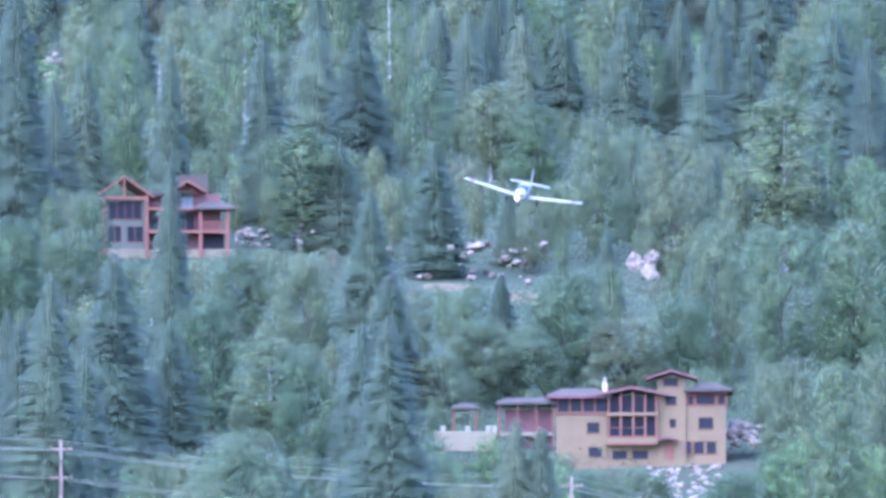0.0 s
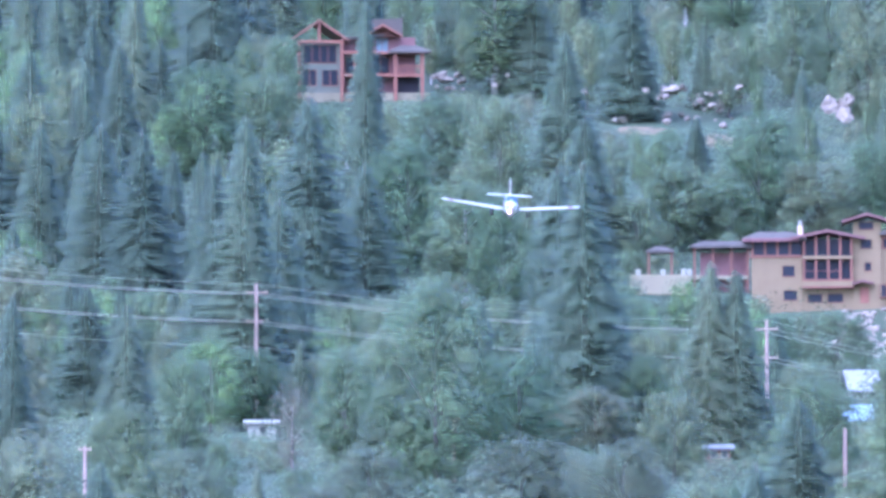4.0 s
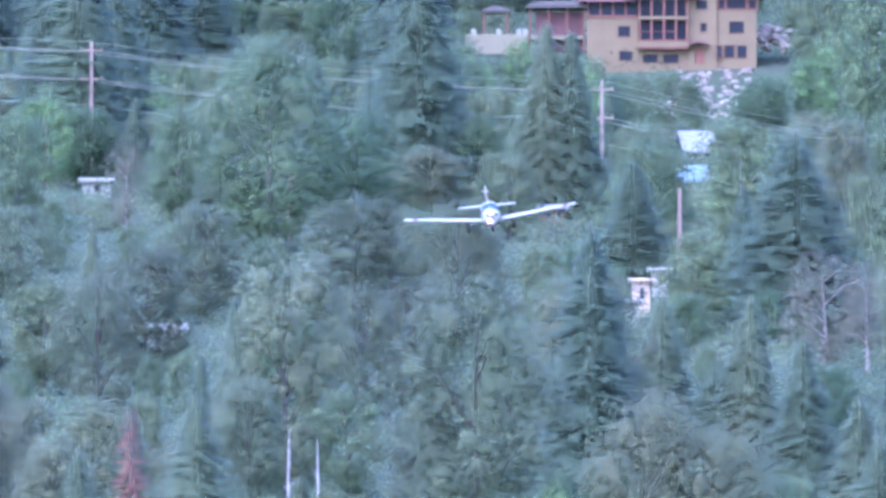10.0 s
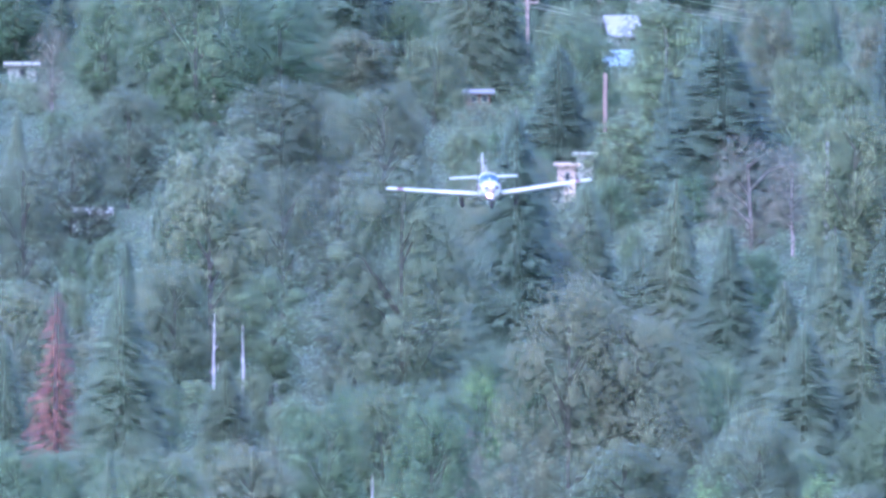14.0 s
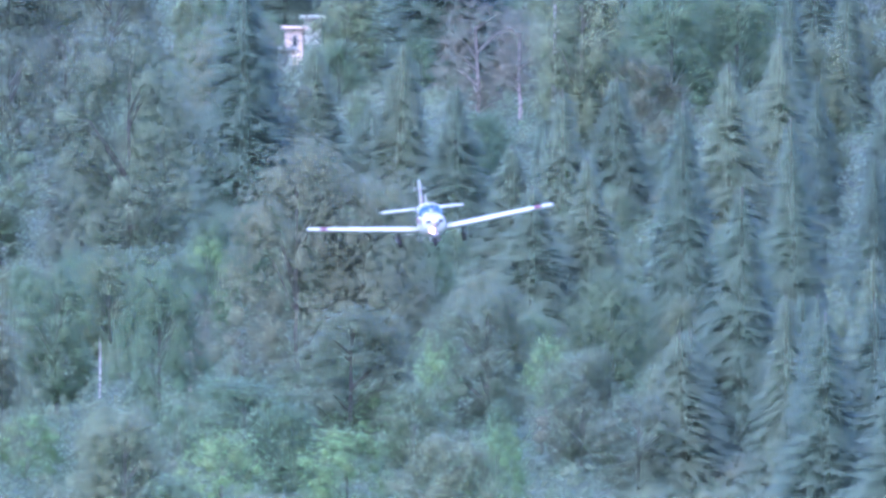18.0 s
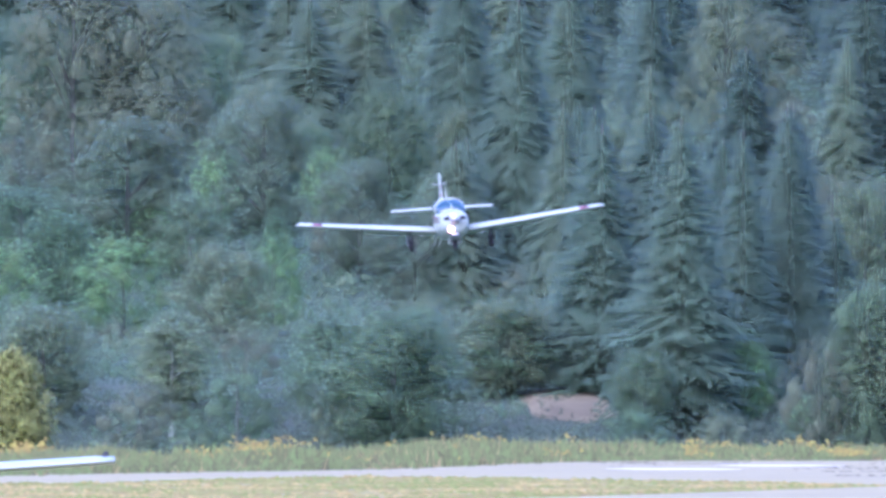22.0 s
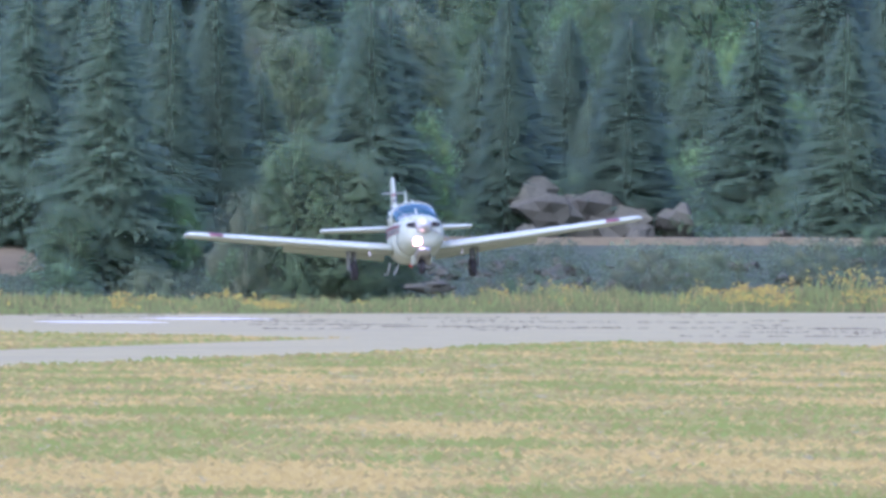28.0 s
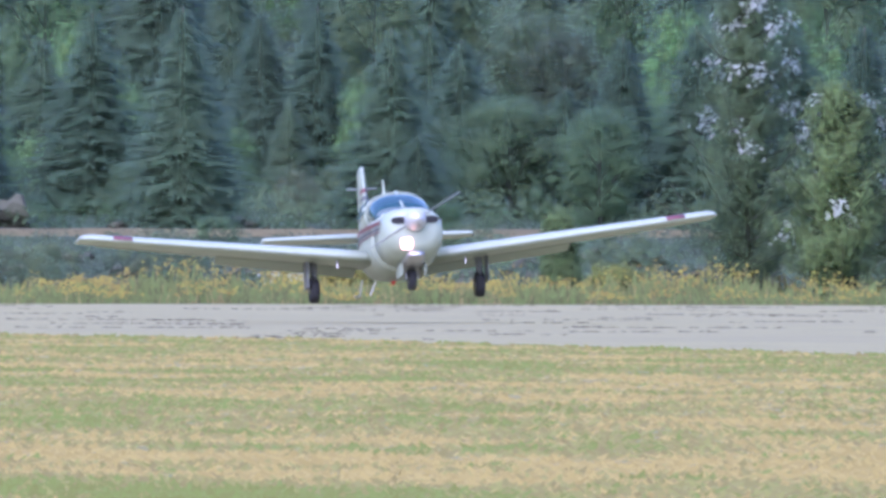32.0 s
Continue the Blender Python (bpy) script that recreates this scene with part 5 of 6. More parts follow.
road_strip()
p = site(4.413, 0.0, 936)
drape("soil_patch", (p.x, p.y, 2.4, 9), 0.35, "soil", "bare brown soil on the river bank")
for az, up, d, s, st in ((6.165, 0.24, 965, 2.0, (0.9, 0.8, 1.2)), (6.215, 0.20, 963, 1.9, (1.2, 0.8, 1.0)), (6.37, 0.19, 964, 2.4, (1.1, 0.8, 1.0)), (6.45, 0.17, 963, 2.0, (1.3, 0.8, 0.8)), (6.52, 0.13, 961, 1.2, (1.3, 0.8, 0.8)), (6.635, 0.18, 962, 1.5, (0.9, 0.8, 1.2)),
                         (6.20, 0.20, 966, 1.9, (0.8, 0.8, 1.15)), (6.24, 0.17, 963, 1.4, (0.9, 0.8, 0.9)), (6.15, 0.15, 962, 0.7, (1, 1, 1)), (6.34, 0.15, 964, 1.7, (0.7, 0.8, 1.5)), (6.40, 0.135, 963, 1.8, (0.9, 0.8, 1.2)), (6.47, 0.10, 962, 1.2, (1.2, 0.8, 0.8)),
                         (6.645, 0.13, 963, 1.3, (0.8, 0.8, 1.4)), (6.67, 0.09, 962, 0.8, (1, 0.8, 1)), (6.988, 0.135, 958, 0.75, (1.1, 0.8, 0.75)), (7.36, 0.13, 965, 1.3, (1.4, 1, 0.8)), (7.43, 0.10, 964, 1.2, (1, 1, 0.9)), (5.835, -0.04, 905, 0.9, (1.7, 1, 0.7)), (7.60, 0.11, 965, 0.9, (1.2, 1, 0.8)), (5.3, 0.04, 940, 0.8, (1.6, 1, 0.7)), (5.55, 0.08, 958, 0.9, (1.4, 1, 0.8)), (8.3, 0.08, 962, 0.8, (1.6, 1, 0.7))):
    p = site(az, up, d)
    rock(p.x, p.y, s, True, "weathered grey rock outcrop on the wooded bank", z=p.z, stretch=st)
random.seed(21)
def riprap():
    """Broken stone heaped along the foot of the bank, in one sheet of stones."""
    rng = random.Random(21)
    v, f = [], []
    for i in range(420):
        az = 5.55 + 1.35 * rng.random() if i < 200 else 6.9 + 2.3 * rng.random()
        x, y = far_place(az, 899 + 34 * rng.random())
        size, m = rng.uniform(0.3, 0.85), GREY_ROCKS[rng.randrange(5)]
        place = pose(x, y, height(x, y) + 0.12 * size, rng.uniform(-20, 20), rng.uniform(-20, 20), rng.random() * 360) @ Matrix.Diagonal((size * 1.3, size, size * 0.8, 1))
        n = len(v)
        v.extend(tuple(place @ p.co) for p in m.vertices)
        f.extend(tuple(n + k for k in p.vertices) for p in m.polygons)
    tagged(new("riprap", mesh_of("riprap", v, f, (M["rock"],))), "dark grey broken stone along the river bank", "stones", kind="stuff")


riprap()



# ---- trees that can be told apart: kind, degrees to the right, degrees up to the top, breadth in degrees, degrees up to where the growth before it begins ----
for row in (
    ("fir", 0.842, 4.244, 0.259, 3.505), ("pine", 0.962, 3.893, 0.222, 3.524), ("cedar", 1.064, 3.958, 0.185, 3.616),
    ("birch", 1.202, 4.023, 0.185, 3.58), ("cedar", 1.341, 4.023, 0.166, 3.524), ("birch", 1.535, 4.125, 0.203, 3.654),
    ("fir", 1.655, 4.024, 0.222, 3.562), ("pine", 1.821, 4.061, 0.24, 3.691), ("birch", 1.766, 3.738, 0.277, 3.359),
    ("fir", 1.969, 4.08, 0.222, 3.655), ("birch", 2.08, 4.099, 0.185, 3.729), ("birch", 2.191, 3.933, 0.203, 3.563),
    ("pine", 2.32, 4.118, 0.203, 3.767), ("birch", 2.394, 3.878, 0.185, 3.619), ("cedar", 2.505, 4.1, 0.222, 3.693),
):
    stand(*row)
for row in (
    ("birch", 2.542, 3.804, 0.222, 3.545), ("fir", 2.634, 4.063, 0.185, 3.786), ("birch", 2.745, 3.786, 0.222, 3.398),
    ("cedar", 2.837, 4.12, 0.203, 3.731), ("broad", 2.985, 3.713, 0.24, 3.288), ("pine", 3.087, 4.009, 0.185, 3.658),
    ("fir", 3.244, 4.029, 0.185, 3.733), ("birch", 3.355, 3.862, 0.314, 3.4), ("cedar", 3.521, 4.104, 0.24, 3.678),
    ("pine", 3.632, 4.03, 0.203, 3.623), ("birch", 3.576, 3.419, 0.296, 2.956), ("birch", 3.336, 3.437, 0.314, 2.955),
    ("broad", 3.133, 3.436, 0.24, 3.029), ("fir", 1.895, 3.673, 0.24, 3.322), ("fir", 2.209, 3.674, 0.203, 3.341),
):
    stand(*row)
for row in (
    ("fir", 1.997, 3.525, 0.203, 3.174), ("fir", 1.341, 3.644, 0.185, 2.988), ("fir", 0.934, 3.265, 0.333, 2.507),
    ("fir", 1.156, 3.321, 0.351, 2.655), ("fir", 0.842, 3.099, 0.24, 2.47), ("fir", 1.341, 3.099, 0.277, 2.656),
    ("fir", 1.045, 2.988, 0.333, 2.471), ("broad", 1.479, 3.173, 0.277, 2.841), ("birch", 1.664, 3.063, 0.277, 2.73),
    ("broad", 1.784, 2.989, 0.259, 2.656), ("broad", 0.823, 3.431, 0.277, 3.136), ("broad", 1.008, 3.394, 0.277, 3.173),
    ("broad", 1.562, 3.321, 0.259, 3.099), ("broad", 1.784, 3.303, 0.277, 3.026), ("fir", 1.969, 3.082, 0.24, 2.619),
):
    stand(*row)
for row in (
    ("fir", 2.061, 3.248, 0.277, 2.878), ("broad", 2.357, 3.101, 0.277, 2.879), ("broad", 2.228, 2.99, 0.24, 2.805),
    ("broad", 2.542, 3.027, 0.24, 2.861), ("fir", 2.422, 3.249, 0.111, 3.083), ("broad", 2.634, 3.268, 0.333, 2.954),
    ("broad", 2.819, 3.102, 0.296, 2.899), ("broad", 3.004, 3.177, 0.277, 2.936), ("broad", 3.373, 2.956, 0.24, 2.659),
    ("birch", 3.521, 2.956, 0.259, 2.493), ("lime", 3.428, 2.715, 0.333, 2.475), ("lime", 3.632, 2.679, 0.222, 2.475),
    ("broad", 3.668, 2.994, 0.222, 2.623), ("lime", 2.394, 2.713, 0.185, 2.565), ("snag", 1.307, 3.931, 0.055, 3.709),
):
    stand(*row)
for row in (
    ("snag", 1.586, 3.987, 0.055, 3.636), ("snag", 2.137, 3.822, 0.055, 3.674), ("snag", 2.834, 4.046, 0.055, 3.731),
    ("snag", 3.077, 3.991, 0.055, 3.713), ("snag", 3.244, 4.01, 0.055, 3.807), ("snag", 3.558, 2.845, 0.037, 2.641),
    ("fir", 0.462, 3.23, 0.277, 2.749), ("fir", 0.61, 3.211, 0.296, 2.694), ("fir", 0.425, 2.694, 0.24, 2.38),
    ("cedar", 0.554, 2.638, 0.24, 2.269), ("lime", 0.831, 2.528, 0.277, 2.269), ("broad", 0.961, 2.491, 0.24, 2.195),
    ("broad", 0.739, 2.472, 0.24, 2.195), ("cedar", 1.127, 2.519, 0.129, 2.306), ("broad", 1.275, 2.491, 0.259, 2.195),
):
    stand(*row)
for row in (
    ("broad", 1.57, 2.732, 0.481, 2.196), ("cedar", 1.404, 2.417, 0.222, 2.158), ("fir", 2.06, 3.102, 0.388, 2.363),
    ("birch", 1.838, 2.492, 0.37, 2.159), ("willow", 2.088, 2.363, 0.296, 2.159), ("willow", 2.346, 2.344, 0.259, 2.123),
    ("cedar", 2.457, 2.779, 0.259, 2.252), ("cedar", 2.553, 2.752, 0.24, 2.252), ("broad", 2.254, 2.474, 0.203, 2.196),
    ("cedar", 2.605, 2.419, 0.203, 2.197), ("bush", 2.771, 2.66, 0.092, 2.586), ("broad", 2.882, 2.614, 0.24, 2.438),
    ("broad", 3.178, 2.587, 0.222, 2.42), ("lime", 2.531, 2.252, 0.166, 2.123), ("cotton", 0.739, 2.176, 0.296, 1.899),
):
    stand(*row)
for row in (
    ("haze", 1.099, 2.38, 0.148, 2.103), ("bush", 1.025, 2.191, 0.203, 2.103), ("bush", 2.956, 2.323, 0.129, 2.279),
    ("bush", 2.96, 2.225, 0.148, 2.124), ("bush", 2.494, 2.119, 0.166, 2.049), ("broad", 2.928, 1.883, 0.203, 1.717),
    ("bush", 0.942, 1.825, 0.296, 1.678), ("broad", 0.554, 2.324, 0.259, 2.01), ("cedar", 0.462, 2.121, 0.222, 1.825),
    ("broad", 0.517, 2.028, 0.277, 1.825), ("cedar", 0.61, 1.899, 0.333, 1.641), ("broad", 0.831, 1.936, 0.296, 1.641),
    ("broad", 1.275, 2.121, 0.259, 1.9), ("cotton", 1.85, 2.218, 0.444, 1.839), ("cotton", 2.182, 2.209, 0.37, 1.802),
):
    stand(*row)
for row in (
    ("lime", 1.554, 2.236, 0.314, 2.06), ("cotton", 1.351, 2.18, 0.296, 1.875), ("cotton", 1.166, 2.06, 0.388, 1.69),
    ("willow", 1.61, 2.023, 0.499, 1.395), ("cotton", 1.85, 1.931, 0.259, 1.543), ("cotton", 2.238, 1.969, 0.536, 1.174),
    ("cotton", 2.035, 1.95, 0.296, 1.58), ("cotton", 1.0, 1.968, 0.296, 1.542), ("cotton", 1.499, 1.617, 0.277, 1.247),
    ("fir", 2.755, 2.321, 0.277, 1.969), ("fir", 2.617, 2.117, 0.388, 1.359), ("fir", 3.116, 2.238, 0.148, 1.915),
    ("fir", 3.291, 2.415, 0.462, 1.896), ("birch", 3.106, 2.479, 0.314, 2.026), ("birch", 2.959, 2.09, 0.277, 1.803),
):
    stand(*row)
for row in (
    ("cedar", 2.848, 1.877, 0.24, 1.544), ("haze", 3.374, 2.026, 0.333, 1.656), ("haze", 3.522, 1.98, 0.203, 1.712),
    ("snag", 3.633, 2.045, 0.074, 1.767), ("broad", 3.697, 2.268, 0.351, 1.805), ("broad", 3.531, 2.286, 0.24, 2.026),
    ("cedar", 3.125, 1.878, 0.296, 1.433), ("cedar", 3.31, 1.748, 0.296, 1.286), ("cedar", 3.032, 1.674, 0.24, 1.433),
    ("cedar", 3.494, 1.545, 0.314, 1.138), ("cedar", 3.66, 1.731, 0.314, 1.175), ("willow", 2.792, 1.572, 0.481, 0.952),
    ("willow", 3.014, 1.47, 0.462, 0.934), ("rust", 1.111, 1.515, 0.24, 1.007), ("cedar", 1.323, 1.561, 0.388, 0.988),
):
    stand(*row)
for row in (
    ("birch", 1.813, 1.589, 0.296, 1.247), ("snag", 1.721, 1.395, 0.074, 1.136), ("snag", 1.628, 1.432, 0.055, 1.173),
    ("snag", 1.831, 1.358, 0.055, 1.21), ("cedar", 0.945, 1.376, 0.203, 1.007), ("cedar", 1.665, 1.284, 0.222, 1.025),
    ("broad", 2.33, 1.211, 0.388, 0.933), ("broad", 2.109, 1.201, 0.314, 0.933), ("lime", 2.497, 1.248, 0.24, 0.952),
    ("cotton", 2.09, 1.543, 0.37, 1.155), ("cedar", 4.205, 1.82, 0.351, 1.264), ("willow", 3.919, 1.847, 0.351, 1.56),
    ("cedar", 4.057, 1.69, 0.314, 1.042), ("cedar", 3.836, 1.764, 0.259, 1.412), ("cedar", 4.371, 1.913, 0.314, 1.302),
):
    stand(*row)
for row in (
    ("broad", 3.725, 2.134, 0.351, 1.634), ("snag", 3.632, 2.041, 0.074, 1.578), ("broad", 4.02, 2.079, 0.37, 1.727),
    ("fir", 4.417, 1.635, 0.259, 1.005), ("cedar", 4.242, 1.413, 0.388, 0.709), ("cedar", 3.743, 1.504, 0.296, 1.041),
    ("cedar", 3.559, 1.411, 0.351, 1.004), ("broad", 3.817, 1.134, 0.296, 0.819), ("cotton", 3.411, 1.097, 0.425, 0.708),
    ("cotton", 2.967, 1.022, 0.499, 0.615), ("lime", 3.244, 0.911, 0.222, 0.671), ("lime", 2.746, 0.726, 0.259, 0.522),
    ("lime", 3.041, 0.745, 0.24, 0.523), ("broad", 3.171, 0.763, 0.277, 0.523), ("cedar", 4.057, 0.931, 0.351, 0.523),
):
    stand(*row)
for row in (
    ("cedar", 4.39, 1.061, 0.259, 0.523), ("lime", 3.605, 0.912, 0.185, 0.708), ("willow", 1.748, 1.003, 0.388, 0.67),
    ("broad", 2.007, 1.151, 0.296, 0.781), ("broad", 2.339, 1.179, 0.333, 0.707), ("haze", 2.441, 1.077, 0.166, 0.781),
    ("broad", 2.173, 1.206, 0.277, 0.892), ("lime", 1.914, 0.67, 0.24, 0.467), ("broad", 2.616, 0.781, 0.37, 0.522),
    ("snag", 2.145, 0.91, 0.055, 0.744), ("lime", 2.541, 0.61, 0.351, 0.314), ("broad", 2.763, 0.703, 0.277, 0.425),
    ("lime", 2.948, 0.629, 0.37, 0.333), ("broad", 3.28, 0.61, 0.388, 0.314), ("lime", 3.446, 0.629, 0.277, 0.351),
):
    stand(*row)
for row in (
    ("birch", 3.114, 0.351, 0.314, 0.055), ("broad", 2.689, 0.388, 0.388, 0.092), ("broad", 3.631, 0.37, 0.333, 0.055),
    ("broad", 3.871, 0.388, 0.333, 0.055), ("fir", 4.518, 1.0, 0.351, 0.278), ("fir", 4.777, 1.019, 0.425, 0.241),
    ("fir", 4.98, 0.983, 0.296, 0.278), ("cedar", 4.444, 1.056, 0.24, 0.685), ("cedar", 4.075, 0.926, 0.314, 0.574),
    ("cotton", 3.908, 0.74, 0.314, 0.426), ("cotton", 3.724, 0.888, 0.314, 0.574), ("willow", 4.924, 1.502, 0.351, 1.057),
    ("broad", 4.185, 0.426, 0.37, 0.148), ("lime", 4.795, 0.315, 0.314, 0.185), ("broad", 2.227, 0.665, 0.333, 0.314),
):
    stand(*row)
for row in (
    ("broad", 2.393, 0.462, 0.296, 0.185), ("cedar", 4.675, 1.19, 0.333, 0.504), ("fir", 5.136, 1.061, 0.37, 0.356),
    ("snag", 4.946, 1.014, 0.037, 0.838), ("fir", 4.989, 1.246, 0.296, 0.838), ("willow", 5.026, 1.358, 0.314, 1.079),
    ("broad", 5.377, 0.82, 0.277, 0.431), ("cedar", 5.321, 1.284, 0.259, 0.839), ("broad", 5.386, 0.505, 0.296, -0.015),
    ("lime", 4.749, 0.3, 0.24, 0.189), ("lime", 4.989, 0.291, 0.222, 0.041), ("broad", 4.656, 0.245, 0.222, 0.022),
    ("bush", 5.229, 0.282, 0.24, -0.052), ("bush", 5.377, 0.115, 0.222, -0.052), ("broad", 4.213, 0.393, 0.388, 0.096),
):
    stand(*row)
for row in (
    ("broad", 3.843, 0.393, 0.499, -0.07), ("birch", 3.123, 0.374, 0.314, 0.133), ("broad", 2.698, 0.411, 0.388, 0.133),
    ("cedar", 4.083, 0.948, 0.259, 0.615), ("bush", 3.695, 0.115, 0.333, -0.07), ("bush", 3.326, 0.189, 0.351, -0.052),
    ("bush", 3.012, 0.133, 0.333, -0.052), ("fir", 4.493, 1.059, 0.296, 0.355), ("fir", 4.696, 1.041, 0.425, 0.355),
    ("fir", 5.139, 1.06, 0.333, 0.318), ("fir", 4.917, 0.948, 0.277, 0.466), ("willow", 5.398, 0.819, 0.185, 0.541),
    ("fir", 5.638, 0.912, 0.388, 0.318), ("lime", 5.823, 0.56, 0.222, 0.207), ("cedar", 5.989, 0.801, 0.277, 0.356),
):
    stand(*row)
for row in (
    ("broad", 5.527, 0.43, 0.407, 0.021), ("broad", 5.435, 0.114, 0.259, -0.053), ("lime", 4.982, 0.299, 0.203, 0.058),
    ("fir", 6.081, 1.025, 0.222, 0.356), ("fir", 5.287, 0.689, 0.296, 0.244), ("broad", 5.693, 0.318, 0.277, 0.021),
    ("bush", 4.622, 0.058, 0.277, -0.09), ("bush", 4.917, 0.04, 0.24, -0.09), ("bush", 5.213, 0.095, 0.222, -0.072),
    ("fir", 5.7, 0.898, 0.388, 0.359), ("broad", 5.515, 0.424, 0.388, 0.025), ("cedar", 5.838, 0.564, 0.222, 0.285),
    ("snag", 5.943, 0.787, 0.03, 0.638), ("fir", 6.088, 0.806, 0.388, 0.36), ("fir", 6.476, 0.862, 0.351, 0.304),
):
    stand(*row)
for row in (
    ("cedar", 6.346, 0.62, 0.166, 0.36), ("fir", 6.272, 0.88, 0.277, 0.434), ("cedar", 6.734, 0.769, 0.37, 0.397),
    ("lime", 6.577, 0.509, 0.176, 0.267), ("lime", 6.716, 0.444, 0.222, 0.267), ("lime", 7.03, 0.612, 0.25, 0.286),
    ("fir", 6.9, 0.863, 0.37, 0.36), ("fir", 7.196, 0.882, 0.351, 0.305), ("lime", 7.27, 0.361, 0.203, 0.212),
    ("broad", 6.051, 0.49, 0.24, 0.36), ("broad", 5.293, 0.303, 0.24, 0.025), ("lime", 5.219, 0.099, 0.259, -0.031),
    ("lime", 7.141, 0.379, 0.222, 0.249), ("lime", 5.995, 0.304, 0.148, 0.174), ("bush", 6.549, 0.118, 0.277, -0.031),
):
    stand(*row)
for row in (
    ("bush", 6.753, 0.1, 0.277, -0.031), ("bush", 7.104, 0.137, 0.296, -0.012), ("lime", 7.35, 0.481, 0.194, 0.304),
    ("cedar", 7.544, 0.574, 0.166, 0.341), ("lime", 7.775, 0.64, 0.203, 0.304), ("fir", 7.211, 0.806, 0.351, 0.359),
    ("fir", 7.452, 0.863, 0.333, 0.434), ("fir", 7.636, 0.882, 0.296, 0.434), ("fir", 7.876, 0.808, 0.351, 0.304),
    ("broad", 8.264, 0.584, 0.407, 0.286), ("fir", 8.098, 0.771, 0.351, 0.36), ("cotton", 8.32, 0.864, 0.296, 0.584),
    ("cotton", 8.449, 0.809, 0.314, 0.529), ("fir", 7.969, 0.453, 0.314, 0.211), ("broad", 8.061, 0.239, 0.129, 0.099),
):
    stand(*row)
for row in (
    ("broad", 8.56, 0.547, 0.296, 0.211), ("broad", 7.027, 0.359, 0.222, 0.21), ("broad", 7.729, 0.36, 0.222, 0.229),
    ("fir", 8.003, 0.821, 0.314, 0.411), ("cotton", 8.373, 0.868, 0.277, 0.579), ("broad", 8.262, 0.579, 0.296, 0.28),
    ("lime", 8.761, 0.58, 0.351, 0.28), ("fir", 8.446, 0.616, 0.314, 0.299), ("broad", 8.132, 0.467, 0.277, 0.261),
    ("fir", 8.89, 0.823, 0.388, 0.337), ("fir", 8.631, 0.785, 0.351, 0.336), ("broad", 8.557, 0.542, 0.333, 0.262),
    ("fir", 9.185, 0.842, 0.407, 0.281), ("fir", 9.425, 0.824, 0.351, 0.262), ("broad", 9.056, 0.524, 0.351, 0.243),
):
    stand(*row)
for row in (
    ("broad", 9.333, 0.487, 0.351, 0.225), ("bush", 7.301, 0.186, 0.24, 0.075), ("bush", 8.132, 0.168, 0.277, 0.056),
    ("bush", 8.631, 0.15, 0.296, 0.037), ("bush", 9.222, 0.187, 0.37, 0.056),
):
    stand(*row)


# ---- the wood that fills the hillside between the trees above ----
def along(table, d):
    for (d0, v0), (d1, v1) in zip(table, table[1:]):
        if d0 <= d <= d1:
            return v0 + (v1 - v0) * (d - d0) / (d1 - d0)
    return table[0][1] if d < table[0][0] else table[-1][1]


LEFT_EDGE = ((890, 1.9), (950, 1.7), (1050, 1.2), (1150, 0.6), (1300, 0.3), (1500, 0.0), (2600, -0.15))
RIGHT_EDGE = ((890, 10.0), (950, 10.0), (1120, 10.0), (1180, 8.8), (1260, 7.0), (1350, 6.2), (1450, 5.6), (1550, 4.9), (1700, 4.3), (2600, 4.1))


def mix_of_trees(az, d, r):
    """Which tree grows where: firs up the slope, broadleaf trees lower down, bushes at the bank."""
    if d < 985:
        return "bush" if r < 0.6 else ("lime" if r < 0.8 else "broad")
    if d < 1150:
        if az > 4.6:
            return "fir" if r < 0.3 else ("cedar" if r < 0.6 else ("broad" if r < 0.88 else "lime"))
        return "broad" if r < 0.45 else ("cedar" if r < 0.7 else ("willow" if r < 0.85 else "fir"))
    if d < 1450:
        if az > 3.2:
            return "cedar" if r < 0.5 else ("fir" if r < 0.8 else "broad")
        return "willow" if r < 0.45 else ("broad" if r < 0.75 else ("fir" if r < 0.9 else "cedar"))
    if d < 1750:
        return "broad" if r < 0.42 else ("fir" if r < 0.7 else ("willow" if r < 0.82 else "cedar"))
    return "fir" if r < 0.13 + (0.25 if az < 1.0 else 0) else ("broad" if r < 0.42 else ("birch" if r < 0.75 else ("cedar" if r < 0.86 else ("lime" if r < 0.97 else "snag"))))


# (from az, to az, nearest, farthest, highest top in degrees): ground where only low growth stands in front of a building or a clearing
LOW_GROWTH = [
    (2.19, 2.62, 1700, 1912, 2.675), (1.12, 1.58, 1880, 2094, 3.30), (2.03, 2.72, 1900, 2062, 3.205),
]


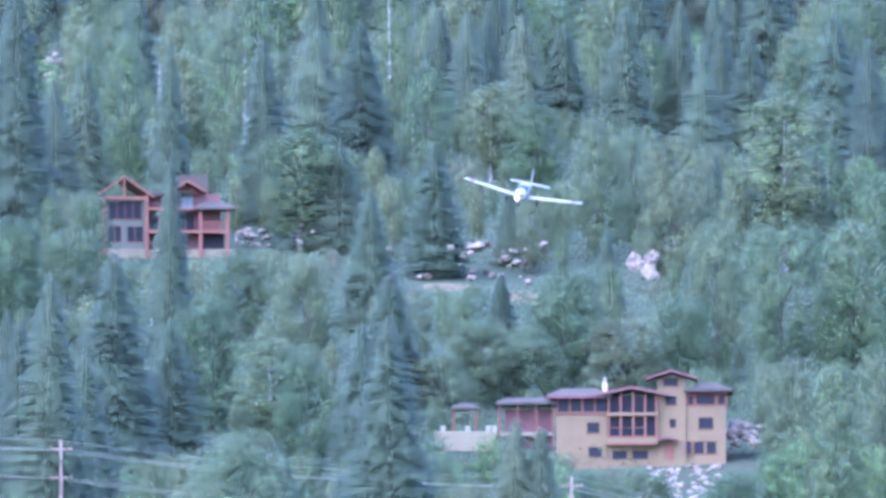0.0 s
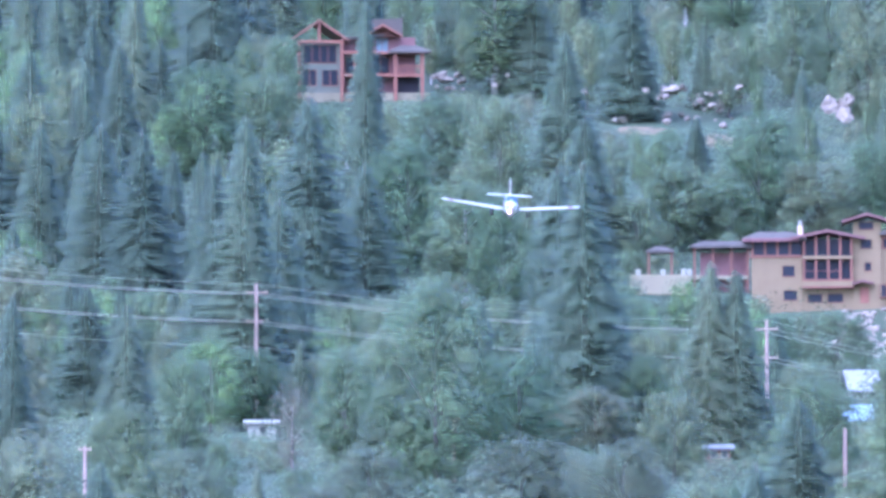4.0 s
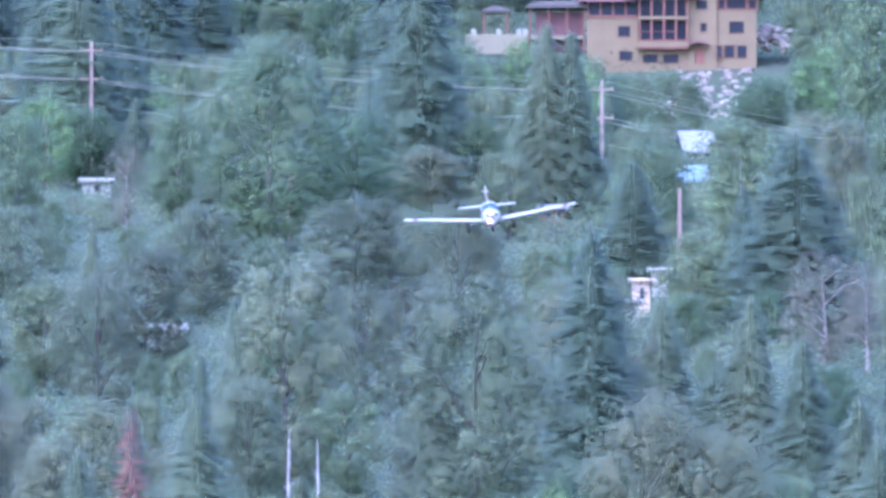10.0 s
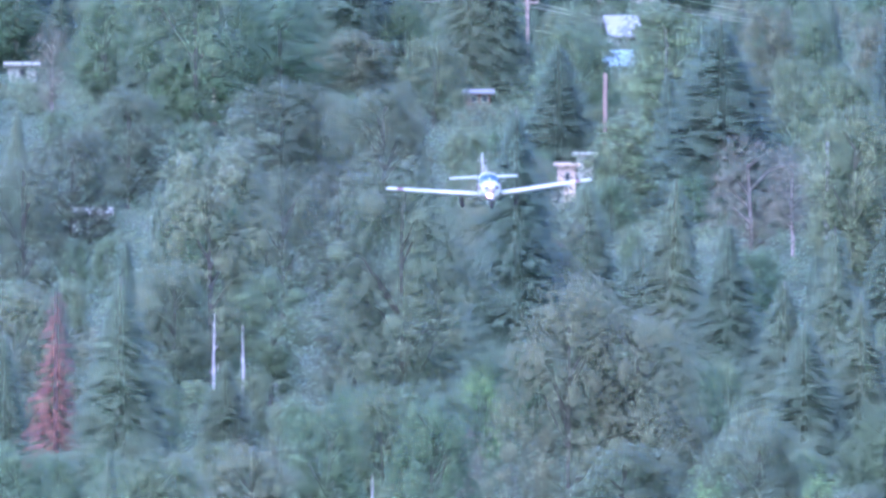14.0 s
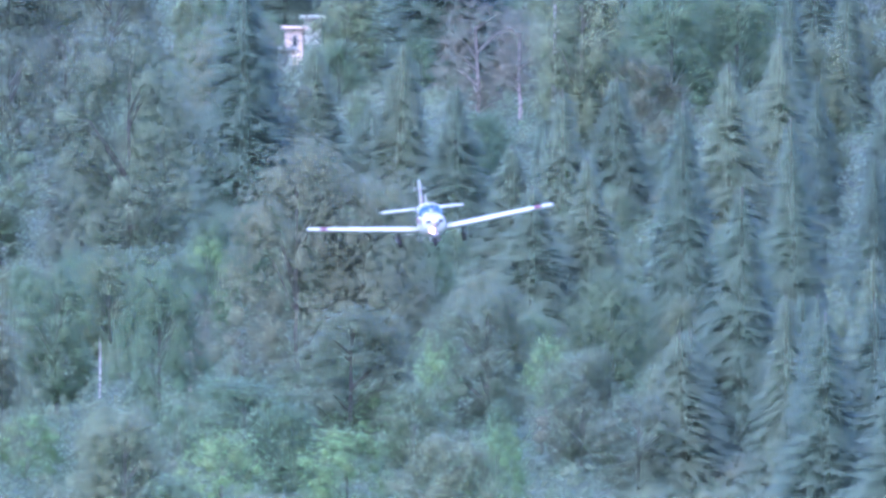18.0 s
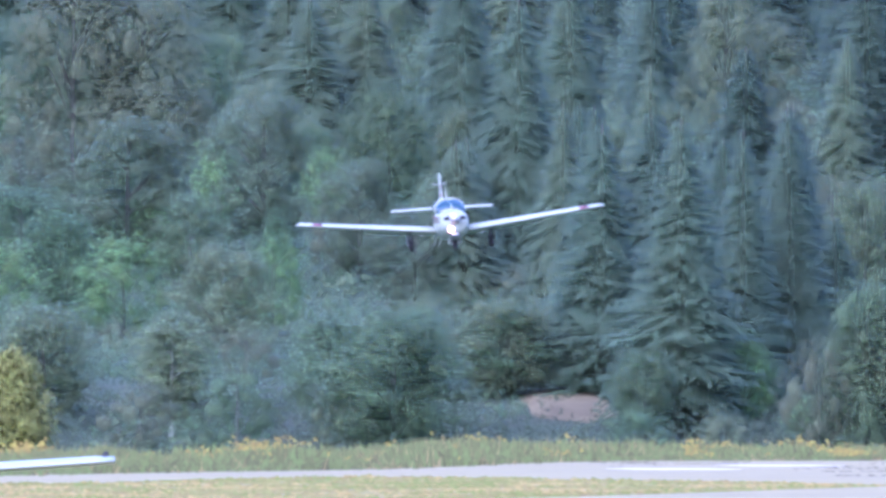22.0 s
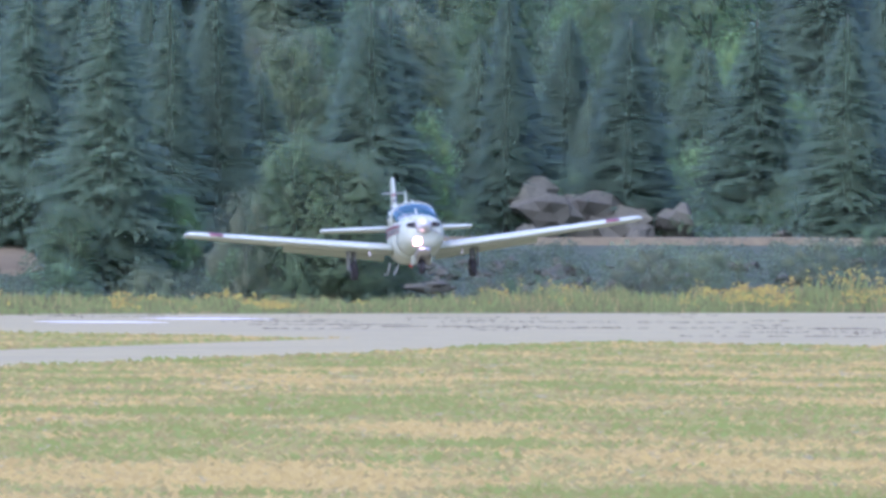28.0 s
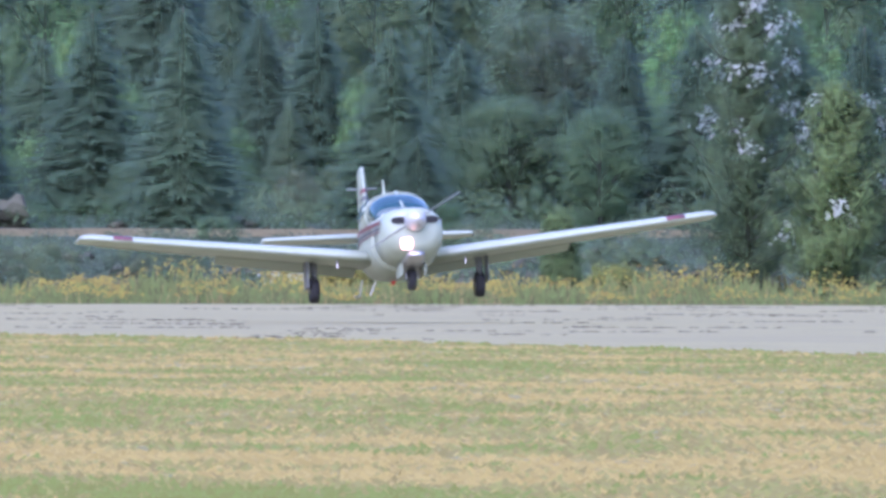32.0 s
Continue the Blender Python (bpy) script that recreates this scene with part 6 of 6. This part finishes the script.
def fill():
    rng = random.Random(77)
    d = 958.0
    while d < 2440:
        side, deep = (9.0, 12.0) if d < 990 else ((12.0, 18.0) if d < 1300 else ((13.5, 22.0) if d < 1750 else (9.5, 15.0)))
        x = math.tan(radians(along(LEFT_EDGE, d))) * d + rng.random() * side
        x1 = math.tan(radians(along(RIGHT_EDGE, d))) * d
        while x < x1:
            px, py = x + rng.uniform(-0.45, 0.45) * side, d + rng.uniform(-0.5, 0.5) * deep
            x += side
            az = math.degrees(math.atan2(px, py))
            kind = mix_of_trees(az, py, rng.random())
            tall = {"fir": 15, "cedar": 14, "broad": 12.5, "willow": 13, "birch": 13, "lime": 8.5, "bush": 3.6, "snag": 13}[kind] * rng.uniform(0.8, 1.35)
            if any((px - sx) ** 2 + (py - sy) ** 2 < 16 for sx, sy in STANDING[:HEROES]):
                continue
            z = height(px, py)
            skip = False
            for a0, a1, d0, d1, top in LOW_GROWTH:
                if d0 <= py <= d1 and a0 < az < a1:
                    room = EYE[2] + py * math.tan(radians(top)) - z
                    if room < tall:
                        if room < 1.2:
                            skip = True
                        else:
                            kind, tall = ("bush", min(room, 4.5)) if room < 6 else ("broad", room * 0.95)
            for ha, hw, hd, top in OPEN_FRONT:
                if py < hd - 1 and abs(az - ha) < hw + math.degrees(0.16 * tall / py):
                    room = EYE[2] + py * math.tan(radians(top)) - z
                    if room < tall:
                        if room < 1.2:
                            skip = True
                        else:
                            kind, tall = ("bush", min(room, 4.5)) if room < 5 else ("broad" if kind == "snag" or room < 9 else kind, room)
            if USED[kind] >= 285:
                kind = "pine" if kind in ("fir", "cedar") else ("birch" if USED["birch"] < 285 else "willow")
            if not skip and not (kind == "snag" and USED[kind] > 28):
                plant(kind, px, py, tall, rng.uniform(0.85, 1.2))
        d += deep


HEROES = len(STANDING)
fill()


def undergrowth():
    """Scrub that hides the ground between the trees: clumps of leaves in one sheet."""
    rng = np.random.default_rng(9)
    cs, ns, ss = [], [], []
    d = 898.0
    while d < 2440:
        step = 3.2 if d < 950 else (3.8 if d < 1300 else 4.3)
        x0, x1 = math.tan(radians(along(LEFT_EDGE, d))) * d, math.tan(radians(along(RIGHT_EDGE, d))) * d
        for x in np.arange(x0, x1, step):
            px, py = x + rng.uniform(-1.5, 1.5), d + rng.uniform(-1.8, 1.8)
            az = math.degrees(math.atan2(px, py))
            room = min([EYE[2] + py * math.tan(radians(top)) - height(px, py) for a0, a1, d0, d1, top in LOW_GROWTH if d0 - 60 < py < d1 + 10 and a0 < az < a1] + [EYE[2] + py * math.tan(radians(up)) - height(px, py) for a0, a1, d1, up in SIGHTS if py < d1 and a0 < az < a1] + [9.0])
            if room < 0.25:
                continue
            r = rng.uniform(1.0, 2.6) * (1.1 if d < 1300 else (1.4 if d < 1850 else 1.6))
            if py < 957:
                if 943 < py or noise.noise((px / 6, py / 20, 6.0)) < (-0.42 if az > 5.5 else -0.9):
                    continue
                r = min(r, (3.15 + 0.7 * noise.noise((px / 5, 0.0, 2.0)) - height(px, py)) / 0.85)
            r = min(r, room / 0.8)
            m = 64
            v = rng.normal(size=(m, 3))
            v /= np.linalg.norm(v, axis=1, keepdims=True)
            v[:, 2] = np.abs(v[:, 2])
            cs.append(np.array((px, py, height(px, py))) + v * r * (1, 1, 0.8) * rng.uniform(0.6, 1.05, (m, 1)))
            ns.append(v + (0, -0.5, 0.2))
            ss.append(np.minimum(r, 1.8) * rng.uniform(0.13, 0.24, m))
        d += step
    cs, ns, ss = np.concatenate(cs), np.concatenate(ns), np.concatenate(ss)
    kinds = [2 if c[1] < 957 and noise.noise((c[0] / 5, c[1] / 20, 8.0)) > -0.1 else 0 if noise.noise((c[0] / 14, c[1] / 30, 3.0)) + 0.25 * noise.noise((c[0], c[1], 5.0)) > -0.02 else 1 for c in cs.tolist()]
    me = leaf_cloud("undergrowth", rng, cs, ns, ss, None, 1.3, None, (M["scrub"], M["broad"], M["bramble"]), kinds)
    tagged(new("undergrowth", me), "dense green scrub under the trees of the hillside", "undergrowth", kind="stuff")


undergrowth()
for forms in FORMS.values():
    for f in forms:
        if not f.get("stands"):
            for o in (*f.children_recursive, f):
                bpy.data.objects.remove(o)


# ---- the airfield's edge: poplars, weeds, grass, a parked airplane ----
def poplar(label, mat, seed, tall, wide, white, kind="poplar_tree"):
    """An open crown of rising shoots, leafy all along, with the pale undersides showing at their tips."""
    rng = np.random.default_rng(seed)
    tree = thing(kind, label, "bush" if kind == "bush" else "tree")
    bm = bmesh.new()
    tube(bm, [(0, 0, -0.4), (0.05, 0, tall * 0.4), (0, 0.05, tall * 0.97)], [0.11, 0.07, 0.015], 6)
    cs, ns, ss, fm = [], [], [], []
    shoots = 120
    for i in range(shoots):
        f = 0.03 + 0.93 * (i + rng.random()) / shoots
        a = i * 2.399 + rng.normal() * 0.3
        reach = wide * (min(1.0, 0.55 + 3 * f) * (1 - f) ** 0.65 + 0.1) * (0.4 + 0.75 * rng.random())
        d = np.array((math.cos(a), math.sin(a), 0.0))
        base = np.array((0, 0, tall * f))
        rise = reach * rng.uniform(0.45, 0.95)
        tip = base + d * reach + (0, 0, rise)
        mid = base + d * reach * 0.55 + (0, 0, rise * 0.3)
        if i % 2 == 0:
            tube(bm, [tuple(base), tuple(mid), tuple(tip)], [0.03, 0.018, 0.006], 3)
        m = int(105 + 45 * reach)
        t = rng.random(m) ** 0.8
        p = base * ((1 - t) ** 2)[:, None] + mid * (2 * t * (1 - t))[:, None] + tip * (t * t)[:, None]
        q = rng.normal(size=(m, 3)) * (0.13 + 0.10 * (1 - t))[:, None]
        cs.append(p + q)
        ns.append(0.6 * q / np.linalg.norm(q, axis=1, keepdims=True) + d + (0, 0, 0.5))
        ss.append(rng.uniform(0.09, 0.17, m))
        pale = rng.random() < white * (0.35 + f)
        fm += [1 if pale and x > 0.8 + 0.1 * y else 0 for x, y in zip(t, rng.random(m))]
    part("trunk", bm, "bark", tree)
    part("crown", leaf_cloud("crown", rng, np.concatenate(cs), np.concatenate(ns), np.concatenate(ss), None, 1.25, None, (M[mat], M["poplar_white"]), fm), None, tree)
    return tree


for az, d, tall, wide, seed, mat, white, label in ((9.04, 470, 8.8, 2.5, 91, "poplar", 0.42, "young poplar with silvery white shoot tips, by the runway"), (9.34, 466, 5.9, 2.0, 92, "poplar_light", 0.08, "young yellow-green poplar by the runway"),
                                                   (9.63, 468, 6.4, 2.2, 93, "poplar_light", 0.12, "young yellow-green poplar with pale shoot tips")):
    x_, y_ = far_place(az, d)
    poplar(label, mat, seed, tall, wide, white).matrix_basis = pose(x_, y_, height(x_, y_), 0, 0, seed * 40)
for az, up, d, wide, seed, white, label in ((2.26, 0.262, 338, 0.7, 94, 0.22, "yellow-green bush with white shoot tips behind the weeds"), (2.58, 0.235, 336, 0.85, 95, 0.0, "yellow-green bush with golden leaves behind the weeds"), (2.42, 0.12, 338, 0.6, 99, 0.0, "low yellow-green bush behind the weeds"),
                                             (7.75, 0.03, 480, 1.2, 96, 0.0, "yellow-green bush at the runway's far edge"), (7.56, -0.01, 484, 0.8, 97, 0.6, "small green bush at the runway's far edge"), (8.62, 0.0, 480, 1.0, 98, 0.0, "low green bush at the runway's far edge"), (8.43, 0.2, 482, 0.6, 100, 0.0, "young light green bush beyond the runway")):
    p = site(az, up, d)
    poplar(label, "poplar_light" if seed == 100 else "yellow_bush", seed, p.z - height(p.x, p.y) - 0.25, wide, white, "bush").matrix_basis = pose(p.x, p.y, height(p.x, p.y), 0, 0, seed * 33)
EDGE = ((-6, 200), (4, 254), (15, 313), (21.8, 344), (30, 410), (34, 431), (46, 448), (57, 463), (75, 459), (110, 456))


def edge_point(s):
    """A place on the pavement's far edge, s from 0 to 1 along it, and how it runs."""
    lens = [math.dist(a, b) for a, b in zip(EDGE, EDGE[1:])]
    r = s * sum(lens)
    for (a, b), l in zip(zip(EDGE, EDGE[1:]), lens):
        if r <= l:
            f = r / l
            return a[0] + (b[0] - a[0]) * f, a[1] + (b[1] - a[1]) * f
        r -= l
    return EDGE[-1]


def weeds():
    rng = np.random.default_rng(14)
    v, f, fm = [], [], []

    def blade(x, y, z0, z1, w, lean, mat):
        n = len(v)
        a = rng.uniform(-0.8, 0.8)
        dx, dy = math.cos(a) * w, math.sin(a) * w
        b, l = abs(lean[1]) + 0.02, lean[0]
        v.extend(((x - dx, y - dy, z0), (x + dx, y + dy, z0), (x + l * math.cos(a) - b * math.sin(a), y + l * math.sin(a) + b * math.cos(a), z1)))
        f.append((n, n + 1, n + 2))
        fm.append(mat)

    for i in range(40000):
        s = rng.random()
        ex, ey = edge_point(s)
        back = rng.random() ** 1.6 * 16 + 0.4
        x, y = ex + rng.normal() * 0.5, ey + back
        z = height(x, y)
        az = math.degrees(math.atan2(x, y))
        patch = noise.noise((x / 2.2, y / 8, 1.0)) + 0.5 * noise.noise((x / 0.7, y / 6, 3.0))
        tall = (0.42 if az < 6 else 0.62) * (0.75 + 0.8 * patch + 0.4 * rng.random()) * min(1.0, 0.35 + back / 4)
        if az > 7.0:
            tall *= 1.3 if patch > 0.1 else 1.1
        straw = noise.noise((x / 1.6, y / 9, 12.0)) > 0.25
        for k in range(2):
            blade(x + rng.normal() * 0.08, y, z, z + tall * rng.uniform(0.5, 1.0), 0.035, (rng.normal() * 0.1, rng.normal() * 0.08), 2 if rng.random() < (0.45 if straw else 0.1) else 0)
        if rng.random() < 0.45:
            blade(x + rng.normal() * 0.1, y, z + tall * 0.4, z + tall * rng.uniform(0.6, 0.9), 0.07, (rng.normal() * 0.1, 0), 0)
        gold = noise.noise((x / 1.3, y / 5, 7.0)) + 0.4 * noise.noise((x / 6, y / 20, 3.0)) + 0.35 * rng.random()
        if gold > (0.72 if az < 6 else 0.44 - 0.22 * min(max(az - 6.5, 0), 1)):
            for k in range(2):
                h0 = tall * rng.uniform(0.72, 1.0)
                blade(x + rng.normal() * 0.1, y, z + h0, z + h0 + 0.07, 0.04, (rng.normal() * 0.08, 0), 1)
    me = mesh_of("weeds", v, f, (M["weed"], M["goldenrod"], M["dry"]), face_mats=fm, normals=[(0.0, -0.5, 0.87)] * len(v))
    tagged(new("weeds", me), "tall green weeds with yellow goldenrod along the runway's edge", "weeds", kind="stuff")


def on_pavement(x, y):
    inside = False
    n = len(PAVED)
    for i in range(n):
        (x0, y0), (x1, y1) = PAVED[i], PAVED[(i + 1) % n]
        if (y0 > y) != (y1 > y) and x < x0 + (y - y0) * (x1 - x0) / (y1 - y0):
            inside = not inside
    return inside


def grass():
    """Mown grass in tufts: straw with green patches, taller along the pavement's edge."""
    rng = np.random.default_rng(15)
    v, f, fm = [], [], []
    count = 0
    while count < 34000:
        d = 64 + 246 * rng.random() ** 1.5
        az = rng.uniform(2.4, 10.1)
        x, y = d * math.tan(radians(az)), d
        count += 1
        if on_pavement(x, y) or (d > 255 and x > 26):
            continue
        edge = any(on_pavement(x + sx, y + sy) for sx, sy in ((1.0, 0), (-1.0, 0), (0, 7), (0, -7)))
        big = noise.noise((x / 1.9, y / 6, 2.0))
        spot = noise.noise((x / 0.5, y / 2.6, 6.0))
        streak = 1.1 * big - (0.7 if spot > 0.42 else 0) + 0.6 * noise.noise((x / 1.4, y / 3.4, 4.0)) + 0.5 * noise.noise((x / 7, y / 18, 9.0)) - (0.2 if edge else 0)
        tall = (0.016 + 0.026 * rng.random()) * (1.2 if streak < -0.2 else 1.0) * (1.3 if edge else 1.0)
        w = 0.02 + 0.0002 * d
        for k in range(4):
            n = len(v)
            tint = streak + 0.22 * rng.normal()
            mat = 1 if tint < -0.32 else (2 if tint > 0.2 else 0)
            a = rng.uniform(-0.7, 0.7)
            cx, cy = x + rng.normal() * 0.09, y + rng.normal() * 0.2
            b, l = 0.012 + 0.03 * rng.random(), rng.normal() * 0.05
            v.extend(((cx - math.cos(a) * w, cy - math.sin(a) * w, 0.0), (cx + math.cos(a) * w, cy + math.sin(a) * w, 0.0),
                      (cx + l * math.cos(a) - b * math.sin(a), cy + l * math.sin(a) + b * math.cos(a), tall * rng.uniform(0.5, 1.1))))
            f.append((n, n + 1, n + 2))
            fm.append(mat)
    me = mesh_of("grass", v, f, (M["grass_mid"], M["grass_green"], M["grass_straw"]), face_mats=fm, normals=[(0.0, -0.2, 0.98)] * len(v))
    tagged(new("grass", me), "short mown grass, straw dry with green patches", "grass", kind="stuff")


def crack_tufts():
    """Low brown tufts in the runway's joints."""
    rng = np.random.default_rng(16)
    v, f = [], []
    for i in range(190):
        d = rng.uniform(215, 450)
        x0 = rng.uniform(28, 74)
        run = rng.uniform(0.3, 5.0) * rng.random()
        for k in range(int(run * 14)):
            x, y = x0 + rng.random() * run, d + rng.normal() * 0.4
            if not on_pavement(x, y):
                continue
            n = len(v)
            h_ = rng.uniform(0.006, 0.02)
            v.extend(((x - 0.06, y, 0.012), (x + 0.06, y, 0.012), (x + rng.normal() * 0.03, y, 0.012 + h_)))
            f.append((n, n + 1, n + 2))
    me = mesh_of("crack_weeds", v, f, (M["crack"],))
    tagged(new("crack_weeds", me), "low brown weeds in the runway's cracks", "weeds", kind="stuff")


weeds()
grass()
crack_tufts()


def parked_airplane():
    """A small low-wing airplane on the grass, of which a wing shows."""
    a = radians(2.918)
    tip = Vector((math.tan(a) * 150, 150, 0.605))
    c = thing("parked_airplane", "small white low-wing airplane parked on the grass", "airplane", Matrix.Translation((tip.x - 4.2, 150, 0.0)))
    part("fuselage", loft(bmesh.new(), [ring(y, hw, zb, zt) for y, hw, zb, zt in ((-1.9, 0.25, 0.35, 0.8), (-1.5, 0.36, 0.24, 0.9), (0, 0.46, 0.2, 0.98), (1.2, 0.36, 0.26, 0.95), (3.6, 0.08, 0.6, 0.8))]), "aircraft_white", c, smooth=True)
    part("canopy", loft(bmesh.new(), [ring(y, hw, 0.8, zt) for y, hw, zt in ((-0.9, 0.3, 0.92), (-0.3, 0.38, 1.25), (0.5, 0.34, 1.22), (1.3, 0.2, 0.98))]), "canopy", c, smooth=True)
    for s in (-1, 1):
        wing = part("wing", loft(bmesh.new(), [[(s * px, py, pz) for px, py, pz in foil_ring(x, -0.5, 0.3 + 0.068 * x, ch, 0.55)] for x, ch in ((0.3, 1.25), (2, 1.15), (4.05, 1.0), (4.2, 0.8))]), "aircraft_white", c, smooth=True)
        part("tip_light", tube(bmesh.new(), [(s * 4.12, -0.25, 0.60), (s * 4.14, -0.2, 0.655)], [0.03, 0.022], 8), "rubber", wing, "dark tip light")
        part("tailplane", loft(bmesh.new(), [[(s * px, py, pz) for px, py, pz in foil_ring(x, 3.0, 0.75, ch, 0.7)] for x, ch in ((0.05, 0.7), (1.2, 0.5))]), "aircraft_white", c)
        wheel(c, s * 0.9, 0.1, 0.17, 0.17, 0.1)
        part("gear_leg", tube(bmesh.new(), [(s * 0.3, 0.1, 0.3), (s * 0.9, 0.1, 0.17)], [0.03, 0.025], 6), "steel", c)
    wheel(c, 0, -1.3, 0.15, 0.15, 0.09)
    part("nose_leg", tube(bmesh.new(), [(0, -1.3, 0.15), (0, -1.3, 0.3)], [0.025, 0.03], 6), "steel", c)
    part("fin", loft(bmesh.new(), [[(pz, py, z) for _, py, pz in foil_ring(0, y0, 0, ch, 0.7)] for z, y0, ch in ((0.7, 2.9, 0.8), (1.5, 3.3, 0.45))]), "aircraft_white", c)


parked_airplane()
# seconds, place of the wing between its tips, nose up, left wing up, tail to the right
FLIGHT = [
    (0, 69.17, 1584.2, 98.18, -8.6, -12.8, 9.3),
    (0.5, 63.34, 1559.7, 95.19, -8.6, -12.9, 7.5),
    (1, 58.34, 1535.2, 92.42, -8.7, -11.7, 5.8),
    (1.5, 54.10, 1510.8, 89.44, -8.7, -10.6, 4.1),
    (2, 50.66, 1486.3, 86.27, -8.6, -10.1, 2.7),
    (2.5, 47.97, 1461.9, 82.95, -8.4, -9.2, 1.5),
    (3, 46.04, 1437.5, 79.61, -8.1, -8.9, 0.6),
    (3.5, 44.79, 1413.2, 76.21, -7.8, -6.5, -0.1),
    (4, 44.05, 1388.9, 72.80, -7.4, -3.9, -0.5),
    (4.5, 43.70, 1364.6, 69.43, -6.9, -1.3, -0.8),
    (5, 43.62, 1340.3, 66.14, -6.5, 1.1, -0.9),
    (5.5, 43.69, 1316.1, 62.99, -6.1, 2.9, -0.9),
    (6, 43.79, 1291.8, 60.00, -5.7, 3.9, -0.7),
    (6.5, 44.02, 1267.7, 57.22, -5.3, 4.8, -0.5),
    (7, 44.28, 1243.6, 54.62, -4.9, 5.5, -0.4),
    (7.5, 44.47, 1219.7, 52.15, -4.6, 5.9, -0.2),
    (8, 44.58, 1195.9, 49.84, -4.3, 6.3, -0.1),
    (8.5, 44.58, 1172.4, 47.74, -4.0, 6.4, -0.0),
    (9, 44.48, 1149.1, 45.79, -3.8, 6.4, 0.1),
    (9.5, 44.31, 1126.1, 43.95, -3.5, 6.3, 0.2),
    (10, 44.03, 1103.4, 42.26, -3.4, 5.8, 0.3),
    (10.5, 43.62, 1080.9, 40.73, -3.2, 4.8, 0.2),
    (11, 43.16, 1058.7, 39.34, -3.2, 4.0, 0.1),
    (11.5, 42.73, 1036.7, 38.03, -3.1, 4.0, -0.1),
    (12, 42.33, 1015.0, 36.72, -3.1, 4.0, -0.4),
    (12.5, 41.96, 993.4, 35.35, -3.1, 2.9, -0.7),
    (13, 41.60, 972.1, 33.94, -3.1, 2.1, -0.9),
    (13.5, 41.22, 951.0, 32.54, -3.1, 2.8, -1.1),
    (14, 41.01, 930.1, 31.11, -3.1, 2.7, -1.3),
    (14.5, 40.93, 909.3, 29.64, -3.1, 2.2, -1.5),
    (15, 40.98, 888.8, 28.13, -3.0, 1.4, -1.7),
    (15.5, 41.11, 868.5, 26.58, -3.0, 0.9, -1.9),
    (16, 41.31, 848.5, 24.99, -2.9, 0.9, -2.0),
    (16.5, 41.68, 828.6, 23.34, -2.8, 0.7, -2.1),
    (17, 42.16, 809.0, 21.67, -2.7, 1.6, -2.0),
    (17.5, 42.76, 789.5, 20.03, -2.6, 3.6, -1.7),
    (18, 43.38, 770.1, 18.46, -2.4, 6.0, -1.2),
    (18.5, 43.86, 750.9, 16.92, -2.2, 6.5, -0.8),
    (19, 44.19, 731.8, 15.45, -1.9, 5.3, -0.4),
    (19.5, 44.40, 712.8, 13.99, -1.5, 5.6, -0.2),
    (20, 44.49, 693.9, 12.72, -1.2, 6.5, -0.2),
    (20.5, 44.43, 675.1, 11.61, -0.9, 7.2, -0.2),
    (21, 44.22, 656.3, 10.54, -0.5, 6.4, -0.2),
    (21.5, 43.90, 637.7, 9.44, -0.2, 5.0, -0.0),
    (22, 43.51, 619.2, 8.38, 0.2, 3.9, 0.1),
    (22.5, 43.05, 600.9, 7.32, 0.5, 2.2, 0.1),
    (23, 42.67, 582.8, 6.30, 0.9, 0.7, -0.1),
    (23.5, 42.36, 565.1, 5.39, 1.4, 0.3, -0.4),
    (24, 42.20, 547.5, 4.62, 1.8, 0.1, -0.7),
    (24.5, 42.07, 530.3, 4.00, 2.2, 1.7, -0.9),
    (25, 42.03, 513.2, 3.53, 2.6, 2.4, -1.0),
    (25.5, 42.05, 496.4, 3.16, 3.0, 2.5, -1.0),
    (26, 42.09, 479.7, 2.87, 3.3, 2.5, -1.0),
    (26.5, 42.12, 463.3, 2.63, 3.6, 2.5, -0.8),
    (27, 42.10, 447.0, 2.42, 4.0, 2.9, -0.7),
    (27.5, 42.02, 431.0, 2.24, 4.3, 2.4, -0.5),
    (28, 41.96, 415.1, 2.17, 4.7, 2.2, -0.2),
    (28.5, 41.88, 399.5, 2.18, 4.9, 1.7, 0.1),
    (29, 41.81, 384.1, 2.17, 5.2, 0.9, 0.4),
    (29.5, 41.76, 368.9, 2.14, 5.4, 2.4, 0.5),
    (30, 41.69, 354.0, 2.01, 5.6, 3.2, 0.4),
    (30.5, 41.55, 339.2, 1.85, 5.8, 3.2, 0.3),
    (31, 41.39, 324.6, 1.76, 6.1, 2.7, 0.2),
    (31.5, 41.20, 310.0, 1.68, 6.3, 1.8, 0.2),
    (32, 40.94, 295.4, 1.67, 6.6, 2.3, 0.3),
]


# ---- what moves ----
def plane_pose(x, y, z, pitch, bank, tail):
    return pose(x, y, z, -pitch, -bank, -tail) @ Matrix.Translation((0, -0.1, -0.5))


def motions():
    walk(airplane, [(t, plane_pose(*r)) for t, *r in FLIGHT])
    walk(propeller, [(i / 15, pose(0, -2.52, 0.29, 0, i * 80.0 % 360, 0)) for i in range(481)])


motions()
